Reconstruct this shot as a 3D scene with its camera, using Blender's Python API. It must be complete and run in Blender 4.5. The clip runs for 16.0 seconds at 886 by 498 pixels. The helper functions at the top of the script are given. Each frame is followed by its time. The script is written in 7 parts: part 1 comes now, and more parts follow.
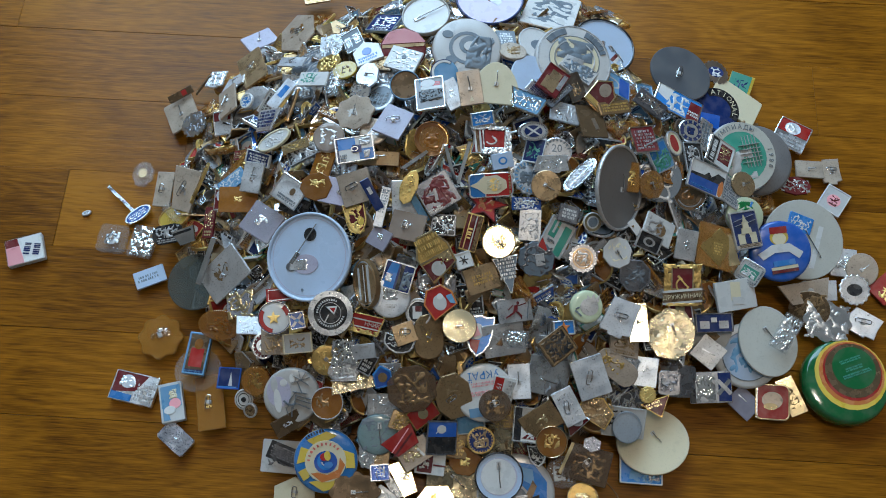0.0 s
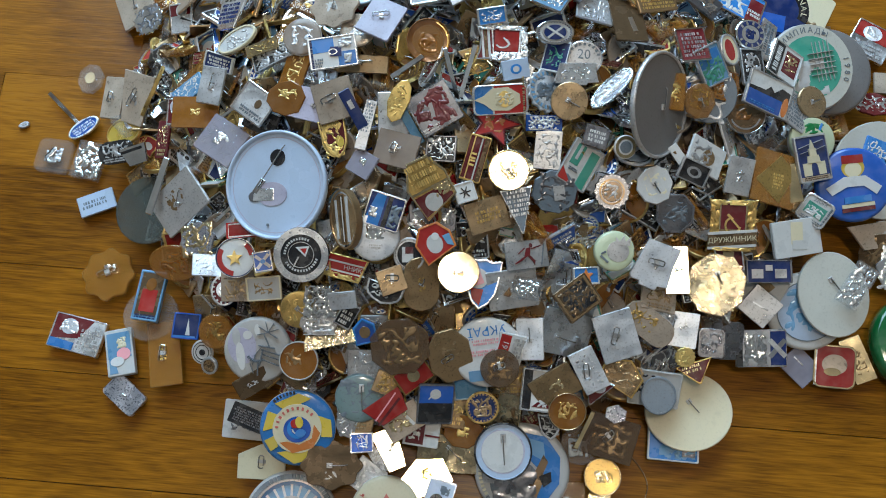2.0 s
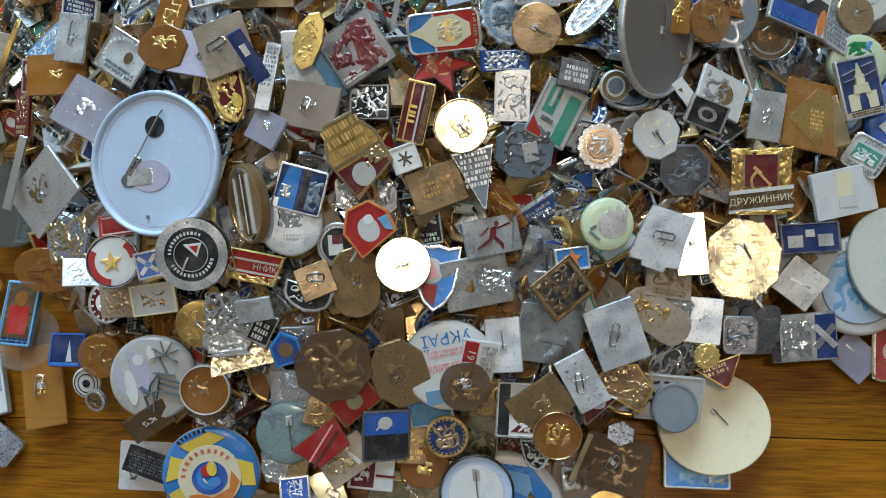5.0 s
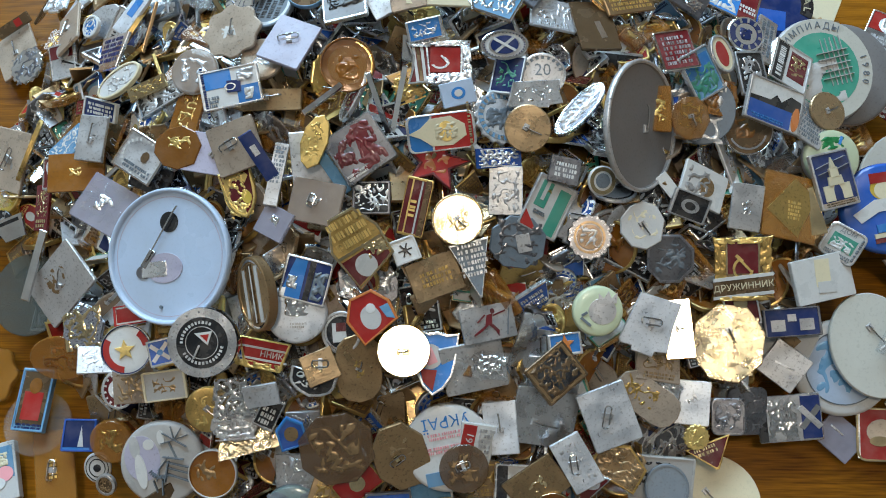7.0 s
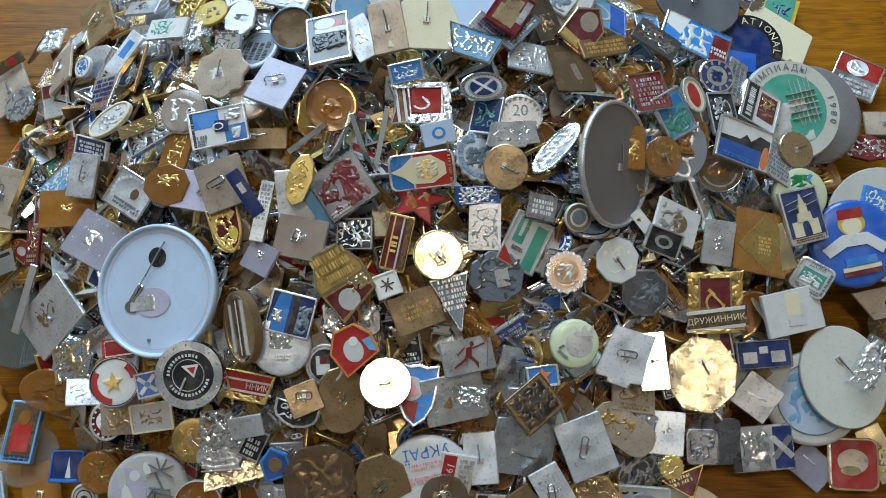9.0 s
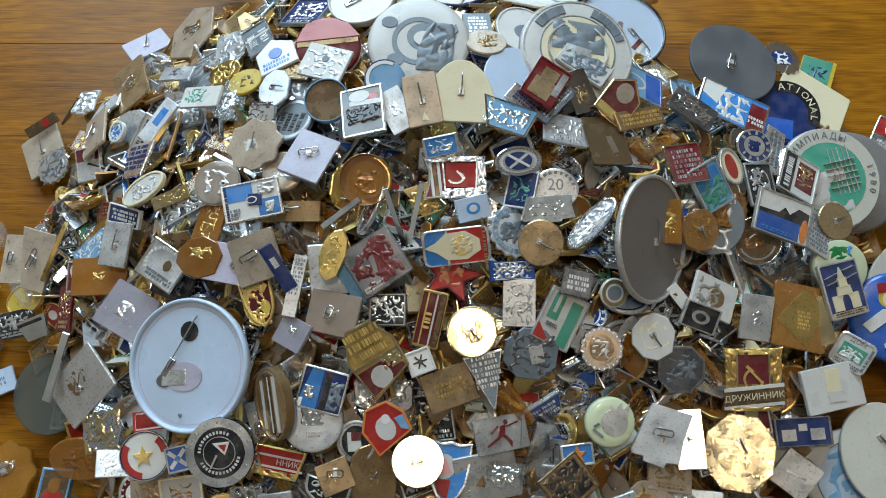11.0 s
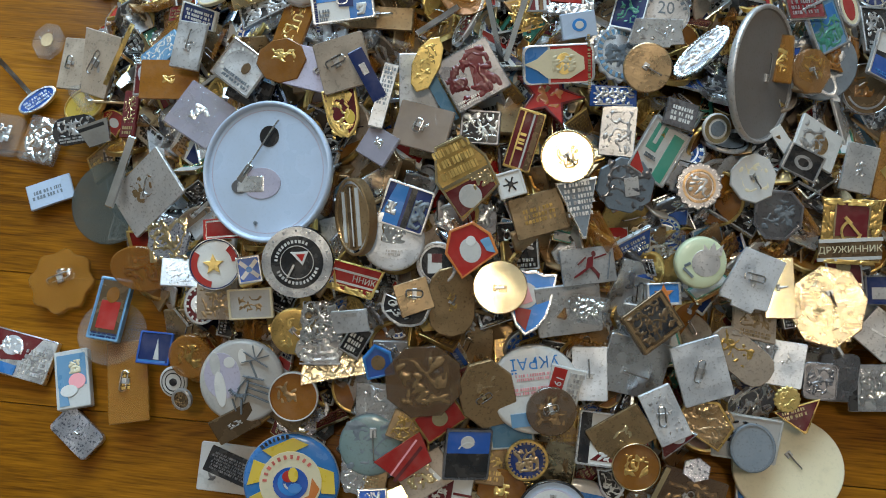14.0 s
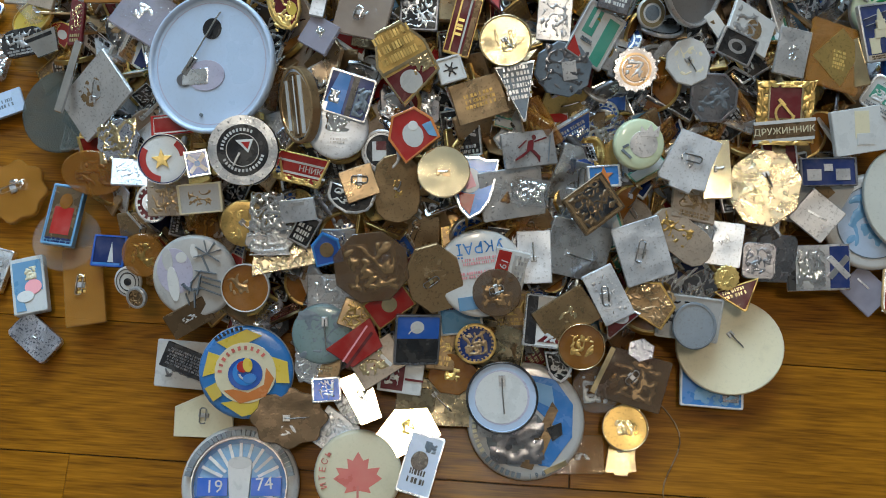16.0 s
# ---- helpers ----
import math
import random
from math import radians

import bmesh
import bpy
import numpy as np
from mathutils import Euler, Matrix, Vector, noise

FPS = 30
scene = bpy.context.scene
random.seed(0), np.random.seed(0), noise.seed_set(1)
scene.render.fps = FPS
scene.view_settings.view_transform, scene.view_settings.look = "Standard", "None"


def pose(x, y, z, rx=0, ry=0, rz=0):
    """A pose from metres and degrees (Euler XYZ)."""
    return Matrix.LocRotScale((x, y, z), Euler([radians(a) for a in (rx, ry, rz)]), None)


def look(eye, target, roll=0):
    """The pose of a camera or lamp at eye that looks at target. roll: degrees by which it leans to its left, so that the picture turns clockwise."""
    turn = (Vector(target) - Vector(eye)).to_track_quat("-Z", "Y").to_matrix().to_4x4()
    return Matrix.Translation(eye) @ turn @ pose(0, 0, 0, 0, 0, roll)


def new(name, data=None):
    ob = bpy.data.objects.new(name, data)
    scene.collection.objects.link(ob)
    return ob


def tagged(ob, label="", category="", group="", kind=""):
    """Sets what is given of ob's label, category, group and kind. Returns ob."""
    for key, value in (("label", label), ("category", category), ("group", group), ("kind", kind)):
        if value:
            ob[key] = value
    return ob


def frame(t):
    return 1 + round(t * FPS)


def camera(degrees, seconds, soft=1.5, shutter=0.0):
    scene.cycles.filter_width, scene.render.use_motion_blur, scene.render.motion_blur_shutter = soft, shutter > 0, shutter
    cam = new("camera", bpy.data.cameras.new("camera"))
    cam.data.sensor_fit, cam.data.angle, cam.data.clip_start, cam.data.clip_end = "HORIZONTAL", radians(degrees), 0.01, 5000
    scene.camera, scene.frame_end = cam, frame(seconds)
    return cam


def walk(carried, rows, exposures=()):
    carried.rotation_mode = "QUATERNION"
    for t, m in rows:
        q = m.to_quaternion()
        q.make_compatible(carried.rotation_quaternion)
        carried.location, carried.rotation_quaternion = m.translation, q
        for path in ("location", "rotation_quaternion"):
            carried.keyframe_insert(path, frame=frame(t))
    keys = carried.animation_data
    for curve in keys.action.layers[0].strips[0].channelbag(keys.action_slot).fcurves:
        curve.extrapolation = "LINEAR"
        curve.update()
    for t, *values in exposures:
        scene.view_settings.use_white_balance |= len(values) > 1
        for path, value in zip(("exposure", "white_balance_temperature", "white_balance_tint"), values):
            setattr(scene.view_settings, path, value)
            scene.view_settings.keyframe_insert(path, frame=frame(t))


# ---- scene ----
cam = camera(50.0, 16.0, soft=1.0)
METRES, EYE, TILT, LEAN, TURN = 0.45, 0.611, -68.2, 0.0, 0.0
EXPOSURES = [(0.0, -0.7, 6200, 10), (1.5, -0.48, 6350, 10), (3.5, -0.22, 6550, 10), (9.0, -0.33, 6650, 10), (11.5, -0.38, 7150, 10), (13.0, -0.38, 7050, 10), (16.0, -0.33, 6600, 10)]
ROWS = [
    (0.0, 0.0, 0.0, 0.0, 0.0, 0.0, -0.0),
    (0.5, 0.0037, 0.04, 0.0032, -0.14, -1.33, -0.24),
    (1.0, 0.0178, 0.0883, 0.0058, 0.43, -2.84, -0.15),
    (1.5, 0.0258, 0.1586, 0.0195, 0.8, -4.31, -0.55),
    (2.0, 0.0296, 0.233, 0.0247, 1.48, -5.64, -0.86),
    (2.5, 0.0276, 0.3016, 0.0246, 1.49, -6.75, -1.0),
    (3.0, 0.0315, 0.3779, 0.0228, 1.5, -8.29, -0.48),
    (3.5, 0.046, 0.4508, 0.0125, 2.11, -9.72, 0.6),
    (6.0, 0.0858, 0.4898, 0.0173, 1.29, -5.42, 2.87),
    (6.5, 0.0816, 0.468, 0.0251, 1.43, -4.15, 2.85),
    (7.0, 0.0818, 0.4458, 0.029, 1.35, -3.11, 2.85),
    (7.5, 0.0867, 0.4165, 0.0183, 0.89, -2.15, 3.02),
    (8.0, 0.0824, 0.4004, 0.0066, 0.35, -2.1, 2.47),
    (8.5, 0.0917, 0.4047, 0.0112, 0.16, -1.99, 3.02),
    (9.0, 0.0905, 0.4207, 0.0336, 0.73, -1.3, 2.83),
    (11.5, 0.0734, 0.4293, 0.0845, 2.13, -0.01, 2.0),
    (12.0, 0.0373, 0.4324, 0.0764, 1.65, -0.7, 0.96),
    (12.5, -0.004, 0.444, 0.0589, 1.68, -2.29, -0.7),
    (13.0, -0.0261, 0.4563, 0.0448, 3.03, -3.74, -1.8),
    (13.5, -0.0119, 0.4643, 0.0271, 2.81, -5.11, -1.65),
    (14.0, 0.0026, 0.4654, 0.0106, 2.32, -5.85, -1.57),
    (14.5, 0.0059, 0.4644, -0.0075, 2.45, -6.63, -1.39),
    (15.0, 0.0153, 0.4545, -0.0237, 2.19, -6.59, -0.81),
    (15.5, 0.0303, 0.4378, -0.0461, 1.67, -6.27, -0.24),
    (16.0, 0.0351, 0.439, -0.0685, 0.96, -6.99, -0.15),
]
walk(cam, [(t, pose(0, 0, EYE, TILT, LEAN, TURN) @ pose(METRES * x, METRES * y, METRES * z, 90 + pitch, roll, yaw)) for t, x, y, z, yaw, pitch, roll in ROWS], EXPOSURES)

# ---- light ----
world = bpy.data.worlds.new("world")
scene.world = world
world.use_nodes = True
_wn = world.node_tree.nodes
_sky = _wn.new("ShaderNodeTexSky")
_sky.sky_type, _sky.sun_disc = "NISHITA", False
_sky.sun_elevation, _sky.sun_rotation = radians(40), radians(150)
world.node_tree.links.new(_sky.outputs[0], _wn["Background"].inputs[0])
_wn["Background"].inputs[1].default_value = 0.12


def area_lamp(name, m, size_x, size_y, watts, colour):
    data = bpy.data.lights.new(name, "AREA")
    data.shape, data.size, data.size_y, data.energy, data.color = "RECTANGLE", size_x, size_y, watts, colour
    ob = new(name, data)
    ob.matrix_world = m
    return ob


WINDOW_LIGHT, LAMP_LIGHT = 102.0, 12.5
# daylight in the window's opening, and the ceiling lamp
area_lamp("window_daylight", look((-0.3, 1.77, 1.28), (-0.1, 0.3, 0.35)), 1.5, 1.66, WINDOW_LIGHT, (0.54, 0.785, 1.0))
area_lamp("ceiling_lamp_light", look((0.08, 0.12, 2.42), (0.08, 0.1201, 0.0)), 0.26, 0.26, LAMP_LIGHT, (1.0, 0.87, 0.68))

# ---- materials ----
MATS = {}


def mat(name, colour, rough=0.4, metal=0.0, grain=900.0, bump=0.08, vary=0.18, spots=0.0, spot_colour=(0.05, 0.04, 0.03), coat=0.0, alpha=1.0, trans=0.0, spot_scale=130.0, spot_at=0.56):
    """A worn surface: broad mottling, fine grain, a bump, and each thing a little lighter or darker."""
    m = bpy.data.materials.new(name)
    m.use_nodes = True
    n, ln = m.node_tree.nodes, m.node_tree.links
    b = n["Principled BSDF"]
    tc, info = n.new("ShaderNodeTexCoord"), n.new("ShaderNodeObjectInfo")
    off = n.new("ShaderNodeVectorMath")
    off.operation = "MULTIPLY_ADD"
    comb = n.new("ShaderNodeCombineXYZ")
    geo, own, chance = n.new("ShaderNodeNewGeometry"), n.new("ShaderNodeMath"), n.new("ShaderNodeMath")
    own.operation, chance.operation = "ADD", "FRACT"
    ln.new(info.outputs["Random"], own.inputs[0])
    ln.new(geo.outputs["Random Per Island"], own.inputs[1])
    ln.new(own.outputs[0], chance.inputs[0])
    for i in range(3):
        ln.new(chance.outputs[0], comb.inputs[i])
    ln.new(comb.outputs[0], off.inputs[0])
    off.inputs[1].default_value = (3.1, 5.3, 2.7)
    ln.new(tc.outputs["Object"], off.inputs[2])
    big, fine = n.new("ShaderNodeTexNoise"), n.new("ShaderNodeTexNoise")
    big.inputs["Scale"].default_value, big.inputs["Detail"].default_value = spot_scale, 4
    fine.inputs["Scale"].default_value, fine.inputs["Detail"].default_value = grain, 2
    ln.new(off.outputs[0], big.inputs["Vector"])
    wide = n.new("ShaderNodeTexNoise")
    wide.inputs["Scale"].default_value, wide.inputs["Detail"].default_value = 75.0, 1
    ln.new(off.outputs[0], wide.inputs["Vector"])
    ln.new(off.outputs[0], fine.inputs["Vector"])
    hsv = n.new("ShaderNodeHueSaturation")
    hsv.inputs["Color"].default_value = (*colour, 1)
    rng = n.new("ShaderNodeMapRange")
    rng.inputs["To Min"].default_value, rng.inputs["To Max"].default_value = 1 - vary, 1 + vary
    ln.new(chance.outputs[0], rng.inputs["Value"])
    mul = n.new("ShaderNodeMath")
    mul.operation = "MULTIPLY"
    r2 = n.new("ShaderNodeMapRange")
    r2.inputs["From Min"].default_value, r2.inputs["From Max"].default_value = 0.3, 0.7
    r2.inputs["To Min"].default_value, r2.inputs["To Max"].default_value = 1 - vary * 0.8, 1 + vary * 0.6
    ln.new(big.outputs["Fac"], r2.inputs["Value"])
    ln.new(rng.outputs[0], mul.inputs[0])
    ln.new(r2.outputs[0], mul.inputs[1])
    ln.new(mul.outputs[0], hsv.inputs["Value"])
    ramp = n.new("ShaderNodeMapRange")
    ramp.inputs["From Min"].default_value, ramp.inputs["From Max"].default_value = spot_at, spot_at + 0.16
    ramp.inputs["To Max"].default_value = spots
    ln.new(fine.outputs["Fac"], ramp.inputs["Value"])
    mix = n.new("ShaderNodeMix")
    mix.data_type = "RGBA"
    ln.new(ramp.outputs[0], mix.inputs["Factor"])
    ln.new(hsv.outputs[0], mix.inputs["A"])
    mix.inputs["B"].default_value = (*spot_colour, 1)
    worn = n.new("ShaderNodeMapRange")
    worn.inputs["From Min"].default_value, worn.inputs["From Max"].default_value = 0.42, 0.75
    worn.inputs["To Max"].default_value = 0.06 if metal > 0.3 or alpha < 1 else 0.24
    ln.new(big.outputs["Fac"], worn.inputs["Value"])
    film = n.new("ShaderNodeMix")
    film.data_type = "RGBA"
    film.inputs["B"].default_value = (0.2, 0.17, 0.14, 1)
    ln.new(worn.outputs[0], film.inputs["Factor"])
    ln.new(mix.outputs["Result"], film.inputs["A"])
    ln.new(film.outputs["Result"], b.inputs["Base Color"])
    rr = n.new("ShaderNodeMapRange")
    rr.inputs["From Min"].default_value, rr.inputs["From Max"].default_value = 0.3, 0.7
    rr.inputs["To Min"].default_value, rr.inputs["To Max"].default_value = max(0.03, rough * 0.7), min(1, rough * 1.35)
    ln.new(big.outputs["Fac"], rr.inputs["Value"])
    ln.new(rr.outputs[0], b.inputs["Roughness"])
    b.inputs["Metallic"].default_value = metal
    b.inputs["Coat Weight"].default_value = coat
    b.inputs["Coat Roughness"].default_value = 0.08
    b.inputs["Alpha"].default_value = alpha
    b.inputs["Transmission Weight"].default_value = trans
    bp = n.new("ShaderNodeBump")
    bp.inputs["Strength"].default_value, bp.inputs["Distance"].default_value = bump, 0.0009
    add = n.new("ShaderNodeMath")
    add.operation = "ADD"
    soft = n.new("ShaderNodeMath")
    soft.operation = "MULTIPLY"
    soft.inputs[1].default_value = 2.2
    ln.new(wide.outputs["Fac"], soft.inputs[0])
    ln.new(soft.outputs[0], add.inputs[0])
    weak = n.new("ShaderNodeMath")
    weak.operation = "MULTIPLY"
    weak.inputs[1].default_value = 0.22
    ln.new(fine.outputs["Fac"], weak.inputs[0])
    ln.new(weak.outputs[0], add.inputs[1])
    ln.new(add.outputs[0], bp.inputs["Height"])
    ln.new(bp.outputs[0], b.inputs["Normal"])
    MATS[name] = m
    return m


mat("gilt", (0.88, 0.76, 0.5), 0.1, 1.0, bump=0.04, spots=0.08, vary=0.05)
mat("silver", (0.8, 0.81, 0.83), 0.28, 0.95, bump=0.32, spots=0.35, vary=0.2)
mat("dull", (0.55, 0.54, 0.54), 0.38, 0.75, bump=0.3, spots=0.45)
mat("steel", (0.45, 0.44, 0.43), 0.22, 1.0, bump=0.05)
mat("chrome", (0.8, 0.8, 0.8), 0.12, 1.0, bump=0.18, spots=0.1)
mat("pewter", (0.24, 0.24, 0.26), 0.3, 0.9, bump=0.2, spots=0.4)
mat("gold", (0.9, 0.66, 0.24), 0.34, 0.85, bump=0.3, spots=0.2)
mat("brass", (0.62, 0.42, 0.15), 0.33, 1.0, bump=0.35, spots=0.35)
mat("palegold", (0.72, 0.58, 0.34), 0.2, 1.0, bump=0.15, spots=0.15)
mat("tan", (0.46, 0.32, 0.18), 0.3, 0.75, bump=0.35, spots=0.4)
mat("beige", (0.45, 0.36, 0.28), 0.36, 0.4, bump=0.35, spots=0.35)
mat("bronze", (0.36, 0.235, 0.12), 0.34, 0.75, bump=0.32, spots=0.45)
mat("brown", (0.16, 0.1, 0.052), 0.26, 0.5, bump=0.3, spots=0.3)
mat("lilac", (0.43, 0.4, 0.5), 0.42, 0.0, bump=0.3, spots=0.25)
mat("palesteel", (0.76, 0.78, 0.82), 0.38, 0.65, bump=0.3, spots=0.32)
mat("white", (0.6, 0.59, 0.57), 0.3, 0.0, bump=0.06, spots=0.08, vary=0.16, coat=0.3)
mat("cream", (0.64, 0.56, 0.38), 0.4, 0.0, bump=0.06, spots=0.08, vary=0.16)
mat("bluewhite", (0.43, 0.52, 0.66), 0.3, 0.0, bump=0.04, spots=0.06, vary=0.06, coat=0.3, spot_scale=40)
mat("greyplate", (0.22, 0.21, 0.21), 0.42, 0.3, bump=0.1, spots=0.2, vary=0.1, spot_scale=60)
mat("darkplate", (0.055, 0.055, 0.06), 0.62, 0.0, bump=0.1, spots=0.2, vary=0.08, spot_scale=60)
mat("greyprint", (0.5, 0.48, 0.46), 0.35, 0.0, bump=0.06, spots=0.1, coat=0.3)
mat("slate", (0.14, 0.17, 0.2), 0.4, 0.1, bump=0.1, spots=0.3)
mat("red", (0.36, 0.02, 0.016), 0.2, 0.0, coat=0.25, bump=0.05, spots=0.1)
mat("darkred", (0.13, 0.012, 0.015), 0.22, 0.0, coat=0.25, bump=0.05, spots=0.1)
mat("orange", (0.55, 0.17, 0.04), 0.25, 0.0, coat=0.2, bump=0.05)
mat("yellow", (0.62, 0.43, 0.05), 0.3, 0.0, coat=0.4, bump=0.05)
mat("green", (0.015, 0.22, 0.06), 0.2, 0.0, coat=0.25, bump=0.04, vary=0.16)
mat("deepgreen", (0.006, 0.115, 0.03), 0.15, 0.0, coat=0.4, bump=0.03, vary=0.08)
mat("chalk", (0.5, 0.48, 0.42), 0.35, 0.0, bump=0.06, spots=0.14, vary=0.05, coat=0.2, spot_scale=60)
mat("teal", (0.045, 0.27, 0.19), 0.35, 0.0, coat=0.4, bump=0.05, spots=0.1)
mat("palegreen", (0.55, 0.6, 0.4), 0.35, 0.0, coat=0.3, bump=0.05)
mat("blue", (0.02, 0.10, 0.42), 0.2, 0.0, coat=0.25, bump=0.05, vary=0.2)
mat("sky", (0.03, 0.19, 0.5), 0.25, 0.0, coat=0.2, bump=0.05, vary=0.2)
mat("paleblue", (0.13, 0.3, 0.48), 0.3, 0.0, coat=0.4, bump=0.05, vary=0.2)
mat("navy", (0.01, 0.025, 0.11), 0.2, 0.0, coat=0.25, bump=0.05)
mat("black", (0.012, 0.012, 0.014), 0.25, 0.0, coat=0.2, bump=0.05)
mat("leafred", (0.55, 0.11, 0.09), 0.35, 0.0, bump=0.05, coat=0.2)
mat("pink", (0.72, 0.3, 0.32), 0.35, 0.0, bump=0.05)
mat("violet", (0.52, 0.42, 0.72), 0.3, 0.0, coat=0.4, bump=0.05)
mat("amber", (0.27, 0.1, 0.012), 0.16, 0.1, coat=0.6, bump=0.4, spots=0.25)
mat("clear", (0.42, 0.42, 0.41), 0.1, 0.0, coat=0.35, bump=0.4, alpha=0.15)
mat("smoke", (0.075, 0.085, 0.075), 0.2, 0.0, coat=0.3, bump=0.12, alpha=0.6)
mat("cola", (0.13, 0.07, 0.032), 0.14, 0.0, coat=0.8, bump=0.35, alpha=0.7)
mat("verdigris", (0.17, 0.25, 0.25), 0.3, 0.0, coat=0.4, bump=0.1, spots=0.3, spot_scale=60)
mat("clearamber", (0.33, 0.135, 0.02), 0.13, 0.0, coat=0.5, bump=0.38, alpha=0.62)
mat("clearlilac", (0.33, 0.31, 0.37), 0.12, 0.0, coat=0.5, bump=0.45, alpha=0.55)
mat("clearpink", (0.36, 0.27, 0.21), 0.12, 0.0, coat=0.5, bump=0.45, alpha=0.65)
mat("foil", (0.52, 0.43, 0.28), 0.27, 1.0, bump=0.9, spots=0.2, spot_scale=240)
mat("glitter", (0.68, 0.68, 0.74), 0.25, 0.9, grain=1100, bump=0.3, spots=0.9, spot_at=0.52, spot_colour=(0.05, 0.06, 0.1))
mat("whitewash", (0.66, 0.65, 0.63), 0.7, bump=0.1, grain=60, spot_scale=3, vary=0.04)
mat("paint", (0.55, 0.51, 0.46), 0.7, bump=0.1, grain=60, spot_scale=3, vary=0.04)
mat("lampglass", (0.9, 0.88, 0.82), 0.3)
_lg = MATS["lampglass"].node_tree.nodes["Principled BSDF"]
_lg.inputs["Emission Color"].default_value = (1.0, 0.9, 0.74, 1)
_lg.inputs["Emission Strength"].default_value = 14.0


def wood(name):
    """Varnished oak: long grain, cathedral figure, pores; each strip its own cut."""
    m = bpy.data.materials.new(name)
    m.use_nodes = True
    n, ln = m.node_tree.nodes, m.node_tree.links
    b = n["Principled BSDF"]
    tc, info = n.new("ShaderNodeTexCoord"), n.new("ShaderNodeObjectInfo")
    comb, off = n.new("ShaderNodeCombineXYZ"), n.new("ShaderNodeVectorMath")
    off.operation = "MULTIPLY_ADD"
    for i in range(3):
        ln.new(info.outputs["Random"], comb.inputs[i])
    ln.new(comb.outputs[0], off.inputs[0])
    off.inputs[1].default_value = (7.0, 3.0, 5.0)
    ln.new(tc.outputs["Object"], off.inputs[2])

    def scaled(v):
        mp = n.new("ShaderNodeMapping")
        mp.inputs["Scale"].default_value = v
        ln.new(off.outputs[0], mp.inputs["Vector"])
        return mp

    warp = n.new("ShaderNodeTexNoise")
    warp.inputs["Scale"].default_value, warp.inputs["Detail"].default_value = 1.0, 2
    ln.new(scaled((5, 22, 5)).outputs[0], warp.inputs["Vector"])
    rings = n.new("ShaderNodeMath")
    rings.operation = "MULTIPLY"
    rings.inputs[1].default_value = 95.0
    ln.new(warp.outputs["Fac"], rings.inputs[0])
    sine = n.new("ShaderNodeMath")
    sine.operation = "SINE"
    ln.new(rings.outputs[0], sine.inputs[0])
    fibre = n.new("ShaderNodeTexNoise")
    fibre.inputs["Scale"].default_value, fibre.inputs["Detail"].default_value = 1.0, 5
    ln.new(scaled((14, 420, 60)).outputs[0], fibre.inputs["Vector"])
    pores = n.new("ShaderNodeTexNoise")
    pores.inputs["Scale"].default_value, pores.inputs["Detail"].default_value = 1.0, 2
    ln.new(scaled((70, 1300, 90)).outputs[0], pores.inputs["Vector"])
    blot = n.new("ShaderNodeTexNoise")
    blot.inputs["Scale"].default_value, blot.inputs["Detail"].default_value = 9.0, 3
    ln.new(off.outputs[0], blot.inputs["Vector"])
    total = None
    for src, k in ((sine.outputs[0], 0.04), (fibre.outputs["Fac"], 0.36), (pores.outputs["Fac"], 0.56), (blot.outputs["Fac"], 0.6), (info.outputs["Random"], 0.12)):
        mu = n.new("ShaderNodeMath")
        mu.operation = "MULTIPLY_ADD"
        mu.inputs[1].default_value = k
        ln.new(src, mu.inputs[0])
        if total is None:
            mu.inputs[2].default_value = 0.0
        else:
            ln.new(total, mu.inputs[2])
        total = mu.outputs[0]
    ramp = n.new("ShaderNodeValToRGB")
    ramp.color_ramp.elements[0].position, ramp.color_ramp.elements[0].color = 0.55, (0.075, 0.024, 0.0012, 1)
    ramp.color_ramp.elements[1].position, ramp.color_ramp.elements[1].color = 1.0, (0.33, 0.126, 0.006, 1)
    mid = ramp.color_ramp.elements.new(0.8)
    mid.color = (0.215, 0.077, 0.003, 1)
    div = n.new("ShaderNodeMath")
    div.operation = "MULTIPLY"
    div.inputs[1].default_value = 0.98
    ln.new(total, div.inputs[0])
    ln.new(div.outputs[0], ramp.inputs["Fac"])
    ln.new(ramp.outputs[0], b.inputs["Base Color"])
    rr = n.new("ShaderNodeMapRange")
    rr.inputs["To Min"].default_value, rr.inputs["To Max"].default_value = 0.28, 0.5
    ln.new(blot.outputs["Fac"], rr.inputs["Value"])
    ln.new(rr.outputs[0], b.inputs["Roughness"])
    b.inputs["Specular IOR Level"].default_value = 0.1
    b.inputs["Coat Weight"].default_value, b.inputs["Coat Roughness"].default_value = 0.1, 0.2
    bp = n.new("ShaderNodeBump")
    bp.inputs["Strength"].default_value, bp.inputs["Distance"].default_value = 0.3, 0.0005
    ln.new(fibre.outputs["Fac"], bp.inputs["Height"])
    ln.new(bp.outputs[0], b.inputs["Normal"])
    ln.new(bp.outputs[0], b.inputs["Coat Normal"])
    MATS[name] = m
    return m


wood("oak")
mat("seam", (0.02, 0.012, 0.006), 0.8)

# ---- mesh helpers ----


def part(name, bm, material, parent=None, label="", smooth=False):
    """Links a bmesh as one mesh object under a thing or a part."""
    me = bpy.data.meshes.new(name)
    bmesh.ops.recalc_face_normals(bm, faces=bm.faces)
    if smooth:
        for f in bm.faces:
            f.smooth = True
    bm.to_mesh(me)
    bm.free()
    me.materials.append(MATS[material])
    ob = new(name, me)
    if parent is not None:
        ob.parent = parent
    if label:
        ob["label"] = label
    return ob


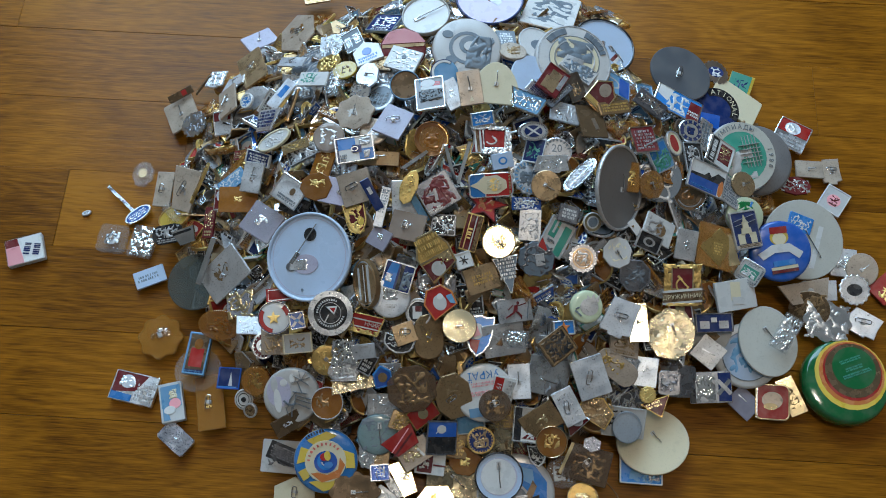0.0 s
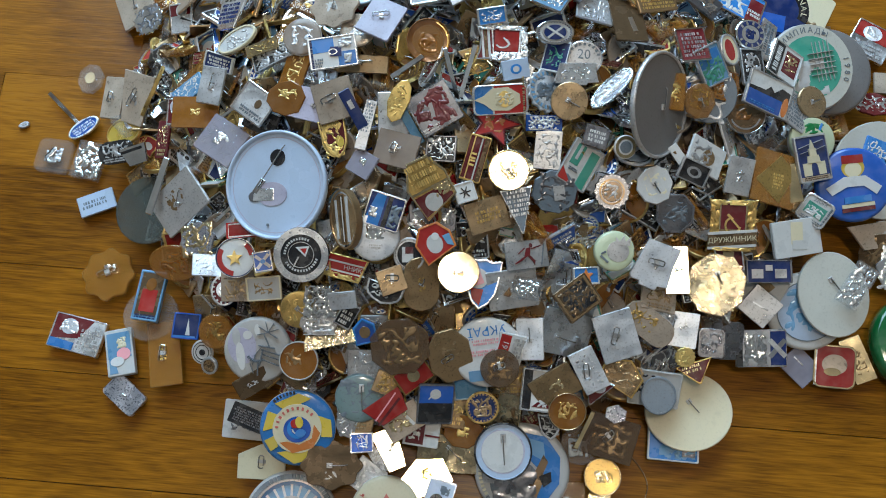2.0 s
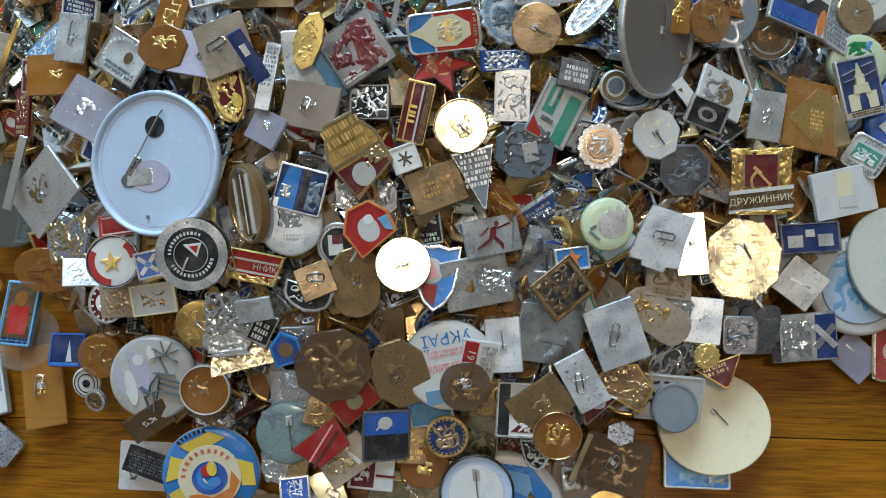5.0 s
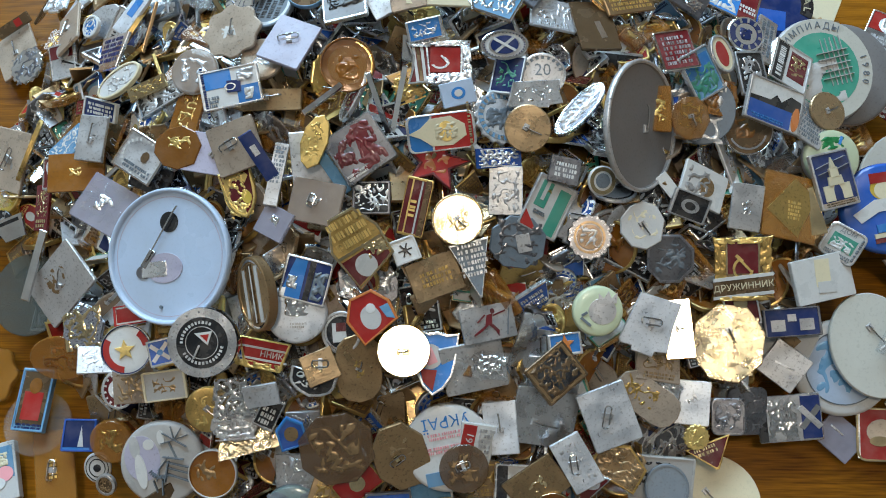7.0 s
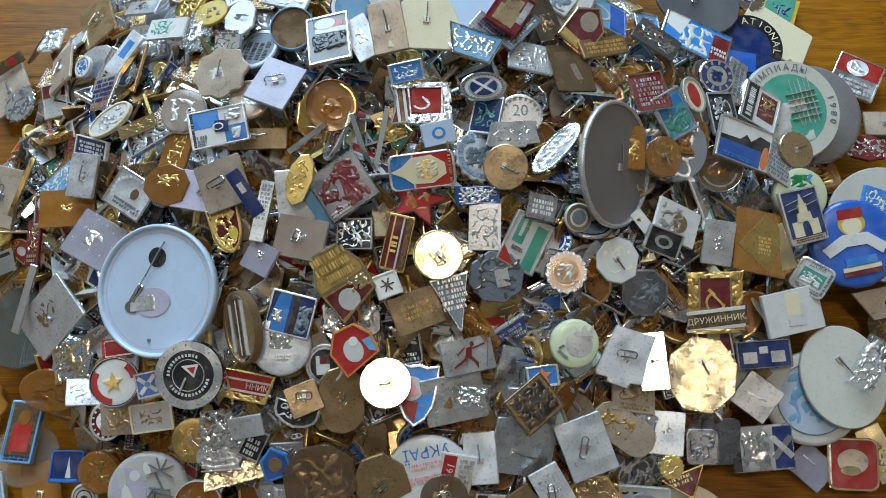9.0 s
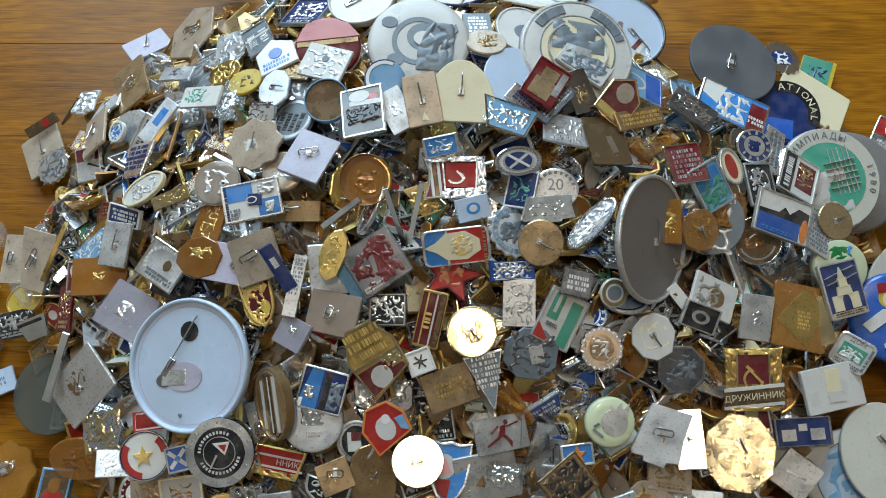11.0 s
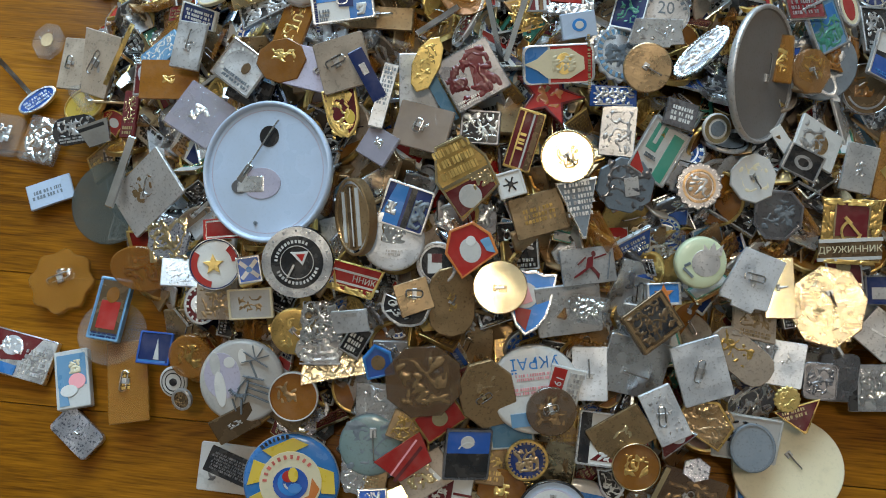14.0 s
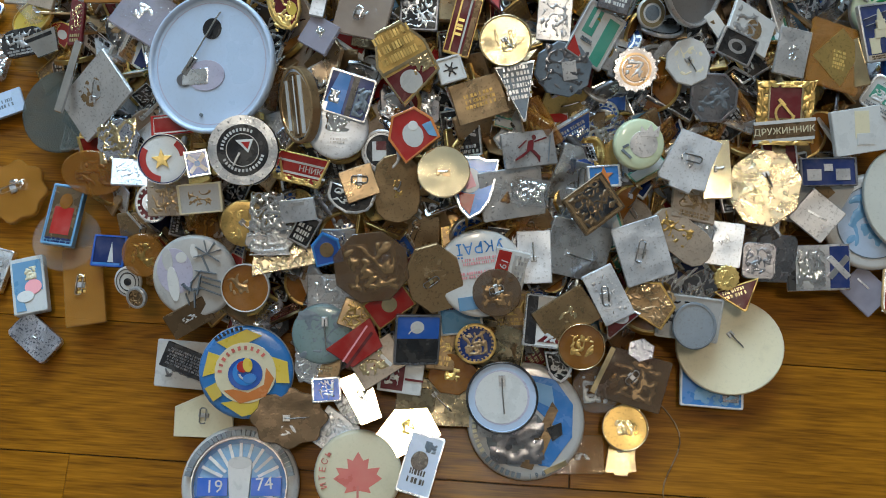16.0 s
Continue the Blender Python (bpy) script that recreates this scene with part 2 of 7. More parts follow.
def box(bm, x0, x1, y0, y1, z0, z1):
    v = [bm.verts.new((x, y, z)) for z in (z0, z1) for y in (y0, y1) for x in (x0, x1)]
    for q in ((0, 1, 3, 2), (4, 5, 7, 6), (0, 1, 5, 4), (2, 3, 7, 6), (0, 2, 6, 4), (1, 3, 7, 5)):
        bm.faces.new([v[i] for i in q])


def rings(bm, loops, cap0=True, cap1=True):
    """Skins a row of closed loops, each of as many points."""
    vs = [[bm.verts.new(p) for p in lp] for lp in loops]
    k = len(vs[0])
    for a, b in zip(vs, vs[1:]):
        for i in range(k):
            bm.faces.new((a[i], a[(i + 1) % k], b[(i + 1) % k], b[i]))
    if cap0:
        bm.faces.new(vs[0][::-1])
    if cap1:
        bm.faces.new(vs[-1])


def wire(bm, pts, r, k=5):
    """A round wire along a row of points."""
    pts = [Vector(p) for p in pts]
    loops = []
    for i, p in enumerate(pts):
        d = (pts[min(i + 1, len(pts) - 1)] - pts[max(i - 1, 0)]).normalized()
        u = d.orthogonal().normalized()
        if abs(d.z) < 0.9:
            u = d.cross(Vector((0, 0, 1))).normalized()
        w = d.cross(u)
        loops.append([p + r * (math.cos(2 * math.pi * j / k) * u + math.sin(2 * math.pi * j / k) * w) for j in range(k)])
    rings(bm, loops)


def outline(shape, w, h):
    """The outline of a badge, w by h, as points in its plane."""
    a, b = w / 2, h / 2
    if shape in ("disc", "oval"):
        return [(a * math.cos(i * math.pi / 20), b * math.sin(i * math.pi / 20)) for i in range(40)]
    if shape == "scallop":
        return [((1 + 0.07 * math.cos(i * math.pi / 3)) * a * math.cos(i * math.pi / 24) * 0.94, (1 + 0.07 * math.cos(i * math.pi / 3)) * b * math.sin(i * math.pi / 24) * 0.94) for i in range(48)]
    if shape == "cog":
        return [((0.93 if (i // 2) % 2 else 1) * a * math.cos(i * math.pi / 32), (0.93 if (i // 2) % 2 else 1) * b * math.sin(i * math.pi / 32)) for i in range(64)]
    if shape == "hex":
        return [(a * math.cos((i + 0.5) * math.pi / 3), b * math.sin((i + 0.5) * math.pi / 3)) for i in range(6)]
    if shape == "oct":
        return [(1.06 * a * math.cos((i + 0.5) * math.pi / 4), 1.06 * b * math.sin((i + 0.5) * math.pi / 4)) for i in range(8)]
    if shape == "pent":
        return [(a, b * 0.35), (0, b), (-a, b * 0.35), (-a, -b), (a, -b)]
    if shape == "penthigh":
        return [(0.5 * a, b), (-0.5 * a, b), (-a, 0.2 * b), (-0.72 * a, -b), (a, -0.55 * b), (a, 0.3 * b)]
    if shape == "tri":
        return [(a, b), (-a, b), (-0.06 * a, -b), (0.06 * a, -b)]
    if shape == "trap":
        return [(a, b), (-a, b), (-0.6 * a, -b), (0.75 * a, -b)]
    if shape == "shield":
        side = [(1, 1), (0.45, 0.93), (0, 1)]
        low = [(-0.97, 0.1), (-0.85, -0.35), (-0.5, -0.75), (0, -1), (0.5, -0.75), (0.85, -0.35), (0.97, 0.1)]
        return [(a * x, b * y) for x, y in side + [(-0.45, 0.93), (-1, 1)] + low]
    if shape == "waisted":
        return [(a * x, b * y) for x, y in ((1, 1), (0.5, 0.86), (0, 0.94), (-0.5, 0.86), (-1, 1), (-0.84, 0.4), (-0.88, -0.3), (-1, -0.9), (-0.4, -0.86), (0, -1), (0.4, -0.86), (1, -0.9), (0.88, -0.3), (0.84, 0.4))]
    if shape == "notch":
        return [(a * x, b * y) for x, y in ((0.92, 1), (-0.75, 0.92), (-0.8, 0.6), (-1, -0.75), (-0.9, -0.88), (-0.45, -0.85), (-0.4, -1), (0.45, -1), (0.5, -0.8), (1, -0.7), (0.9, 0.1))]
    if shape == "half":
        return [(a * math.cos(i * math.pi / 16), -b + 2 * b * math.sin(i * math.pi / 16)) for i in range(17)]
    if shape == "star":
        return [((1 if i % 2 == 0 else 0.45) * a * math.cos(math.pi / 2 + i * math.pi / 5), (1 if i % 2 == 0 else 0.45) * b * math.sin(math.pi / 2 + i * math.pi / 5)) for i in range(10)]
    if shape == "drop":
        return [(a * x, b * y) for x, y in ((1, 0.1), (0.75, 0.7), (0.2, 1), (-0.4, 0.85), (-0.9, 0.4), (-1, -0.2), (-0.6, -0.8), (0, -1), (0.7, -0.75))]
    r = min(a, b) * {"rect": 0.08, "round": 0.35, "pill": 0.9}[shape]
    out = []
    for cx, cy, s in ((a - r, b - r, 0), (r - a, b - r, 1), (r - a, r - b, 2), (a - r, r - b, 3)):
        for j in range(4):
            t = (s + j / 3) * math.pi / 2
            out.append((cx + r * math.cos(t), cy + r * math.sin(t)))
    return out


def inset(pts, d):
    """The outline drawn in by about d."""
    cx, cy = sum(p[0] for p in pts) / len(pts), sum(p[1] for p in pts) / len(pts)
    out = []
    for x, y in pts:
        l = math.hypot(x - cx, y - cy) or 1
        k = max(0.05, 1 - d / l)
        out.append((cx + (x - cx) * k, cy + (y - cy) * k))
    return out


def slab(bm, pts, z0, z1, bevel=0.0003):
    lo = [(x, y, z0) for x, y in pts]
    mid = [(x, y, z1 - bevel) for x, y in pts]
    top = [(x, y, z1) for x, y in inset(pts, bevel)]
    rings(bm, [lo, mid, top])


def text_mesh(bm, s, size, m, z0, z1):
    """Lettering in the built-in font, as thin raised letters, set by the 2D matrix m."""
    cu = bpy.data.curves.new("lettering", "FONT")
    cu.body, cu.size, cu.align_x, cu.align_y = s, size, "CENTER", "CENTER"
    cu.extrude, cu.resolution_u = (z1 - z0) / 2, 2
    ob = bpy.data.objects.new("lettering", cu)
    me = bpy.data.meshes.new_from_object(ob)
    me.transform(Matrix.Translation((0, 0, (z0 + z1) / 2)) @ m)
    bm.from_mesh(me)
    bpy.data.objects.remove(ob)
    bpy.data.curves.remove(cu)
    bpy.data.meshes.remove(me)


NAMES = {"d": "field", "p": "field", "r": "field", "o": "ring", "s": "star", "b": "lettering", "l": "relief", "t": "lettering", "a": "lettering", "ab": "lettering", "pin": "pin", "loop": "pin"}


def decorate(root, deco, w, h, top, seed):
    """Fields, rings, lettering, relief and pins on a badge's upper face. Places go from -1 to 1 across it."""
    rnd = random.Random(seed)
    a, b = w / 2, h / 2
    s = min(a, b)
    z = top
    for d in deco:
        kind, bm = d[0], bmesh.new()
        up = z + 0.00016
        if kind == "p":
            slab(bm, [(a * x, b * y) for x, y in d[2]], top - 0.0002, up, 0.00005)
        elif kind == "d":
            _, _, x, y, rx, ry = d
            slab(bm, [(a * x + s * rx * math.cos(i * math.pi / 12), b * y + s * ry * math.sin(i * math.pi / 12)) for i in range(24)], top - 0.0002, up, 0.00005)
        elif kind == "r":
            _, _, x, y, rw, rh, rot = d
            c, sn = math.cos(radians(rot)), math.sin(radians(rot))
            q = [(rw * a / 2 * i, rh * b / 2 * j) for i, j in ((1, 1), (-1, 1), (-1, -1), (1, -1))]
            slab(bm, [(a * x + c * i - sn * j, b * y + sn * i + c * j) for i, j in q], top - 0.0002, up, 0.00005)
        elif kind == "o":
            _, _, r0, r1, a0, a1 = d
            k = max(6, int(abs(a1 - a0) / 9))
            turns = [radians(a0 + (min(a1 - a0, 359.9) if a1 > a0 else a1 - a0) * i / k) for i in range(k + 1)]
            slab(bm, [(a * r1 * math.cos(t), b * r1 * math.sin(t)) for t in turns] + [(a * r0 * math.cos(t), b * r0 * math.sin(t)) for t in reversed(turns)], top - 0.0002, up, 0.0)
        elif kind == "s":
            _, _, x, y, r = d
            slab(bm, [(a * x + px, b * y + py) for px, py in outline("star", 2 * r * s, 2 * r * s)], top - 0.0002, up + 0.0003, 0.0003)
        elif kind == "b":
            _, _, x, y, bw, bh, rows, rot = d
            c, sn = math.cos(radians(rot)), math.sin(radians(rot))
            rows = rows if rot else math.ceil(rows * 1.5)
            ph = bh * b / rows
            for i in range(rows):
                px, end = -bw * a / 2 * rnd.uniform(0.85, 1), bw * a / 2
                py = bh * b / 2 - ph * (i + 0.5)
                while px < end - 0.25 * ph:
                    lw = min(ph, 0.0022) * rnd.uniform(0.22, 0.55)
                    q = [(px, py - 0.33 * ph), (px + lw, py - 0.33 * ph), (px + lw, py + 0.33 * ph), (px, py + 0.33 * ph)]
                    slab(bm, [(a * x + c * u - sn * v, b * y + sn * u + c * v) for u, v in q], top - 0.0002, up, 0.0)
                    px += lw + min(ph, 0.0022) * rnd.choice((0.16, 0.16, 0.2, 0.5))
        elif kind == "l":
            _, _, count, x, y, lw, lh = d
            lumps = []
            for _i in range(int(count * 1.7)):
                ro = rnd.uniform(0, 3.1)
                lumps.append((a * rnd.uniform(-lw, lw) / 2, b * rnd.uniform(-lh, lh) / 2, 1 / (s * rnd.uniform(0.1, 0.26)), 1 / (s * rnd.uniform(0.045, 0.1)), math.cos(ro), math.sin(ro), rnd.uniform(0.0003, 0.0007)))
            k = 40 if max(lw, lh) > 0.8 else 22
            low = 0.55 if any(e[0] in ("pin", "loop") for e in deco) else 1.0
            freq, shift = 2.1 / s, Vector((rnd.uniform(0, 90), rnd.uniform(0, 90), 0.5))
            grid = []
            for gi in range(k + 1):
                for gj in range(k + 1):
                    gx, gy = a * lw * (gi / k - 0.5) * 1.15, b * lh * (gj / k - 0.5) * 1.15
                    hh = 0.0
                    if 0 < gi < k and 0 < gj < k:
                        for cx, cy, ix, iy, co, si, tall in lumps:
                            u, v = (co * (gx - cx) + si * (gy - cy)) * ix, (co * (gy - cy) - si * (gx - cx)) * iy
                            q = u * u + v * v
                            if q < 1:
                                hh = max(hh, tall * min(1, 1.9 * (1 - q)))
                        edge = min(1.0, 5 * (1 - max(abs(2 * gi / k - 1), abs(2 * gj / k - 1))))
                        line = 1 - 5.0 * abs(noise.noise(Vector((gx, gy, 0)) * freq + shift))
                        fine = 0.5 + noise.noise(Vector((gx, gy, 0.3)) * freq * 3.1 + shift)
                        hh = low * max(0.8 * hh, 0.0006 * edge * max(0.0, line) * (0.55 + 0.6 * fine))
                    grid.append(bm.verts.new((min(a * 0.96, max(-a * 0.96, a * x + gx)), min(b * 0.96, max(-b * 0.96, b * y + gy)), z - 0.0002 + hh)))
            for gi in range(k):
                for gj in range(k):
                    q = [grid[gi * (k + 1) + gj], grid[gi * (k + 1) + gj + 1], grid[(gi + 1) * (k + 1) + gj + 1], grid[(gi + 1) * (k + 1) + gj]]
                    if max(v.co.z for v in q) > z - 0.00015 and min((q[0].co - q[2].co).length, (q[1].co - q[3].co).length) > 1e-6:
                        bm.faces.new(q)
            bmesh.ops.delete(bm, geom=[v for v in bm.verts if not v.link_faces], context="VERTS")
            if not bm.faces:
                bm.free()
                continue
        elif kind == "t":
            _, _, txt, x, y, size, rot = d
            text_mesh(bm, txt, size * b, Matrix.Translation((a * x, b * y, 0)) @ Matrix.Rotation(radians(rot), 4, "Z"), top, up)
        elif kind == "a":
            _, _, txt, r, amid, size, step = d
            for i, ch in enumerate(txt):
                t = amid - (i - (len(txt) - 1) / 2) * step
                if ch != " ":
                    text_mesh(bm, ch, size * s, Matrix.Translation((a * r * math.cos(radians(t)), b * r * math.sin(radians(t)), 0)) @ Matrix.Rotation(radians(t - 90), 4, "Z"), top, up)
        elif kind == "ab":
            _, _, count, r, a0, a1, size = d
            for i in range(count):
                t = radians(a0 + (a1 - a0) * (i + 0.5) / count)
                lw, lh = size * s * rnd.uniform(0.28, 0.42), size * s * 0.5
                q = [(-lw, -lh), (lw, -lh), (lw, lh), (-lw, lh)]
                ro = t - math.pi / 2
                slab(bm, [(a * r * math.cos(t) + math.cos(ro) * u - math.sin(ro) * v, b * r * math.sin(t) + math.sin(ro) * u + math.cos(ro) * v) for u, v in q], top - 0.0002, up, 0.0)
        elif kind in ("pin", "loop"):
            ang, ln = radians(d[1]), d[2] * s
            ox, oy = (a * d[3], b * d[4]) if len(d) > 4 else (0, 0)
            ux, uy = math.cos(ang), math.sin(ang)

            def at(u, v, hh):
                return (ox + ux * u - uy * v, oy + uy * u + ux * v, top + hh)
            if kind == "loop":
                wire(bm, [at(-ln * 0.9, 0.0, 0.0012), at(-ln, 0.0008, 0.0013), at(-ln, 0.0020, 0.0013), at(-ln * 0.85, 0.0026, 0.0013), at(ln * 0.8, 0.0026, 0.0013), at(ln, 0.002, 0.0013), at(ln, 0.0008, 0.0013), at(ln * 0.85, 0, 0.0013), at(-ln * 0.6, 0, 0.0016)], 0.00033)
                foot = [at(u, v, 0)[:2] for u, v in ((-0.25 * ln, -0.001), (0.3 * ln, -0.001), (0.3 * ln, 0.0034), (-0.25 * ln, 0.0034))]
            else:
                wire(bm, [at(-ln * 0.3, 0, 0.0004), at(-ln * 0.15, 0, 0.0014), at(ln * 0.3, 0, 0.0016), at(ln * 0.9, 0.0003, 0.0018), at(ln * 1.05, 0.0004, 0.0012)], 0.00033)
                foot = [at(u, v, 0)[:2] for u, v in ((-0.35 * ln, -0.0013), (0.05 * ln, -0.0013), (0.05 * ln, 0.0013), (-0.35 * ln, 0.0013))]
            cl = bmesh.new()
            slab(cl, foot, top - 0.0002, top + 0.0009, 0.0003)
            part("clasp", cl, d[5] if len(d) > 5 else "dull", part("pin", bm, "steel", root))
            continue
        part(NAMES[kind], bm, d[1], root, smooth=kind == "l")
        z += 0.00012


SERIAL = [0]


def stamped(body, seed):
    """A worn stamped design for a small badge: a relief, a line of lettering, and a thin inner border."""
    rnd = random.Random(seed * 7 + 3)
    tone = {"slate": "dull", "brown": "bronze", "bronze": "brass", "palesteel": "silver", "dull": "silver", "beige": "tan", "tan": "brass", "navy": "silver", "black": "dull", "darkred": "palegold", "chrome": "pewter", "amber": "brass", "brass": "gold", "gold": "palegold", "greyprint": "slate", "pewter": "dull", "white": "dull", "silver": "pewter", "paleblue": "silver", "sky": "white", "blue": "silver", "clearamber": "amber"}.get(body)
    if tone is None:
        return []
    way = rnd.randrange(3)
    if way == 0:
        return [("l", tone, 12, 0, 0.2, 1.4, 1.1), ("b", tone, 0, -0.68, 1.4, 0.4, 1, 0)]
    if way == 1:
        return [("r", tone, 0, 0.84, 1.6, 0.08, 0), ("r", tone, 0, -0.84, 1.6, 0.08, 0), ("l", tone, 14, 0, 0, 1.5, 1.4)]
    return [("l", tone, 10, -0.1, -0.1, 1.3, 1.5), ("b", tone, 0, 0.7, 1.4, 0.36, 1, 0)]


def badge(shape, w, h, place, turn, body, deco=(), label="", thick=0.0014, rim="", kind="pin_badge", group="badges in the pile"):
    """A pin badge: a stamped plate, with a raised rim if it has one, and what its upper face carries."""
    SERIAL[0] += 1
    if not deco and min(w, h) > 0.0075 and label.endswith("with raised design"):
        deco = stamped(body, SERIAL[0])
    root = new(kind)
    root.matrix_world = pose(*place, *turn)
    pts = outline(shape, w, h)
    bm = bmesh.new()
    if rim:
        slab(bm, inset(pts, 0.0004), 0, thick)
        part("plate", bm, body, root)
        bm = bmesh.new()
        inn = inset(pts, 0.0011 if max(w, h) < 0.035 else 0.0018)
        rings(bm, [[(x, y, -0.0001) for x, y in pts], [(x, y, thick + 0.0003) for x, y in pts], [(x, y, thick + 0.0005) for x, y in inset(pts, 0.0004)], [(x, y, thick + 0.0005) for x, y in inn], [(x, y, thick - 0.0003) for x, y in inn]], False, False)
        part("rim", bm, rim, root)
    else:
        slab(bm, pts, 0, thick, 0.0004)
        part("plate", bm, body, root)
    decorate(root, deco, w, h, thick, SERIAL[0])
    return tagged(root, label, "badge", group)


def button(d, place, turn, face, deco=(), label="", rim="dull", hollow=False, height=0.005):
    """A pressed-tin button badge: domed face up, or its hollow back up with the pin."""
    SERIAL[0] += 1
    root = new("button_badge")
    root.matrix_world = pose(*place, *turn)
    r, k = d / 2, 48

    def ring(rad, z):
        return [(rad * math.cos(2 * math.pi * i / k), rad * math.sin(2 * math.pi * i / k), z) for i in range(k)]
    bm = bmesh.new()
    if hollow:
        rings(bm, [ring(r * 0.9, 0), ring(r * 0.985, height * 0.35), ring(r, height * 0.8), ring(r * 0.985, height), ring(r * 0.955, height * 1.02), ring(r * 0.935, height * 0.9)], True, False)
        part("shell", bm, rim, root, smooth=True)
        bm = bmesh.new()
        rings(bm, [ring(r * 0.937, height * 0.9), ring(r * 0.92, height * 0.72), ring(r * 0.3, height * 0.7)], False, True)
        part("back", bm, face, root)
        top = height * 0.7
    else:
        rings(bm, [ring(r * 0.93, 0), ring(r * 0.995, height * 0.25), ring(r, height * 0.5), ring(r * 0.985, height * 0.7)], True, False)
        part("shell", bm, rim, root, smooth=True)
        bm = bmesh.new()
        rings(bm, [ring(r * 0.985, height * 0.7), ring(r * 0.955, height * 0.9), ring(r * 0.9, height * 0.97), ring(r * 0.6, height), ring(r * 0.3, height)], False, True)
        part("face", bm, face, root, smooth=True)
        top = height
    decorate(root, deco, d, d, top, SERIAL[0])
    return tagged(root, label, "badge", "badges in the pile")


# ---- the room ----
X0, X1, Y0, Y1, TOPZ = -1.9, 2.1, -2.4, 1.8, 2.5


def slab_wall(name, *dims):
    bm = bmesh.new()
    box(bm, *dims)
    return tagged(part(name, bm, "paint"), "plain off-white painted plaster wall", "wall", kind="structure")


slab_wall("wall_south", X0, X1, Y0 - 0.12, Y0, 0, TOPZ)
slab_wall("wall_west", X0 - 0.12, X0, Y0 - 0.12, Y1 + 0.12, 0, TOPZ)
slab_wall("wall_east", X1, X1 + 0.12, Y0 - 0.12, Y1 + 0.12, 0, TOPZ)
bm = bmesh.new()
box(bm, X0, -1.1, Y1, Y1 + 0.12, 0, TOPZ)
box(bm, 0.8, X1, Y1, Y1 + 0.12, 0, TOPZ)
box(bm, -1.1, 0.8, Y1, Y1 + 0.12, 0, 0.4)
box(bm, -1.1, 0.8, Y1, Y1 + 0.12, 2.15, TOPZ)
tagged(part("wall_north", bm, "paint"), "off-white painted wall with the window opening", "wall", kind="structure")
bm = bmesh.new()
box(bm, X0 - 0.12, X1 + 0.12, Y0 - 0.12, Y1 + 0.12, TOPZ, TOPZ + 0.1)
tagged(part("ceiling", bm, "whitewash"), "plain white painted ceiling", "ceiling", kind="structure")
lamp = new("ceiling_lamp")
lamp.location = (0.08, 0.12, TOPZ)
bm = bmesh.new()
rings(bm, [[(r * math.cos(i * math.pi / 16), r * math.sin(i * math.pi / 16), z) for i in range(32)] for r, z in ((0.19, 0), (0.19, -0.02), (0.17, -0.03))])
part("mount", bm, "white", lamp)
bm = bmesh.new()
rings(bm, [[(r * math.cos(i * math.pi / 16), r * math.sin(i * math.pi / 16), z) for i in range(32)] for r, z in ((0.165, -0.03), (0.16, -0.05), (0.12, -0.062), (0.05, -0.068))])
part("shade", bm, "lampglass", lamp, smooth=True)
tagged(lamp, "round white glass ceiling lamp, switched on", "lamp")

# ---- the floor: oak strips laid a few degrees askew ----
bm = bmesh.new()
box(bm, X0, X1, Y0, Y1, -0.06, -0.004)
floor = tagged(part("floor", bm, "seam"), "varnished golden oak strip parquet floor", "floor", kind="structure")
SKEW, PITCH, LONG = -3.4, 0.059, 0.42

# ---- the badges that can be told apart ----
badge("rect", 0.0199, 0.0321, (-0.1336, 0.3661, 0.0377), (-19.5, -21.4, 27.4), "tan", [("loop", 30, 0.4), ("l", "palegold", 8, 0, 0, 0.6, 0.6)], "tan anodised rectangular badge face down, pin showing")
badge("rect", 0.0234, 0.0181, (-0.1339, 0.3993, 0.0224), (-17.3, 6.6, 32.5), "lilac", [("pin", 60, 0.7)], "lilac-grey anodised rectangular badge face down, pin showing")
badge("hex", 0.0316, 0.0437, (-0.1024, 0.3912, 0.0432), (-22.9, -25.0, 16.4), "beige", [("loop", -20, 0.35), ("l", "palegold", 7, 0, 0.1, 0.7, 0.6)], "pinkish beige anodised six-sided badge face down, pin showing")
badge("rect", 0.0223, 0.0076, (-0.1015, 0.3545, 0.0627), (-2.0, -28.3, -20.5), "palesteel", [("pin", 15, 0.9), ("l", "navy", 5, 0, 0, 1, 0.8)], "bluish grey aluminium rectangular badge face down, pin showing")
badge("oval", 0.0346, 0.0260, (-0.0875, 0.3528, 0.0637), (-15.8, -29.1, 7.4), "slate", [], "slate grey oval badge with raised design", rim="silver")
badge("rect", 0.0119, 0.0179, (-0.1717, 0.3659, 0.0174), (43.7, -44.5, -82.1), "brown", [], "dark brown rectangular badge with raised design")
badge("notch", 0.0149, 0.0151, (-0.1613, 0.3636, 0.0263), (-5.7, -20.3, -12.4), "palesteel", [], "bluish grey aluminium notched square badge with raised design")
badge("notch", 0.0192, 0.0164, (-0.1462, 0.3569, 0.0331), (-25.9, -30.8, 7.7), "palesteel", [("pin", 0, 0.5)], "bluish grey aluminium notched square badge face down, pin showing")
badge("rect", 0.0156, 0.0279, (-0.1482, 0.3384, 0.0392), (-25.1, -30.5, 25.1), "beige", [("loop", 60, 0.6)], "pinkish beige anodised rectangular badge face down, pin showing")
badge("rect", 0.0191, 0.0054, (-0.1895, 0.3591, 0.0141), (23.1, -13.7, 24.6), "brown", [("r", "red", 0.3, 0, 0.4, 1.4, 0)], "dark brown rectangular badge with raised design")
badge("rect", 0.0236, 0.0257, (-0.1883, 0.3458, 0.0098), (-7.5, -17.3, 26.3), "beige", [("pin", 80, 0.5)], "pinkish beige anodised rectangular badge face down, pin showing")
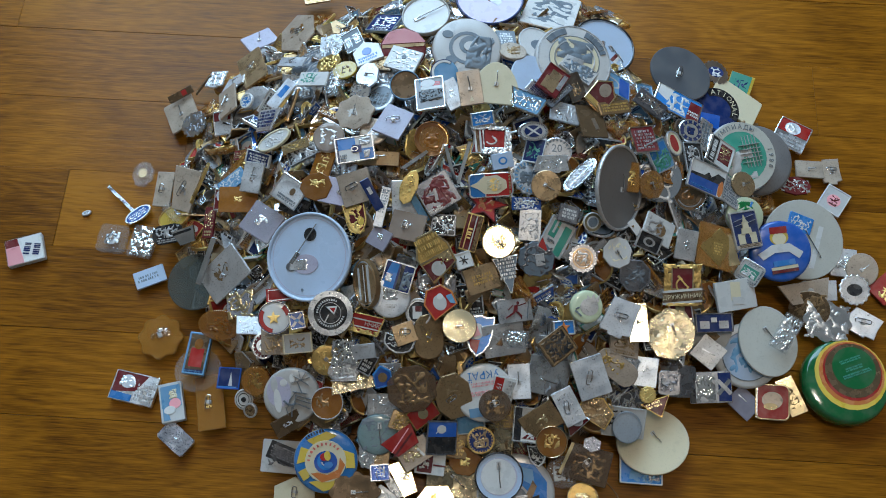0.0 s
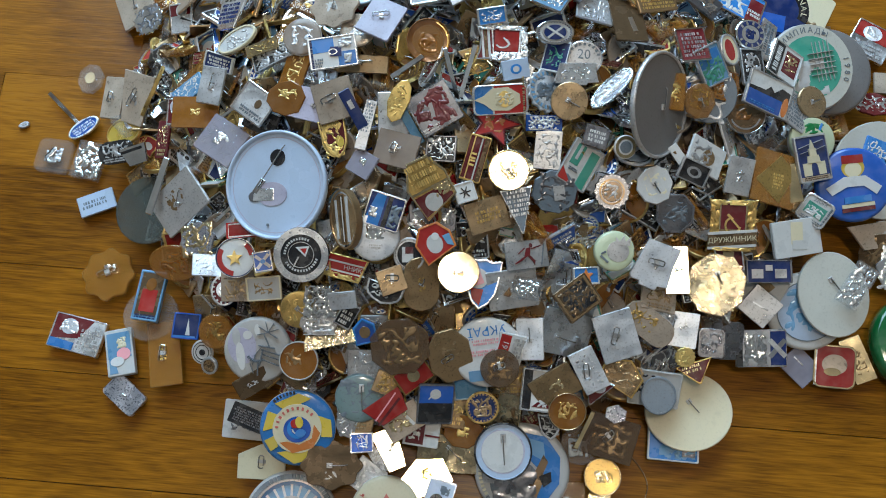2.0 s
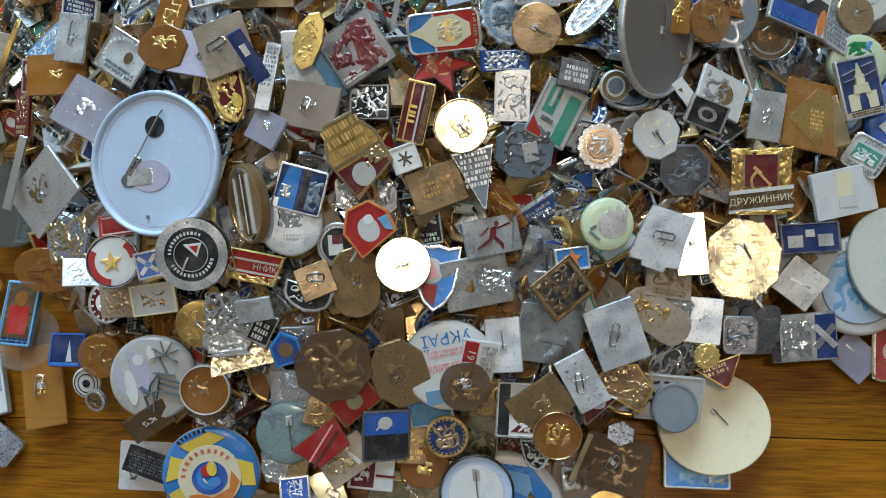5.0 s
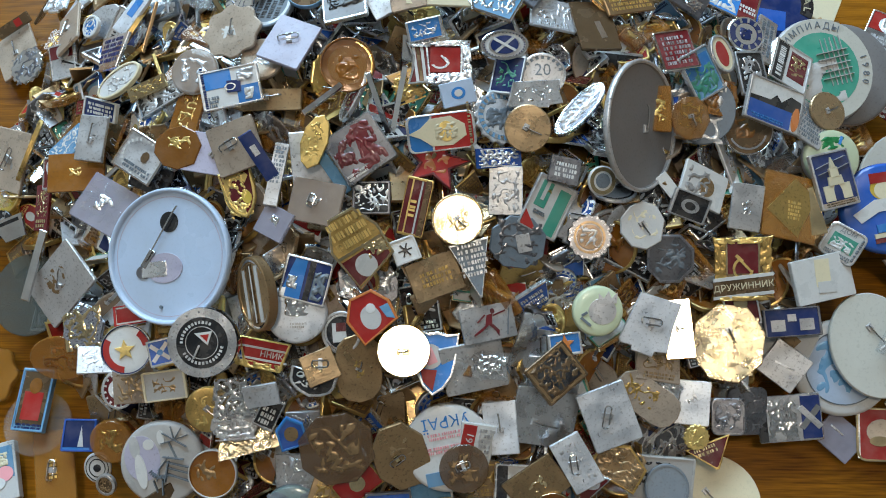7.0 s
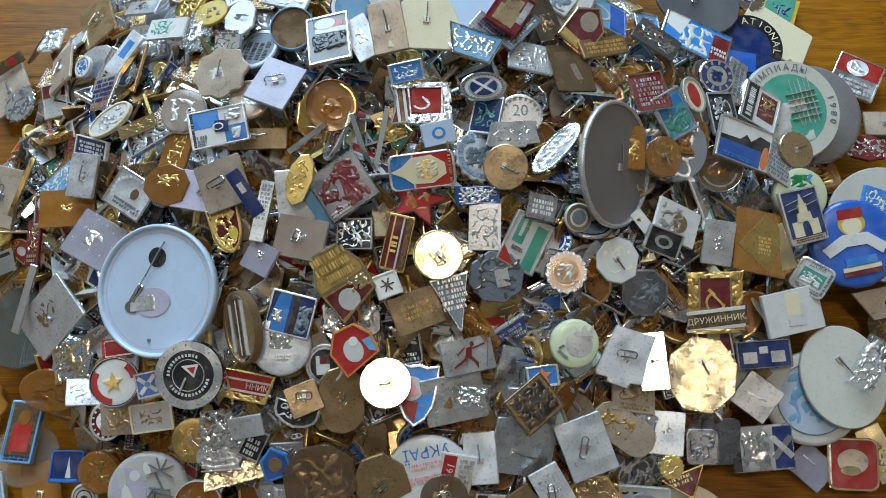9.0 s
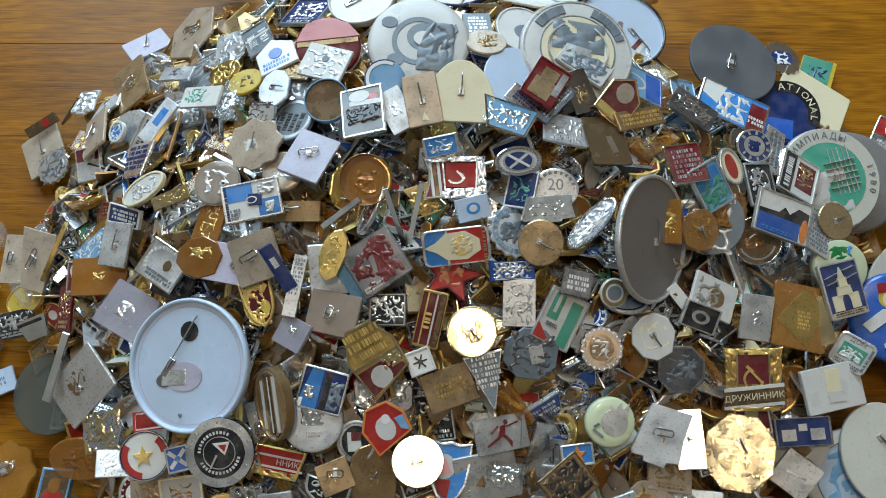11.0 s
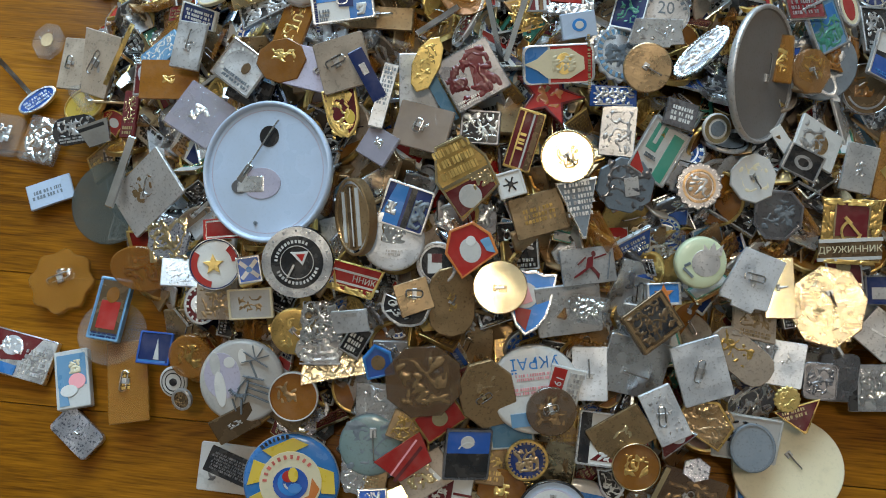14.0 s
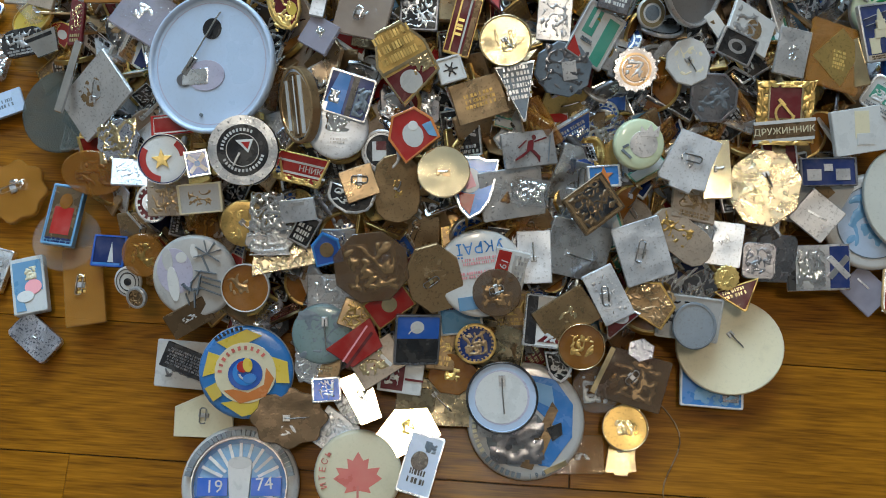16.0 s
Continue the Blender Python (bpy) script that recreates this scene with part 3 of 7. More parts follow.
badge("cog", 0.0200, 0.0198, (-0.1741, 0.3282, 0.0251), (-5.8, -18.4, 18.9), "chrome", [("l", "pewter", 16, 0, 0, 1.4, 1.4)], "bright chromed toothed round badge with raised design")
badge("rect", 0.0138, 0.0172, (-0.1507, 0.3226, 0.0367), (13.9, -14.8, 2.8), "dull", [("p", "darkred", [(-0.9, 0.2), (0.9, 0.2), (0.9, 0.95), (-0.9, 0.95)]), ("d", "white", 0.1, 0.5, 0.5, 0.55)], "red and silver enamel badge with a pale medallion", rim="silver")
badge("disc", 0.0100, 0.0112, (-0.1324, 0.3318, 0.0504), (5.2, -25.5, -3.5), "sky", [], "sky-blue enamel round badge with raised design", rim="white")
badge("drop", 0.0225, 0.0171, (-0.126, 0.3364, 0.0472), (17.6, -14.8, -17.0), "dull", [("l", "clear", 10, 0, 0, 1.4, 1.4)], "dull grey metal irregular rounded badge with raised design")
badge("rect", 0.0226, 0.0107, (-0.1049, 0.3241, 0.0717), (-22.2, -13.6, 50.2), "palesteel", [("r", "sky", 0.2, 0, 0.8, 0.9, 0)], "bluish grey aluminium rectangular badge with raised design")
badge("trap", 0.0199, 0.0169, (-0.1144, 0.3069, 0.0679), (2.0, -34.7, -13.6), "silver", [("b", "navy", 0, 0.1, 1.5, 1.5, 3, 0)], "silver aluminium tapered badge with raised design")
badge("oval", 0.0082, 0.0216, (-0.1034, 0.3185, 0.0701), (6.2, -64.1, -36.6), "bronze", [("o", "gold", 0.7, 0.85, 0, 360)], "dark bronze oval badge with raised design", rim="brass")
badge("rect", 0.0062, 0.0231, (-0.0975, 0.317, 0.0703), (30.9, -55.7, -45.5), "bronze", [], "dark bronze rectangular badge with raised design")
badge("rect", 0.0230, 0.0105, (-0.0841, 0.3321, 0.0776), (3.3, -24.9, -16.0), "white", [("l", "teal", 14, -0.3, 0.1, 1, 1.3)], "white rectangular badge with raised design")
badge("rect", 0.0165, 0.0202, (-0.0945, 0.3308, 0.0665), (-14.5, -12.8, 11.3), "slate", [], "slate grey rectangular badge with raised design")
badge("shield", 0.0196, 0.0235, (-0.074, 0.3617, 0.0692), (-9.5, -21.8, 0.3), "silver", [("l", "dull", 14, 0, 0.1, 1.3, 1.4)], "silver aluminium shield-shaped badge with raised design")
badge("rect", 0.0137, 0.0202, (-0.0591, 0.3606, 0.0782), (-17.4, -13.8, 25.3), "slate", [("b", "silver", 0, 0.1, 1.7, 1.2, 2, 90), ("r", "white", 0, 0.2, 2, 0.12, 0)], "slate grey rectangular badge with raised design", rim="steel")
badge("pent", 0.0183, 0.0193, (-0.049, 0.3467, 0.0865), (-13.4, -9.5, 20.4), "white", [("b", "sky", -0.1, -0.6, 1.4, 0.5, 1, 0), ("d", "blue", 0, 0.0, 0.35, 0.35)], "white pentagonal badge with raised design")
button(0.0299, (-0.026, 0.3494, 0.0842), (6.2, 5.0, -0.8), "darkred", [("p", "pink", [(-0.95, 0.1), (0.95, 0.35), (0.6, 0.75), (0, 0.93), (-0.65, 0.7)]), ("p", "bronze", [(-0.9, -0.1), (0.9, 0.15), (0.9, 0.3), (-0.93, 0.05)])], "red and pink tin button with a white edge", "white")
badge("rect", 0.0206, 0.0219, (-0.0397, 0.3837, 0.0649), (-21.0, -18.0, -16.3), "navy", [], "navy enamel rectangular badge with raised design", rim="slate")
badge("rect", 0.0222, 0.0161, (-0.0248, 0.3334, 0.0983), (4.3, -13.3, -25.5), "white", [("l", "dull", 22, 0, 0, 1.7, 1.7), ("d", "slate", 0, 0.2, 0.2, 0.2)], "white rectangular badge with raised design")
badge("rect", 0.0169, 0.0122, (-0.0394, 0.3371, 0.0883), (-9.4, -12.6, -16.2), "brown", [], "dark brown rectangular badge with raised design")
button(0.0326, (-0.0109, 0.3782, 0.079), (-5.8, -6.9, 0.7), "greyprint", [("pin", 25, 1.2, -0.1, -0.05)], "grey tin button lying face down with its pin", "greyprint", hollow=True)
button(0.0482, (0.0324, 0.4072, 0.0593), (-4.0, 0.5, -0.0), "violet", [("r", "darkred", -0.1, 0.1, 0.25, 0.5, 50), ("r", "white", 0.15, -0.1, 0.2, 0.4, 50)], "pale violet tin button with a dark edge", "navy", hollow=True)
button(0.0449, (0.0152, 0.3436, 0.0924), (3.7, 3.1, -7.4), "greyprint", [("d", "slate", 0.1, 0.1, 0.34, 0.3), ("o", "slate", 0.42, 0.52, 0, 300), ("d", "slate", -0.6, 0.35, 0.16, 0.12), ("d", "slate", -0.4, -0.45, 0.16, 0.13), ("d", "slate", 0.6, 0.3, 0.14, 0.1), ("d", "greyprint", 0.1, 0.05, 0.2, 0.16), ("l", "slate", 9, 0.35, -0.1, 0.6, 0.9)], "grey tin button with a faded blurred drawing", "dull")
button(0.0179, (0.0006, 0.3239, 0.0958), (10.8, 4.1, -0.8), "paleblue", [("o", "navy", 0.9, 0.97, 60, 300), ("o", "white", 0.74, 0.9, 60, 300)], "pale blue and white tin button", "white")
badge("oval", 0.0170, 0.0144, (-0.0633, 0.3362, 0.0818), (-9.5, -14.5, 1.8), "yellow", [("l", "brown", 5, 0.2, 0, 0.8, 0.8)], "yellow oval badge with raised design")
badge("drop", 0.0158, 0.0221, (-0.0476, 0.3259, 0.0917), (-15.2, -15.2, 13.7), "palesteel", [("pin", -40, 0.7)], "bluish grey aluminium irregular rounded badge face down, pin showing")
badge("drop", 0.0184, 0.0131, (-0.0748, 0.3459, 0.0748), (0.9, -22.9, -1.4), "brass", [("l", "gold", 10, 0, 0, 1.4, 1.4)], "yellow brass irregular rounded badge with raised design")
badge("rect", 0.0121, 0.0199, (-0.0689, 0.3272, 0.0816), (-2.6, 0.0, -14.7), "clear", [("l", "silver", 6, 0, 0, 1, 1)], "clear plastic rectangular badge with raised design")
badge("disc", 0.0209, 0.0226, (-0.0391, 0.3097, 0.0916), (-7.6, -18.1, -7.2), "slate", [("b", "black", -0.2, -0.1, 1, 1.4, 5, 80), ("o", "dull", 0.75, 0.9, 0, 360)], "slate grey round badge with raised design", rim="slate")
button(0.0193, (-0.0233, 0.3141, 0.0973), (9.9, -1.5, -1.8), "brown", [], "dark brown tin button with a blue edge", "paleblue", hollow=True)
badge("oval", 0.0239, 0.0141, (-0.0353, 0.3255, 0.0881), (0.5, -14.6, -1.2), "slate", [], "slate grey oval badge with raised design", rim="dull")
badge("hex", 0.0156, 0.0111, (-0.0516, 0.3124, 0.095), (20.7, -18.8, -14.3), "chrome", [], "bright chromed six-sided badge with raised design")
badge("scallop", 0.0271, 0.0235, (-0.0545, 0.2978, 0.0942), (6.9, -17.8, 0.4), "beige", [("pin", 70, 0.4), ("l", "white", 4, -0.1, 0, 0.5, 0.4)], "pinkish beige anodised scalloped round badge face down, pin showing")
badge("rect", 0.0184, 0.0224, (-0.0306, 0.2889, 0.098), (-7.0, -1.5, -25.6), "lilac", [("loop", 35, 0.45)], "lilac-grey anodised rectangular badge face down, pin showing")
badge("rect", 0.0182, 0.0230, (-0.0078, 0.3064, 0.102), (-1.6, -10.2, 4.8), "greyplate", [("r", "red", 0.1, 0.55, 1.3, 0.35, -8), ("r", "white", 0.2, 0.32, 1.6, 0.2, -4), ("d", "greyprint", -0.1, 0.62, 0.5, 0.3), ("r", "black", 0.05, -0.15, 1.5, 0.5, 4), ("l", "black", 14, 0.05, -0.15, 1.4, 0.6)], "white, red and black enamel car badge", rim="silver")
badge("rect", 0.0118, 0.0199, (0.0057, 0.3078, 0.0994), (5.1, -7.8, 25.0), "dull", [("l", "silver", 6, 0, 0.1, 0.6, 0.6)], "dull grey metal rectangular badge with raised design")
badge("rect", 0.0086, 0.0181, (0.0126, 0.3141, 0.0965), (7.8, -16.6, 30.8), "paleblue", [("o", "white", 0.5, 0.62, 0, 360)], "pale blue enamel rectangular badge with raised design", rim="white")
badge("rect", 0.0146, 0.0223, (0.0168, 0.3105, 0.1027), (14.2, -6.6, 6.5), "beige", [("pin", 90, 0.9)], "pinkish beige anodised rectangular badge face down, pin showing")
badge("half", 0.0310, 0.0276, (0.033, 0.3143, 0.1018), (9.6, 4.8, -3.2), "cream", [("pin", 85, 0.5)], "cream plastic half-round badge face down, pin showing")
# the blue-white plate colour stands in for the sky reflected in this disc
badge("disc", 0.0307, 0.0350, (0.0569, 0.3235, 0.0912), (-2.1, 19.3, -1.7), "bluewhite", [("l", "slate", 4, 0.3, -0.2, 0.3, 0.4)], "round badge coloured pale blue-white like reflected sky, with raised design")
badge("oval", 0.0184, 0.0166, (0.0444, 0.3429, 0.0931), (-15.9, 11.9, 8.7), "beige", [("l", "bronze", 10, 0.1, 0, 1, 0.9)], "pinkish beige anodised oval badge with raised design")
badge("disc", 0.0260, 0.0316, (0.0619, 0.359, 0.0768), (-16.6, 15.4, -4.8), "greyprint", [("d", "slate", 0.1, -0.1, 0.45, 0.4)], "grey printed round badge with raised design", rim="white")
badge("rect", 0.0128, 0.0157, (0.0412, 0.3573, 0.0852), (-14.1, 7.3, 2.0), "slate", [("b", "dull", 0, 0, 1.4, 1.4, 3, 0)], "slate grey rectangular badge with raised design")
button(0.0519, (0.0837, 0.3413, 0.0828), (1.9, 11.9, -7.1), "greyprint", [("o", "dull", 0.92, 0.95, 0, 360), ("d", "cream", 0, 0, 0.64, 0.64), ("o", "slate", 0.64, 0.66, 0, 360), ("ab", "slate", 5, 0.79, 152, 112, 0.16), ("ab", "slate", 6, 0.79, 75, 22, 0.16), ("l", "slate", 12, 0, 0.25, 0.8, 0.5), ("r", "dull", 0.0, -0.05, 0.45, 0.2, -8), ("o", "dull", 0.5, 0.53, -60, 60), ("o", "dull", 0.5, 0.53, 120, 240)], "grey and cream tin football club button", "dull")
button(0.0456, (0.1095, 0.3725, 0.0516), (-2.1, 10.9, -0.4), "bluewhite", [("pin", -60, 0.5, 0.3, -0.1), ("r", "darkred", 0.35, -0.35, 0.35, 0.12, 50), ("r", "white", 0.42, -0.42, 0.35, 0.1, 50)], "white tin button lying face down, black edge", "black", hollow=True)
badge("rect", 0.0369, 0.0535, (0.0765, 0.406, 0.0479), (-28.4, 0.0, -16.2), "white", [("l", "slate", 12, 0, 0, 1.4, 1.4)], "white rectangular badge with raised design")
badge("disc", 0.0039, 0.0057, (0.1227, 0.3315, 0.0619), (-19.2, 9.0, -3.1), "dull", [], "dull grey metal round badge with raised design")
badge("rect", 0.0237, 0.0154, (0.0872, 0.3339, 0.0867), (-16.7, 9.8, -35.7), "greyprint", [], "grey printed rectangular badge with raised design")
badge("rect", 0.0157, 0.0208, (0.0682, 0.3179, 0.0985), (-7.6, 15.0, -32.6), "darkred", [("r", "tan", 0, 0.25, 0.9, 0.9, 0), ("r", "tan", -0.05, -0.35, 1.2, 0.9, 0), ("r", "dull", 0.75, 0.2, 0.4, 1.2, 0)], "dark red enamel rectangular badge with raised design", rim="darkred")
badge("rect", 0.0231, 0.0058, (0.0727, 0.3098, 0.0943), (4.9, 10.6, 48.5), "pewter", [("b", "silver", 0, 0, 1.6, 1, 1, 0)], "dark pewter rectangular badge with raised design")
badge("rect", 0.0119, 0.0193, (0.0832, 0.318, 0.0908), (13.1, 11.9, 23.4), "chrome", [("l", "bronze", 8, 0, -0.2, 1, 0.8)], "bright chromed rectangular badge with raised design")
badge("pent", 0.0163, 0.0232, (0.1008, 0.3152, 0.0876), (-2.1, 24.3, -37.8), "darkred", [("d", "beige", 0, 0.25, 0.5, 0.6), ("r", "gold", 0, -0.8, 1.8, 0.4, 0)], "red enamel badge with a pale profile medallion", rim="palegold")
badge("rect", 0.0333, 0.0174, (0.1083, 0.3314, 0.0753), (-11.6, 29.5, -13.3), "paleblue", [("o", "white", 0.4, 0.5, 0, 360), ("r", "blue", 0.7, 0, 0.5, 1.6, 0)], "pale blue enamel rectangular badge with raised design", rim="silver")
badge("rect", 0.0176, 0.0248, (0.0929, 0.2952, 0.0874), (-7.3, 15.6, 6.1), "brown", [("r", "chrome", 0.2, -0.2, 0.3, 0.7, 10)], "dark brown rectangular badge with raised design")
badge("rect", 0.0284, 0.0085, (0.1088, 0.3086, 0.0816), (14.1, 29.4, 25.6), "bronze", [("b", "gold", 0, 0, 1.8, 1.4, 2, 0)], "dark bronze rectangular badge with raised design")
badge("rect", 0.0199, 0.0138, (0.076, 0.3, 0.0898), (-2.3, 17.0, -6.2), "palesteel", [], "bluish grey aluminium rectangular badge with raised design")
badge("oval", 0.0205, 0.0121, (0.0546, 0.2823, 0.0983), (19.2, 16.6, 11.2), "white", [("o", "dull", 0.9, 0.95, 0, 360), ("ab", "navy", 34, 0.84, 0, 360, 0.1), ("o", "dull", 0.62, 0.66, 0, 360), ("d", "navy", 0, 0, 0.98, 0.6), ("r", "white", 0, 0, 1.0, 0.18, 32), ("r", "white", 0, 0, 1.0, 0.18, -32)], "oval white-edged navy badge with a white saltire", rim="chrome")
badge("waisted", 0.0260, 0.0187, (0.0292, 0.2762, 0.0969), (7.9, 5.0, 1.0), "darkred", [("r", "white", -0.74, 0, 0.09, 1.6, 5), ("r", "brown", -0.62, 0, 0.1, 1.6, 5), ("r", "white", -0.5, 0, 0.09, 1.65, 4), ("r", "silver", -0.36, 0.1, 0.05, 1.4, 3), ("r", "red", 0.16, 0.12, 0.9, 1.1, -3), ("r", "silver", 0.66, 0.1, 0.06, 1.5, -4), ("o", "silver", 0.2, 0.28, 200, 420), ("r", "silver", 0.16, 0.12, 0.06, 0.5, 40), ("l", "silver", 18, 0.2, -0.7, 1.1, 0.4), ("l", "silver", 14, 0, 0.85, 1.6, 0.24), ("l", "silver", 10, 0.82, 0, 0.24, 1.3)], "red enamel shield badge with silver stripes and emblem", rim="chrome")
badge("trap", 0.0244, 0.0138, (0.0516, 0.3023, 0.0987), (-0.5, 10.6, -18.0), "paleblue", [("l", "silver", 14, 0, 0, 1.4, 1.2)], "pale blue enamel tapered badge with raised design", rim="chrome")
badge("rect", 0.0167, 0.0088, (0.0593, 0.3117, 0.0945), (0.8, 19.4, -39.4), "silver", [("b", "navy", 0, 0, 1.4, 1, 2, 0)], "silver aluminium rectangular badge with raised design")
badge("rect", 0.0144, 0.0082, (0.0241, 0.2887, 0.1031), (30.8, -7.1, 6.2), "sky", [("l", "silver", 10, 0, 0, 1.4, 1.2)], "sky-blue enamel rectangular badge with raised design", rim="silver")
badge("disc", 0.0440, 0.0490, (0.1655, 0.3600, 0.0400), (-10.0, 10.0, -7.1), "darkplate", [("loop", 75, 0.25, 0, -0.05)], "plain dark grey tin disc badge, face down")
badge("cog", 0.0188, 0.0258, (0.198, 0.3752, 0.017), (-15.9, 7.8, -2.2), "chrome", [("d", "navy", 0, 0, 0.6, 0.6), ("l", "white", 5, 0, 0, 0.7, 0.7)], "bright chromed toothed round badge with raised design")
badge("rect", 0.0179, 0.0226, (0.2181, 0.3705, 0.0053), (-0.0, -0.0, -22.5), "yellow", [("r", "teal", -0.1, 0.1, 1.7, 1.7, 0), ("l", "navy", 6, 0, 0, 1, 1)], "yellow rectangular badge with raised design")
badge("rect", 0.0372, 0.0292, (0.2088, 0.3499, 0.0184), (-17.9, 11.6, -32.8), "cream", [], "cream plastic rectangular badge with raised design")
button(0.0343, (0.1882, 0.334, 0.0315), (4.6, 6.4, 0.5), "navy", [("o", "black", 0.62, 0.97, -30, 110), ("a", "cream", "ATIONAL", 0.78, 40, 0.3, 18), ("r", "blue", -0.3, -0.5, 0.8, 0.6, -10)], "dark blue tin button with a black lettered arc", "white")
badge("rect", 0.0333, 0.0191, (0.1555, 0.3235, 0.0601), (-10.3, 11.6, -24.8), "sky", [("p", "white", [(-1, 1), (-0.3, 1), (-0.45, -0.2), (-1, 0.2)]), ("l", "white", 8, 0, 0, 0.8, 1.4), ("r", "darkred", 0.72, -0.1, 0.5, 1.6, 0), ("b", "white", 0.72, -0.3, 0.5, 0.5, 1, 0)], "sky-blue enamel rectangular badge with raised design", rim="chrome")
badge("rect", 0.0222, 0.0149, (0.1356, 0.3194, 0.0679), (-19.4, 12.0, -35.5), "pewter", [("l", "chrome", 14, 0, 0, 1.6, 1.4)], "dark pewter rectangular badge with raised design")
button(0.0500, (0.2160, 0.3001, 0.0237), (10.6, 6.3, 1.2), "greyplate", [], "grey tin button under another one", "dull")
button(0.0495, (0.2003, 0.2958, 0.0367), (13.1, 4.9, 13.3), "greyprint", [("o", "chalk", 0.7, 0.96, 0, 360), ("d", "teal", 0, 0, 0.7, 0.7), ("a", "slate", "ОЛИМПИАДЫ", 0.83, 104, 0.18, 12), ("a", "slate", "1980", 0.83, -12, 0.18, 11), ("l", "greyprint", 9, -0.1, -0.25, 0.7, 0.7), ("r", "greyprint", 0.10, 0.1, 0.012, 0.9, 0), ("r", "greyprint", 0.19, 0.1, 0.012, 0.9, 0), ("r", "greyprint", 0.28, 0.1, 0.012, 0.9, 0), ("r", "greyprint", 0.37, 0.1, 0.012, 0.9, 0), ("r", "greyprint", 0.46, 0.1, 0.012, 0.9, 0), ("r", "greyprint", 0.25, -0.20, 0.6, 0.012, 0), ("r", "greyprint", 0.25, -0.08, 0.6, 0.012, 0), ("r", "greyprint", 0.25, 0.04, 0.6, 0.012, 0), ("r", "greyprint", 0.25, 0.16, 0.6, 0.012, 0), ("r", "greyprint", 0.25, 0.28, 0.6, 0.012, 0)], "cream and teal lettered tin button with green centre", "dull")
badge("rect", 0.0236, 0.0228, (0.25, 0.3288, 0.0076), (-0.0, -0.0, -30.1), "silver", [("p", "red", [(-0.95, 0.05), (0.95, 0.05), (0.95, 0.95), (-0.95, 0.95)]), ("d", "palesteel", -0.1, 0.45, 0.5, 0.42), ("l", "silver", 8, -0.1, 0.45, 0.65, 0.55), ("b", "dull", 0, -0.5, 1.6, 0.7, 2, 0)], "red and silver badge with a white medallion", rim="silver")
badge("rect", 0.0198, 0.0133, (0.2592, 0.3018, 0.0073), (-0.0, -0.0, -3.7), "beige", [("pin", 0, 0.6)], "pinkish beige anodised rectangular badge face down, pin showing")
badge("notch", 0.0136, 0.0203, (0.2753, 0.3013, 0.0047), (0.0, -0.0, 0.0), "beige", [("loop", 0, 0.5), ("l", "silver", 5, 0, 0, 0.6, 0.5)], "pinkish beige anodised notched square badge face down, pin showing")
badge("rect", 0.0174, 0.0201, (0.2737, 0.2786, 0.0042), (-0.0, -0.0, -36.0), "greyprint", [("d", "pink", 0, 0, 0.55, 0.55), ("l", "darkred", 6, 0, 0, 0.7, 0.7)], "grey printed rectangular badge with raised design", rim="white")
badge("drop", 0.0257, 0.0146, (0.2434, 0.2851, 0.0153), (-0.7, 11.8, -0.1), "darkred", [("l", "silver", 14, 0, 0, 1.5, 1.2)], "dark red enamel irregular rounded badge with raised design")
badge("disc", 0.0549, 0.0551, (0.2419, 0.2431, 0.0196), (10.3, 4.1, 0.8), "chalk", [("r", "white", 0.3, -0.2, 0.12, 1.1, -18), ("pin", -65, 0.6, 0.1, 0.1)], "greyish white plastic round badge face down, pin showing", thick=0.002)
badge("rect", 0.0171, 0.0120, (0.24, 0.2533, 0.0237), (8.4, 11.1, -18.1), "sky", [("l", "white", 12, 0, 0, 1.6, 1.4)], "sky-blue enamel rectangular badge with raised design")
button(0.0403, (0.2205, 0.2301, 0.0308), (14.8, -4.6, 5.0), "blue", [("d", "yellow", 0, 0.45, 0.3, 0.26), ("d", "cream", 0, 0.4, 0.22, 0.2), ("r", "red", 0, 0.68, 0.55, 0.22, 0), ("p", "white", [(-0.75, -0.05), (-0.25, 0.22), (0.3, 0.22), (0.7, -0.1), (0.55, -0.3), (0.25, -0.05), (-0.2, -0.05), (-0.6, -0.25)]), ("r", "cream", 0.05, -0.55, 0.85, 0.1, 3), ("r", "darkred", 0.05, -0.66, 0.85, 0.1, 3), ("r", "sky", 0.05, -0.4, 0.7, 0.18, 3)], "bright blue tin button with a simple doll figure", "blue")
button(0.0255, (0.1971, 0.2519, 0.0384), (14.2, 5.0, -1.5), "palegreen", [("l", "green", 6, 0, 0.5, 0.8, 0.4), ("r", "sky", 0.3, 0.6, 0.1, 0.3, -20)], "pale green and cream tin button", "dull")
badge("rect", 0.0206, 0.0247, (0.1954, 0.24, 0.0437), (16.5, 16.4, 16.4), "navy", [("r", "beige", 0, -0.86, 1.8, 0.2, 0), ("b", "brown", 0, -0.86, 1.6, 0.16, 1, 0), ("r", "cream", 0, -0.45, 1.4, 0.55, 0), ("d", "navy", 0, -0.42, 0.2, 0.3), ("r", "navy", 0, -0.58, 0.4, 0.3, 0), ("p", "cream", [(-0.4, -0.2), (0.4, -0.2), (0.34, 0.12), (-0.34, 0.12)]), ("r", "cream", 0, 0.25, 0.44, 0.34, 0), ("p", "cream", [(-0.15, 0.4), (0.15, 0.4), (0, 0.8)]), ("r", "dull", -0.5, 0.55, 0.7, 0.02, 12), ("r", "dull", 0.5, 0.4, 0.7, 0.02, 12), ("r", "dull", -0.5, 0.3, 0.6, 0.02, 10), ("r", "dull", 0.45, 0.7, 0.6, 0.02, 10)], "navy enamel badge with a cream gate tower", rim="dull")
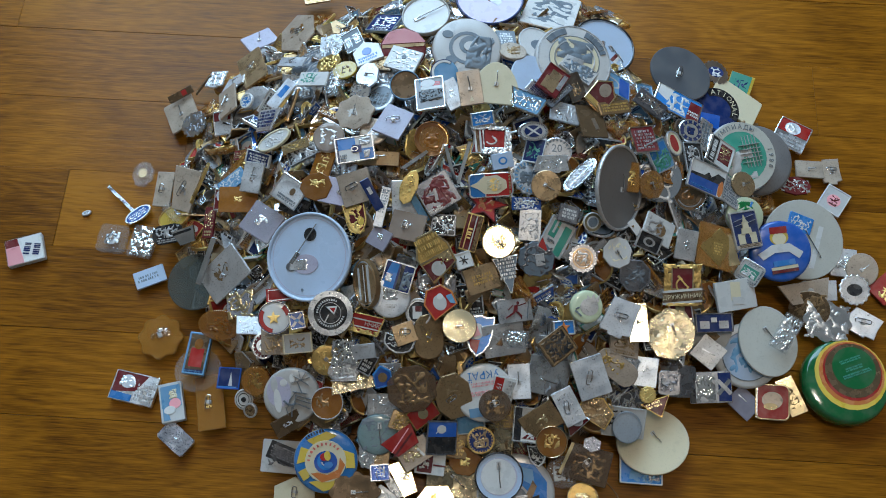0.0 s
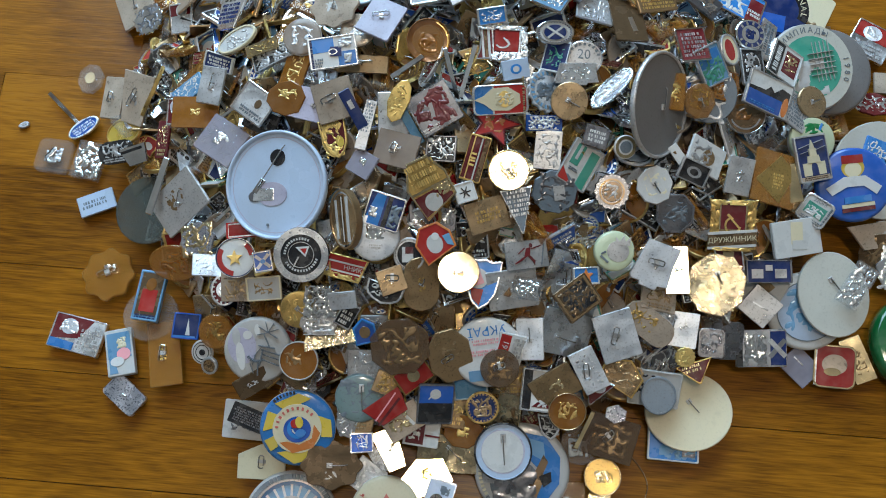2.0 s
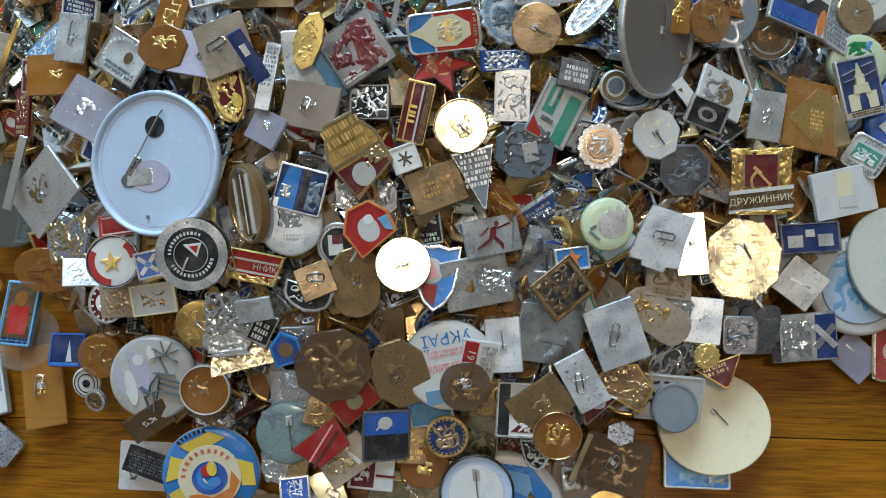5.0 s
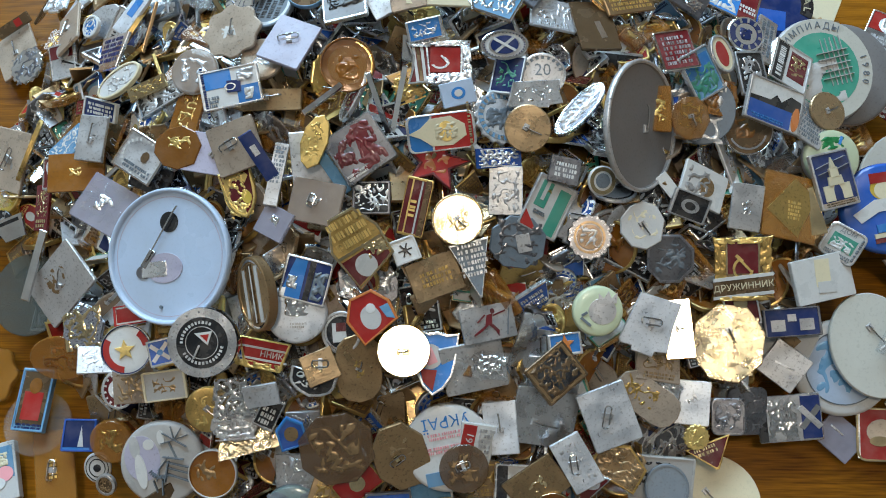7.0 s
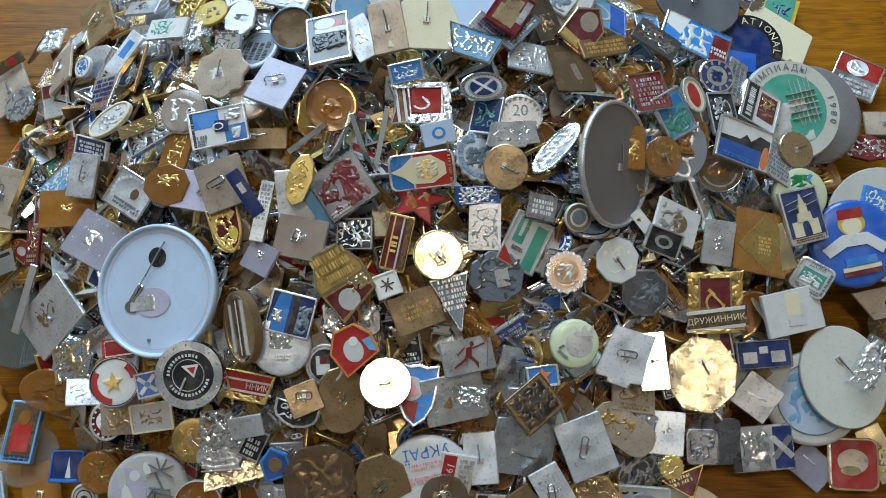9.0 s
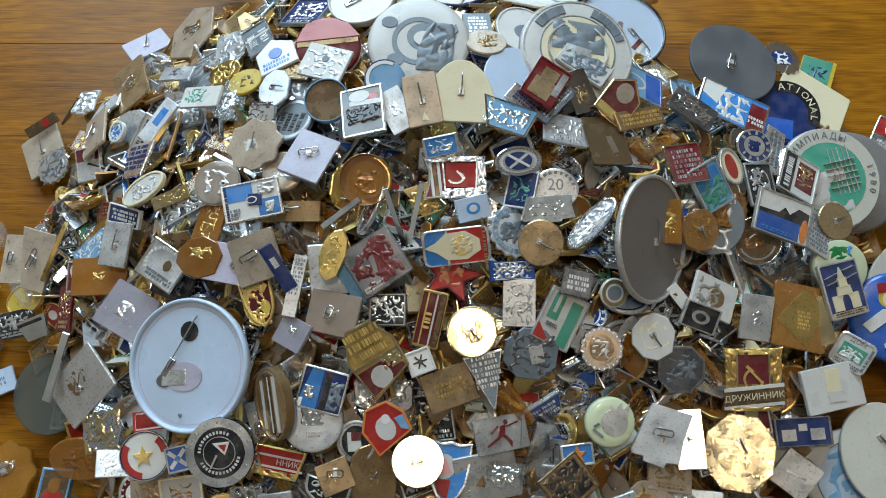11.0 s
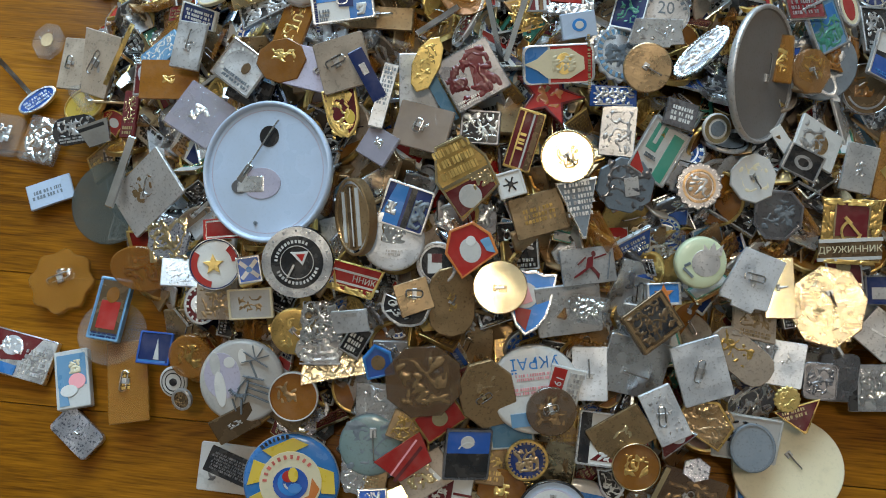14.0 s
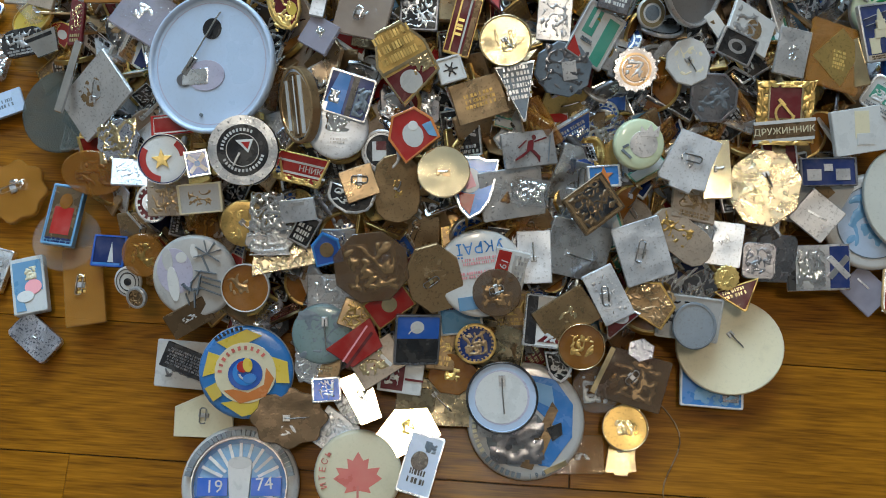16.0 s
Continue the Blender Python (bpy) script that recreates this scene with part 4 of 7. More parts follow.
badge("round", 0.0165, 0.0148, (0.1975, 0.213, 0.0374), (27.9, -7.1, -38.6), "white", [("t", "slate", "ДОМ", 0, 0.72, 0.4, 0), ("r", "teal", 0, 0.02, 1.3, 0.85, 0), ("l", "white", 12, 0, -0.1, 1.0, 0.6), ("b", "slate", 0, -0.72, 1.5, 0.3, 1, 0), ("b", "slate", 0.82, 0, 1.3, 0.22, 1, 90)], "white badge with a green picture and dark lettering", rim="silver")
badge("rect", 0.0272, 0.0194, (0.1871, 0.1991, 0.0335), (17.6, 7.9, 12.2), "white", [("r", "cream", 0.0, 0.25, 0.5, 1.2, -6), ("r", "white", 0.05, -0.4, 0.6, 0.5, -6)], "white rectangular badge with raised design", thick=0.0025)
button(0.0423, (0.1959, 0.1641, 0.0147), (16.7, -4.0, -1.2), "white", [("d", "bluewhite", 0, 0, 0.74, 0.74), ("l", "paleblue", 18, 0, 0, 1.0, 1.0), ("o", "slate", 0.74, 0.76, 0, 360)], "white and pale blue tin button", "white")
badge("disc", 0.0368, 0.0456, (0.2077, 0.1709, 0.024), (11.2, -2.5, 13.6), "chalk", [("pin", -70, 0.4, 0.05, 0.3)], "tilted chalky white plastic disc with its pin up", thick=0.0022)
badge("rect", 0.0124, 0.0240, (0.2171, 0.1738, 0.0329), (13.2, 4.0, -31.9), "clear", [("l", "silver", 9, 0, 0, 1.5, 1.6)], "broken clear plastic fragment lying on a white disc", thick=0.0025)
button(0.0558, (0.2585, 0.1473, 0.0041), (0.0, -0.0, 18.7), "deepgreen", [("d", "yellow", 0.13, 0.1, 0.82, 0.82), ("d", "orange", 0.17, 0.13, 0.75, 0.75), ("d", "red", 0.2, 0.15, 0.68, 0.68), ("d", "brown", 0.22, 0.17, 0.64, 0.64), ("d", "deepgreen", 0.27, 0.22, 0.5, 0.5), ("b", "teal", 0.27, 0.42, 0.55, 0.1, 1, 0), ("b", "teal", 0.27, 0.22, 0.45, 0.1, 1, 0), ("b", "teal", 0.27, 0.08, 0.7, 0.1, 1, 0)], "large green tin button with yellow, orange and brown rings", "deepgreen", height=0.012)
badge("scallop", 0.0324, 0.0279, (0.2514, 0.1868, 0.0153), (9.6, -0.5, -10.0), "chrome", [("l", "silver", 24, 0, 0, 1.5, 1.5)], "bright chromed scalloped round badge with raised design")
badge("notch", 0.0230, 0.0169, (0.2782, 0.1882, 0.0072), (11.7, -2.8, -36.2), "palesteel", [("loop", 20, 0.6)], "bluish grey aluminium notched square badge face down, pin showing")
badge("cog", 0.0205, 0.0214, (0.2745, 0.2101, 0.0114), (9.2, -4.3, -0.7), "dull", [("d", "black", 0, 0, 0.5, 0.4)], "dull grey metal toothed round badge with raised design", rim="silver")
badge("rect", 0.0177, 0.0159, (0.2988, 0.2134, 0.0045), (0.8, -12.4, 37.9), "red", [("l", "gold", 10, 0, -0.3, 1.4, 1)], "red enamel rectangular badge with raised design")
badge("disc", 0.0261, 0.0246, (0.2414, 0.1956, 0.0146), (27.0, -24.3, -13.0), "brown", [], "dark brown round badge with raised design")
badge("trap", 0.0349, 0.0141, (0.2397, 0.2068, 0.0165), (13.6, -1.8, 9.8), "beige", [("d", "dull", 0.2, 0, 0.3, 0.3)], "pinkish beige anodised tapered badge with raised design")
badge("disc", 0.0214, 0.0231, (0.2845, 0.2265, 0.0063), (8.2, -2.9, -10.2), "beige", [("pin", 40, 0.5)], "pinkish beige anodised round badge face down, pin showing")
badge("rect", 0.0173, 0.0200, (0.273, 0.2318, 0.0055), (7.6, -1.2, -8.0), "palesteel", [("l", "silver", 8, 0, 0, 1, 1)], "bluish grey aluminium rectangular badge with raised design")
badge("rect", 0.0222, 0.0136, (0.2514, 0.2097, 0.0114), (13.1, -3.2, -0.7), "palesteel", [("pin", 0, 0.6)], "bluish grey aluminium rectangular badge face down, pin showing")
badge("round", 0.0215, 0.0229, (0.2108, 0.135, 0.0092), (12.0, -7.3, -5.6), "red", [("d", "beige", 0, 0.1, 0.6, 0.5), ("d", "palegold", -0.1, -0.25, 0.4, 0.2), ("r", "silver", -0.9, 0, 0.1, 1.8, 0)], "red enamel badge with a pale gilt bust", rim="palegold")
badge("rect", 0.0115, 0.0252, (0.2247, 0.1394, 0.0063), (6.0, -11.7, 20.2), "palegold", [("l", "bronze", 8, 0, -0.1, 1, 1)], "polished pale gold rectangular badge with raised design")
badge("rect", 0.0266, 0.0199, (0.1701, 0.1427, 0.0172), (15.2, -2.7, 1.6), "silver", [("r", "black", -0.86, 0, 0.26, 1.9, 0), ("b", "silver", -0.86, 0, 0.2, 1.7, 1, 90), ("l", "chrome", 22, -0.25, 0, 0.8, 1.4), ("r", "navy", 0.65, 0, 0.6, 1.8, 0), ("r", "chrome", 0.62, 0, 0.9, 0.26, 48), ("r", "dull", 0.62, 0, 0.9, 0.26, -48)], "silver badge with raised emblem and a diagonal cross")
badge("round", 0.0137, 0.0152, (0.1415, 0.1429, 0.0277), (12.6, -6.9, -4.3), "pewter", [("l", "pewter", 22, 0, 0, 1.4, 1.4)], "dark pewter round-cornered badge with raised design", rim="pewter")
badge("round", 0.0178, 0.0206, (0.1514, 0.146, 0.0198), (25.1, 7.6, 0.4), "pewter", [("l", "pewter", 16, 0.2, 0, 1.2, 1.6)], "dark pewter round-cornered badge with raised design")
badge("rect", 0.0185, 0.0150, (0.1936, 0.1351, 0.0066), (14.0, 4.8, -45.2), "clearlilac", [("r", "silver", -0.3, 0.2, 0.7, 0.1, 0)], "clear lilac-tinged plastic badge, scuffed")
badge("rect", 0.0176, 0.0166, (0.169, 0.1639, 0.0242), (15.0, 5.7, -39.8), "dull", [("r", "silver", 0, 0, 1, 0.1, 10)], "dull grey metal rectangular badge with raised design")
badge("rect", 0.0213, 0.0186, (0.1719, 0.1736, 0.0234), (30.4, 1.7, -26.9), "white", [("r", "bronze", 0, 0.2, 0.7, 0.7, -20), ("r", "dull", 0.6, -0.4, 0.6, 0.6, -20)], "white rectangular badge with raised design")
badge("rect", 0.0242, 0.0122, (0.1722, 0.1807, 0.0321), (9.0, 0.2, 1.4), "navy", [("r", "dull", -0.5, -0.2, 0.5, 0.8, 0), ("r", "dull", 0.5, -0.2, 0.5, 0.8, 0), ("r", "dull", 0, 0.3, 0.3, 0.5, 0)], "navy enamel rectangular badge with raised design", rim="pewter")
badge("oct", 0.0290, 0.0325, (0.1431, 0.1717, 0.0378), (8.0, -9.1, -13.7), "foil", [("l", "foil", 20, 0, 0, 1.3, 1.3), ("pin", -60, 0.35, 0, 0.3)], "polished pale gold eight-sided badge face down, pin showing")
badge("rect", 0.0117, 0.0247, (0.1212, 0.1767, 0.0462), (7.1, -6.3, 0.6), "gilt", [("pin", 0, 0.5)], "polished gilt rectangular badge face down, pin showing")
badge("rect", 0.0148, 0.0170, (0.1501, 0.1873, 0.0379), (15.1, -0.0, 7.5), "darkred", [("d", "palegold", 0, 0.2, 0.4, 0.5)], "dark red enamel rectangular badge with raised design", rim="silver")
badge("notch", 0.0210, 0.0245, (0.1086, 0.1775, 0.0531), (11.5, 11.8, -20.6), "palesteel", [("loop", 10, 0.4), ("l", "silver", 5, 0.1, 0.1, 0.6, 0.6)], "bluish grey aluminium notched square badge face down, pin showing")
badge("rect", 0.0194, 0.0142, (0.1123, 0.1634, 0.0402), (-2.6, 15.8, -7.6), "beige", [], "pinkish beige anodised rectangular badge with raised design")
button(0.0205, (0.0871, 0.1833, 0.0573), (18.4, 4.5, -1.4), "palegreen", [("d", "dull", 0.15, 0.0, 0.55, 0.52), ("p", "dull", [(0, 0.3), (0.7, 0.3), (0.75, 0.75), (0.5, 0.5), (0.4, 0.8), (0.2, 0.5), (0.0, 0.7)]), ("r", "slate", -0.55, -0.1, 0.25, 0.1, 30), ("r", "slate", -0.5, -0.4, 0.5, 0.1, -40)], "pale green tin button with a dull grey figure", "palegreen")
badge("waisted", 0.0244, 0.0272, (0.1501, 0.2006, 0.0488), (23.0, -6.7, -3.7), "bronze", [("r", "darkred", 0, 0.38, 1.0, 1.05, 0), ("r", "palegold", -0.53, 0.38, 0.06, 1.1, 0), ("r", "palegold", 0.53, 0.38, 0.06, 1.1, 0), ("l", "brass", 16, -0.74, 0.35, 0.34, 1.2), ("l", "brass", 16, 0.74, 0.35, 0.34, 1.2), ("o", "gold", 0.26, 0.34, 110, 350), ("r", "gold", 0.06, 0.12, 0.08, 0.62, 42), ("r", "gold", -0.12, 0.32, 0.3, 0.1, -45), ("l", "gold", 12, 0, 0.88, 1.5, 0.2), ("r", "brown", 0, -0.52, 1.98, 0.5, 6), ("r", "white", 0, -0.25, 2.0, 0.1, 6), ("r", "white", 0, -0.8, 2.0, 0.1, 6), ("t", "cream", "ДРУЖИННИК", 0, -0.53, 0.27, 6), ("l", "brass", 12, 0, -0.92, 1.4, 0.16)], "dark red and gold shield badge with a lettered ribbon", rim="brass")
button(0.0535, (0.1069, 0.2538, 0.0784), (37.8, 41.9, 28.1), "greyplate", [("pin", 85, 0.3, 0.1, 0)], "plain grey tin button standing on edge, face down", "dull", hollow=True, height=0.004)
badge("rect", 0.0111, 0.0191, (0.1176, 0.2633, 0.0739), (15.5, 10.8, 0.1), "clearamber", [("l", "gold", 5, 0, 0, 1, 1)], "amber translucent plastic rectangular badge with raised design")
badge("rect", 0.0157, 0.0209, (0.1382, 0.2811, 0.0686), (26.1, 6.5, 31.0), "paleblue", [("r", "sky", 0, 0.35, 1.6, 0.8, 0), ("l", "teal", 14, 0, -0.3, 1.5, 1.1), ("r", "silver", -0.9, 0, 0.12, 1.9, 0)], "pale blue enamel rectangular badge with raised design", rim="dull")
badge("rect", 0.0164, 0.0190, (0.128, 0.2896, 0.0735), (0.3, 9.1, 10.8), "darkred", [("b", "silver", 0, 0, 1.5, 1.5, 4, 0)], "dark red enamel rectangular badge with raised design", rim="chrome")
badge("oval", 0.0115, 0.0171, (0.1482, 0.2902, 0.0678), (17.6, 18.7, 23.8), "cream", [("d", "red", 0, 0, 0.5, 1)], "cream plastic oval badge with raised design", rim="dull")
badge("rect", 0.0283, 0.0189, (0.168, 0.2668, 0.0645), (10.1, 24.9, -12.3), "white", [("p", "black", [(-0.95, -0.1), (-0.95, 0.1), (-0.2, 0.15), (0.0, 0.45), (0.2, 0.2), (0.5, 0.6), (0.9, 0.5), (0.9, -0.2)]), ("r", "blue", -0.15, -0.52, 1.55, 0.85, 0), ("d", "orange", 0.78, -0.35, 0.2, 0.55), ("b", "sky", -0.2, -0.75, 1.2, 0.2, 1, 0)], "white, black, blue and orange enamel badge", rim="dull")
badge("disc", 0.0181, 0.0159, (0.1621, 0.3035, 0.0605), (13.7, 18.1, 1.6), "chrome", [("o", "navy", 0.6, 0.88, 0, 360), ("ab", "chrome", 10, 0.75, 160, -160, 0.22), ("l", "navy", 6, 0, 0, 0.6, 0.6)], "bright chromed round badge with raised design")
badge("rect", 0.0205, 0.0222, (0.1832, 0.2927, 0.0484), (-8.9, 22.4, -25.3), "white", [("r", "darkred", 0.35, 0.1, 0.9, 1.3, 0), ("l", "palegold", 8, 0.35, 0.1, 0.7, 0.9), ("r", "black", -0.55, 0, 0.55, 1.8, 0), ("b", "white", -0.55, 0, 1.7, 0.4, 1, 90)], "white, black and dark red enamel badge", rim="chrome")
badge("rect", 0.0282, 0.0099, (0.1733, 0.3054, 0.0516), (22.6, 17.8, 69.6), "silver", [("b", "slate", 0, 0, 1.7, 1.4, 2, 0)], "silver aluminium rectangular badge with raised design")
badge("rect", 0.0136, 0.0202, (0.1629, 0.2855, 0.058), (6.2, 17.1, 7.1), "black", [], "black enamel rectangular badge with raised design", rim="dull")
badge("drop", 0.0190, 0.0191, (0.1313, 0.2609, 0.0685), (12.4, 22.2, -8.1), "clearamber", [("l", "brass", 8, 0, 0.1, 1, 1), ("pin", -60, 0.4)], "amber translucent plastic irregular rounded badge face down, pin showing")
button(0.0216, (0.1586, 0.2607, 0.0530), (16.0, 3.0, 3.2), "brown", [("o", "chrome", 0.7, 0.78, 200, 340), ("l", "amber", 5, -0.1, 0.1, 0.7, 0.7)], "round brass badge with a bright chrome edge", "chrome", hollow=True, height=0.004)
badge("disc", 0.0279, 0.0294, (0.1395, 0.2681, 0.0602), (17.8, -0.8, -6.8), "slate", [], "slate grey round badge with raised design")
badge("drop", 0.0189, 0.0182, (0.1475, 0.2729, 0.0608), (11.5, 27.4, 2.7), "clearamber", [], "amber translucent plastic irregular rounded badge with raised design")
badge("disc", 0.0188, 0.0170, (0.1972, 0.2716, 0.046), (7.6, 23.6, -9.3), "tan", [("pin", 30, 0.5)], "tan anodised round badge face down, pin showing")
badge("rect", 0.0207, 0.0177, (0.1872, 0.2664, 0.0468), (-2.0, 18.4, -31.2), "dull", [("b", "slate", 0, 0, 1.7, 1.7, 5, 0)], "dull grey metal rectangular badge with raised design")
badge("rect", 0.0262, 0.0285, (0.1746, 0.2278, 0.0453), (8.2, 19.4, -7.7), "clearamber", [("p", "brass", [(-0.9, -0.2), (0.3, -0.9), (0.9, 0.4), (0.1, 0.9)]), ("b", "gold", 0.1, -0.1, 0.5, 0.6, 3, 0)], "creased amber plastic badge over yellow brass")
badge("rect", 0.0121, 0.0210, (0.1827, 0.226, 0.0421), (10.9, -2.0, 11.0), "palegold", [], "polished pale gold rectangular badge with raised design")
badge("rect", 0.0138, 0.0197, (0.1542, 0.2263, 0.0521), (17.8, 10.8, -7.9), "dull", [("l", "silver", 5, 0, 0, 0.6, 0.6)], "dull grey metal rectangular badge with raised design")
badge("oct", 0.0196, 0.0201, (0.119, 0.204, 0.0566), (24.2, 1.9, -2.3), "pewter", [("l", "slate", 10, 0, 0, 1.2, 1.2)], "dark pewter octagonal badge with raised design", rim="pewter")
badge("rect", 0.0229, 0.0164, (0.1358, 0.2344, 0.0575), (6.3, 30.1, -16.9), "white", [("d", "bronze", 0.1, 0, 0.5, 0.5), ("l", "dull", 8, -0.3, 0, 1, 1.4)], "white rectangular badge with raised design")
badge("rect", 0.0166, 0.0111, (0.1285, 0.225, 0.0604), (20.4, 20.3, -16.9), "black", [("o", "dull", 0.3, 0.5, 0, 360)], "black enamel rectangular badge with raised design", rim="dull")
badge("rect", 0.0216, 0.0053, (0.1238, 0.23, 0.0602), (12.8, 14.1, -53.6), "white", [], "white rectangular badge with raised design")
badge("drop", 0.0187, 0.0200, (0.1078, 0.2162, 0.0639), (12.5, 2.3, 5.9), "greyprint", [("l", "cream", 10, 0, 0.1, 1.2, 1.2), ("pin", -70, 0.5)], "chipped greyish cream badge face down, pin showing")
badge("cog", 0.0181, 0.0188, (0.0857, 0.2109, 0.0678), (14.7, -2.9, -3.6), "pewter", [("ab", "dull", 24, 0.87, 0, 360, 0.09), ("o", "bronze", 0.6, 0.7, 0, 360), ("d", "brown", 0, 0, 0.55, 0.55), ("l", "dull", 8, 0, 0, 0.8, 0.8)], "tarnished silver toothed round badge with raised design")
badge("disc", 0.0122, 0.0122, (0.0918, 0.2328, 0.0735), (25.2, 16.0, 4.3), "white", [("o", "palegold", 0.65, 0.9, 0, 360), ("d", "slate", 0, 0, 0.5, 0.5)], "white round badge with raised design")
badge("oct", 0.0227, 0.0208, (0.0565, 0.2088, 0.0727), (23.8, 13.7, -5.8), "slate", [("l", "pewter", 16, 0, 0, 1.4, 1.4), ("r", "dull", 0.2, 0, 0.5, 0.7, 20)], "slate grey octagonal badge with raised design")
button(0.0205, (0.0335, 0.2159, 0.0815), (10.4, -1.6, -3.0), "palegold", [("ab", "palegold", 26, 0.9, 0, 360, 0.14), ("pin", -50, 0.4), ("l", "palegold", 8, 0, 0, 0.8, 0.8)], "bright gilt round badge, face down, beaded edge", "palegold", hollow=True, height=0.003)
badge("rect", 0.0177, 0.0225, (0.0688, 0.2221, 0.0751), (14.0, 25.4, -23.3), "greyprint", [("r", "teal", -0.42, 0.35, 0.55, 0.95, 0), ("r", "greyprint", -0.42, 0.5, 0.17, 0.75, 0), ("r", "teal", 0.5, -0.1, 0.55, 1.75, 0), ("p", "red", [(-0.9, -0.95), (-0.05, -0.95), (-0.9, -0.4)]), ("b", "slate", -0.3, -0.32, 0.6, 0.16, 1, 0)], "grey printed badge with green letter shapes", rim="dull")
badge("rect", 0.0126, 0.0110, (0.0764, 0.2348, 0.0809), (9.3, 9.6, -13.0), "pewter", [("b", "white", 0, 0, 1.4, 1.2, 2, 0)], "dark pewter rectangular badge with raised design")
badge("rect", 0.0134, 0.0194, (0.0529, 0.228, 0.0798), (19.6, -2.7, -5.0), "dull", [("l", "dull", 14, 0, 0, 1.5, 1.6)], "tarnished silver rectangular badge with raised design")
badge("disc", 0.0183, 0.0187, (0.0624, 0.2491, 0.0913), (24.0, 0.7, -2.8), "tan", [("pin", -30, 0.6)], "tan anodised round badge face down, pin showing")
badge("oval", 0.0103, 0.0280, (0.0842, 0.2584, 0.086), (9.4, -8.8, -47.6), "pewter", [("o", "chrome", 0.8, 0.92, 0, 360), ("r", "silver", 0.1, 0, 0.2, 1.5, 0), ("l", "dull", 10, -0.1, 0, 1, 1.5)], "dark oval badge with a bright chrome edge", rim="chrome")
badge("cog", 0.0234, 0.0224, (0.052, 0.2556, 0.0886), (8.1, 24.8, 0.9), "palesteel", [("o", "paleblue", 0.68, 0.86, 0, 360), ("ab", "silver", 22, 0.77, 0, 360, 0.16), ("l", "slate", 10, 0, 0, 1, 1)], "bluish grey aluminium toothed round badge with raised design")
badge("notch", 0.0236, 0.0111, (0.0659, 0.2636, 0.0916), (20.4, 15.2, 6.8), "silver", [("l", "silver", 6, 0, 0, 1.4, 1)], "bright silver notched square badge with raised design")
badge("disc", 0.0190, 0.0172, (0.0698, 0.2729, 0.0899), (15.4, 6.9, -0.9), "dull", [("t", "slate", "20", 0, 0.2, 0.8, 0), ("ab", "slate", 9, 0.82, 170, 10, 0.18)], "dull grey metal round badge with raised design", rim="silver")
badge("rect", 0.0124, 0.0168, (0.0561, 0.2721, 0.0924), (7.2, -9.0, -15.5), "navy", [("l", "teal", 6, 0, 0, 1.2, 1.2)], "navy enamel rectangular badge with raised design", rim="dull")
badge("round", 0.0268, 0.0145, (0.0287, 0.2475, 0.0955), (26.3, -2.4, 3.4), "white", [("r", "sky", -0.62, 0, 0.72, 1.86, 0), ("r", "red", 0.33, 0, 1.2, 1.86, 0), ("r", "white", -0.26, 0, 0.06, 1.86, 0), ("p", "cream", [(-0.95, 0.05), (-0.6, 0.3), (-0.3, 0.75), (0.3, 0.8), (0.7, 0.3), (0.72, -0.3), (0.3, -0.75), (-0.3, -0.7), (-0.6, -0.25)]), ("d", "gold", 0.15, 0.02, 0.42, 0.55), ("l", "cream", 14, 0.15, 0.02, 0.6, 0.8), ("b", "palegold", 0.84, 0, 1.7, 0.22, 1, 90)], "blue, white and red enamel badge with a gold emblem", rim="silver")
badge("star", 0.0285, 0.0253, (0.0258, 0.2383, 0.0864), (-1.7, 5.7, -15.2), "red", [("l", "orange", 5, 0, 0, 0.6, 0.6)], "red enamel star badge under other badges", rim="darkred")
badge("rect", 0.0136, 0.0095, (0.0357, 0.262, 0.0989), (23.8, 8.1, 15.7), "bluewhite", [("d", "sky", 0, 0, 0.6, 0.5), ("d", "white", 0, 0, 0.35, 0.3)], "pale blue-white rectangular badge with raised design")
badge("rect", 0.0183, 0.0079, (0.0505, 0.2404, 0.0842), (20.2, 7.3, 3.9), "blue", [], "blue enamel rectangular badge with raised design")
badge("rect", 0.0224, 0.0212, (-0.0029, 0.2431, 0.0925), (13.1, -12.4, 28.1), "pewter", [("r", "darkred", 0.25, 0.1, 0.5, 1.5, -12), ("l", "darkred", 12, 0.25, 0, 0.9, 1.5), ("l", "darkred", 8, -0.55, -0.1, 0.6, 1.2), ("b", "dull", -0.5, -0.75, 0.8, 0.25, 1, 0)], "dark pewter rectangular badge with raised design", rim="clear", thick=0.004)
badge("rect", 0.0046, 0.0210, (-0.015, 0.237, 0.0875), (26.2, -12.0, 28.7), "paleblue", [], "pale blue enamel rectangular badge with raised design")
badge("rect", 0.0150, 0.0207, (-0.0236, 0.2426, 0.0888), (28.8, 7.6, 5.4), "palesteel", [("pin", -40, 0.7)], "bluish grey aluminium rectangular badge face down, pin showing")
badge("drop", 0.0104, 0.0219, (-0.0206, 0.2472, 0.0934), (23.0, 10.7, -16.0), "gold", [("l", "gold", 8, 0, 0, 1, 1.4)], "shiny gold-coloured irregular rounded badge with raised design", thick=0.005)
badge("rect", 0.0021, 0.0256, (0.0047, 0.2606, 0.0972), (41.6, -12.9, 7.4), "chrome", [], "slim bright pin badge on edge")
badge("rect", 0.0021, 0.0274, (0.0125, 0.2619, 0.0973), (45.1, 15.3, -5.7), "chrome", [], "slim bright pin badge on edge")
badge("rect", 0.0022, 0.0191, (-0.0166, 0.2617, 0.1004), (3.9, 4.0, -53.9), "chrome", [], "slim bright pin badge on edge")
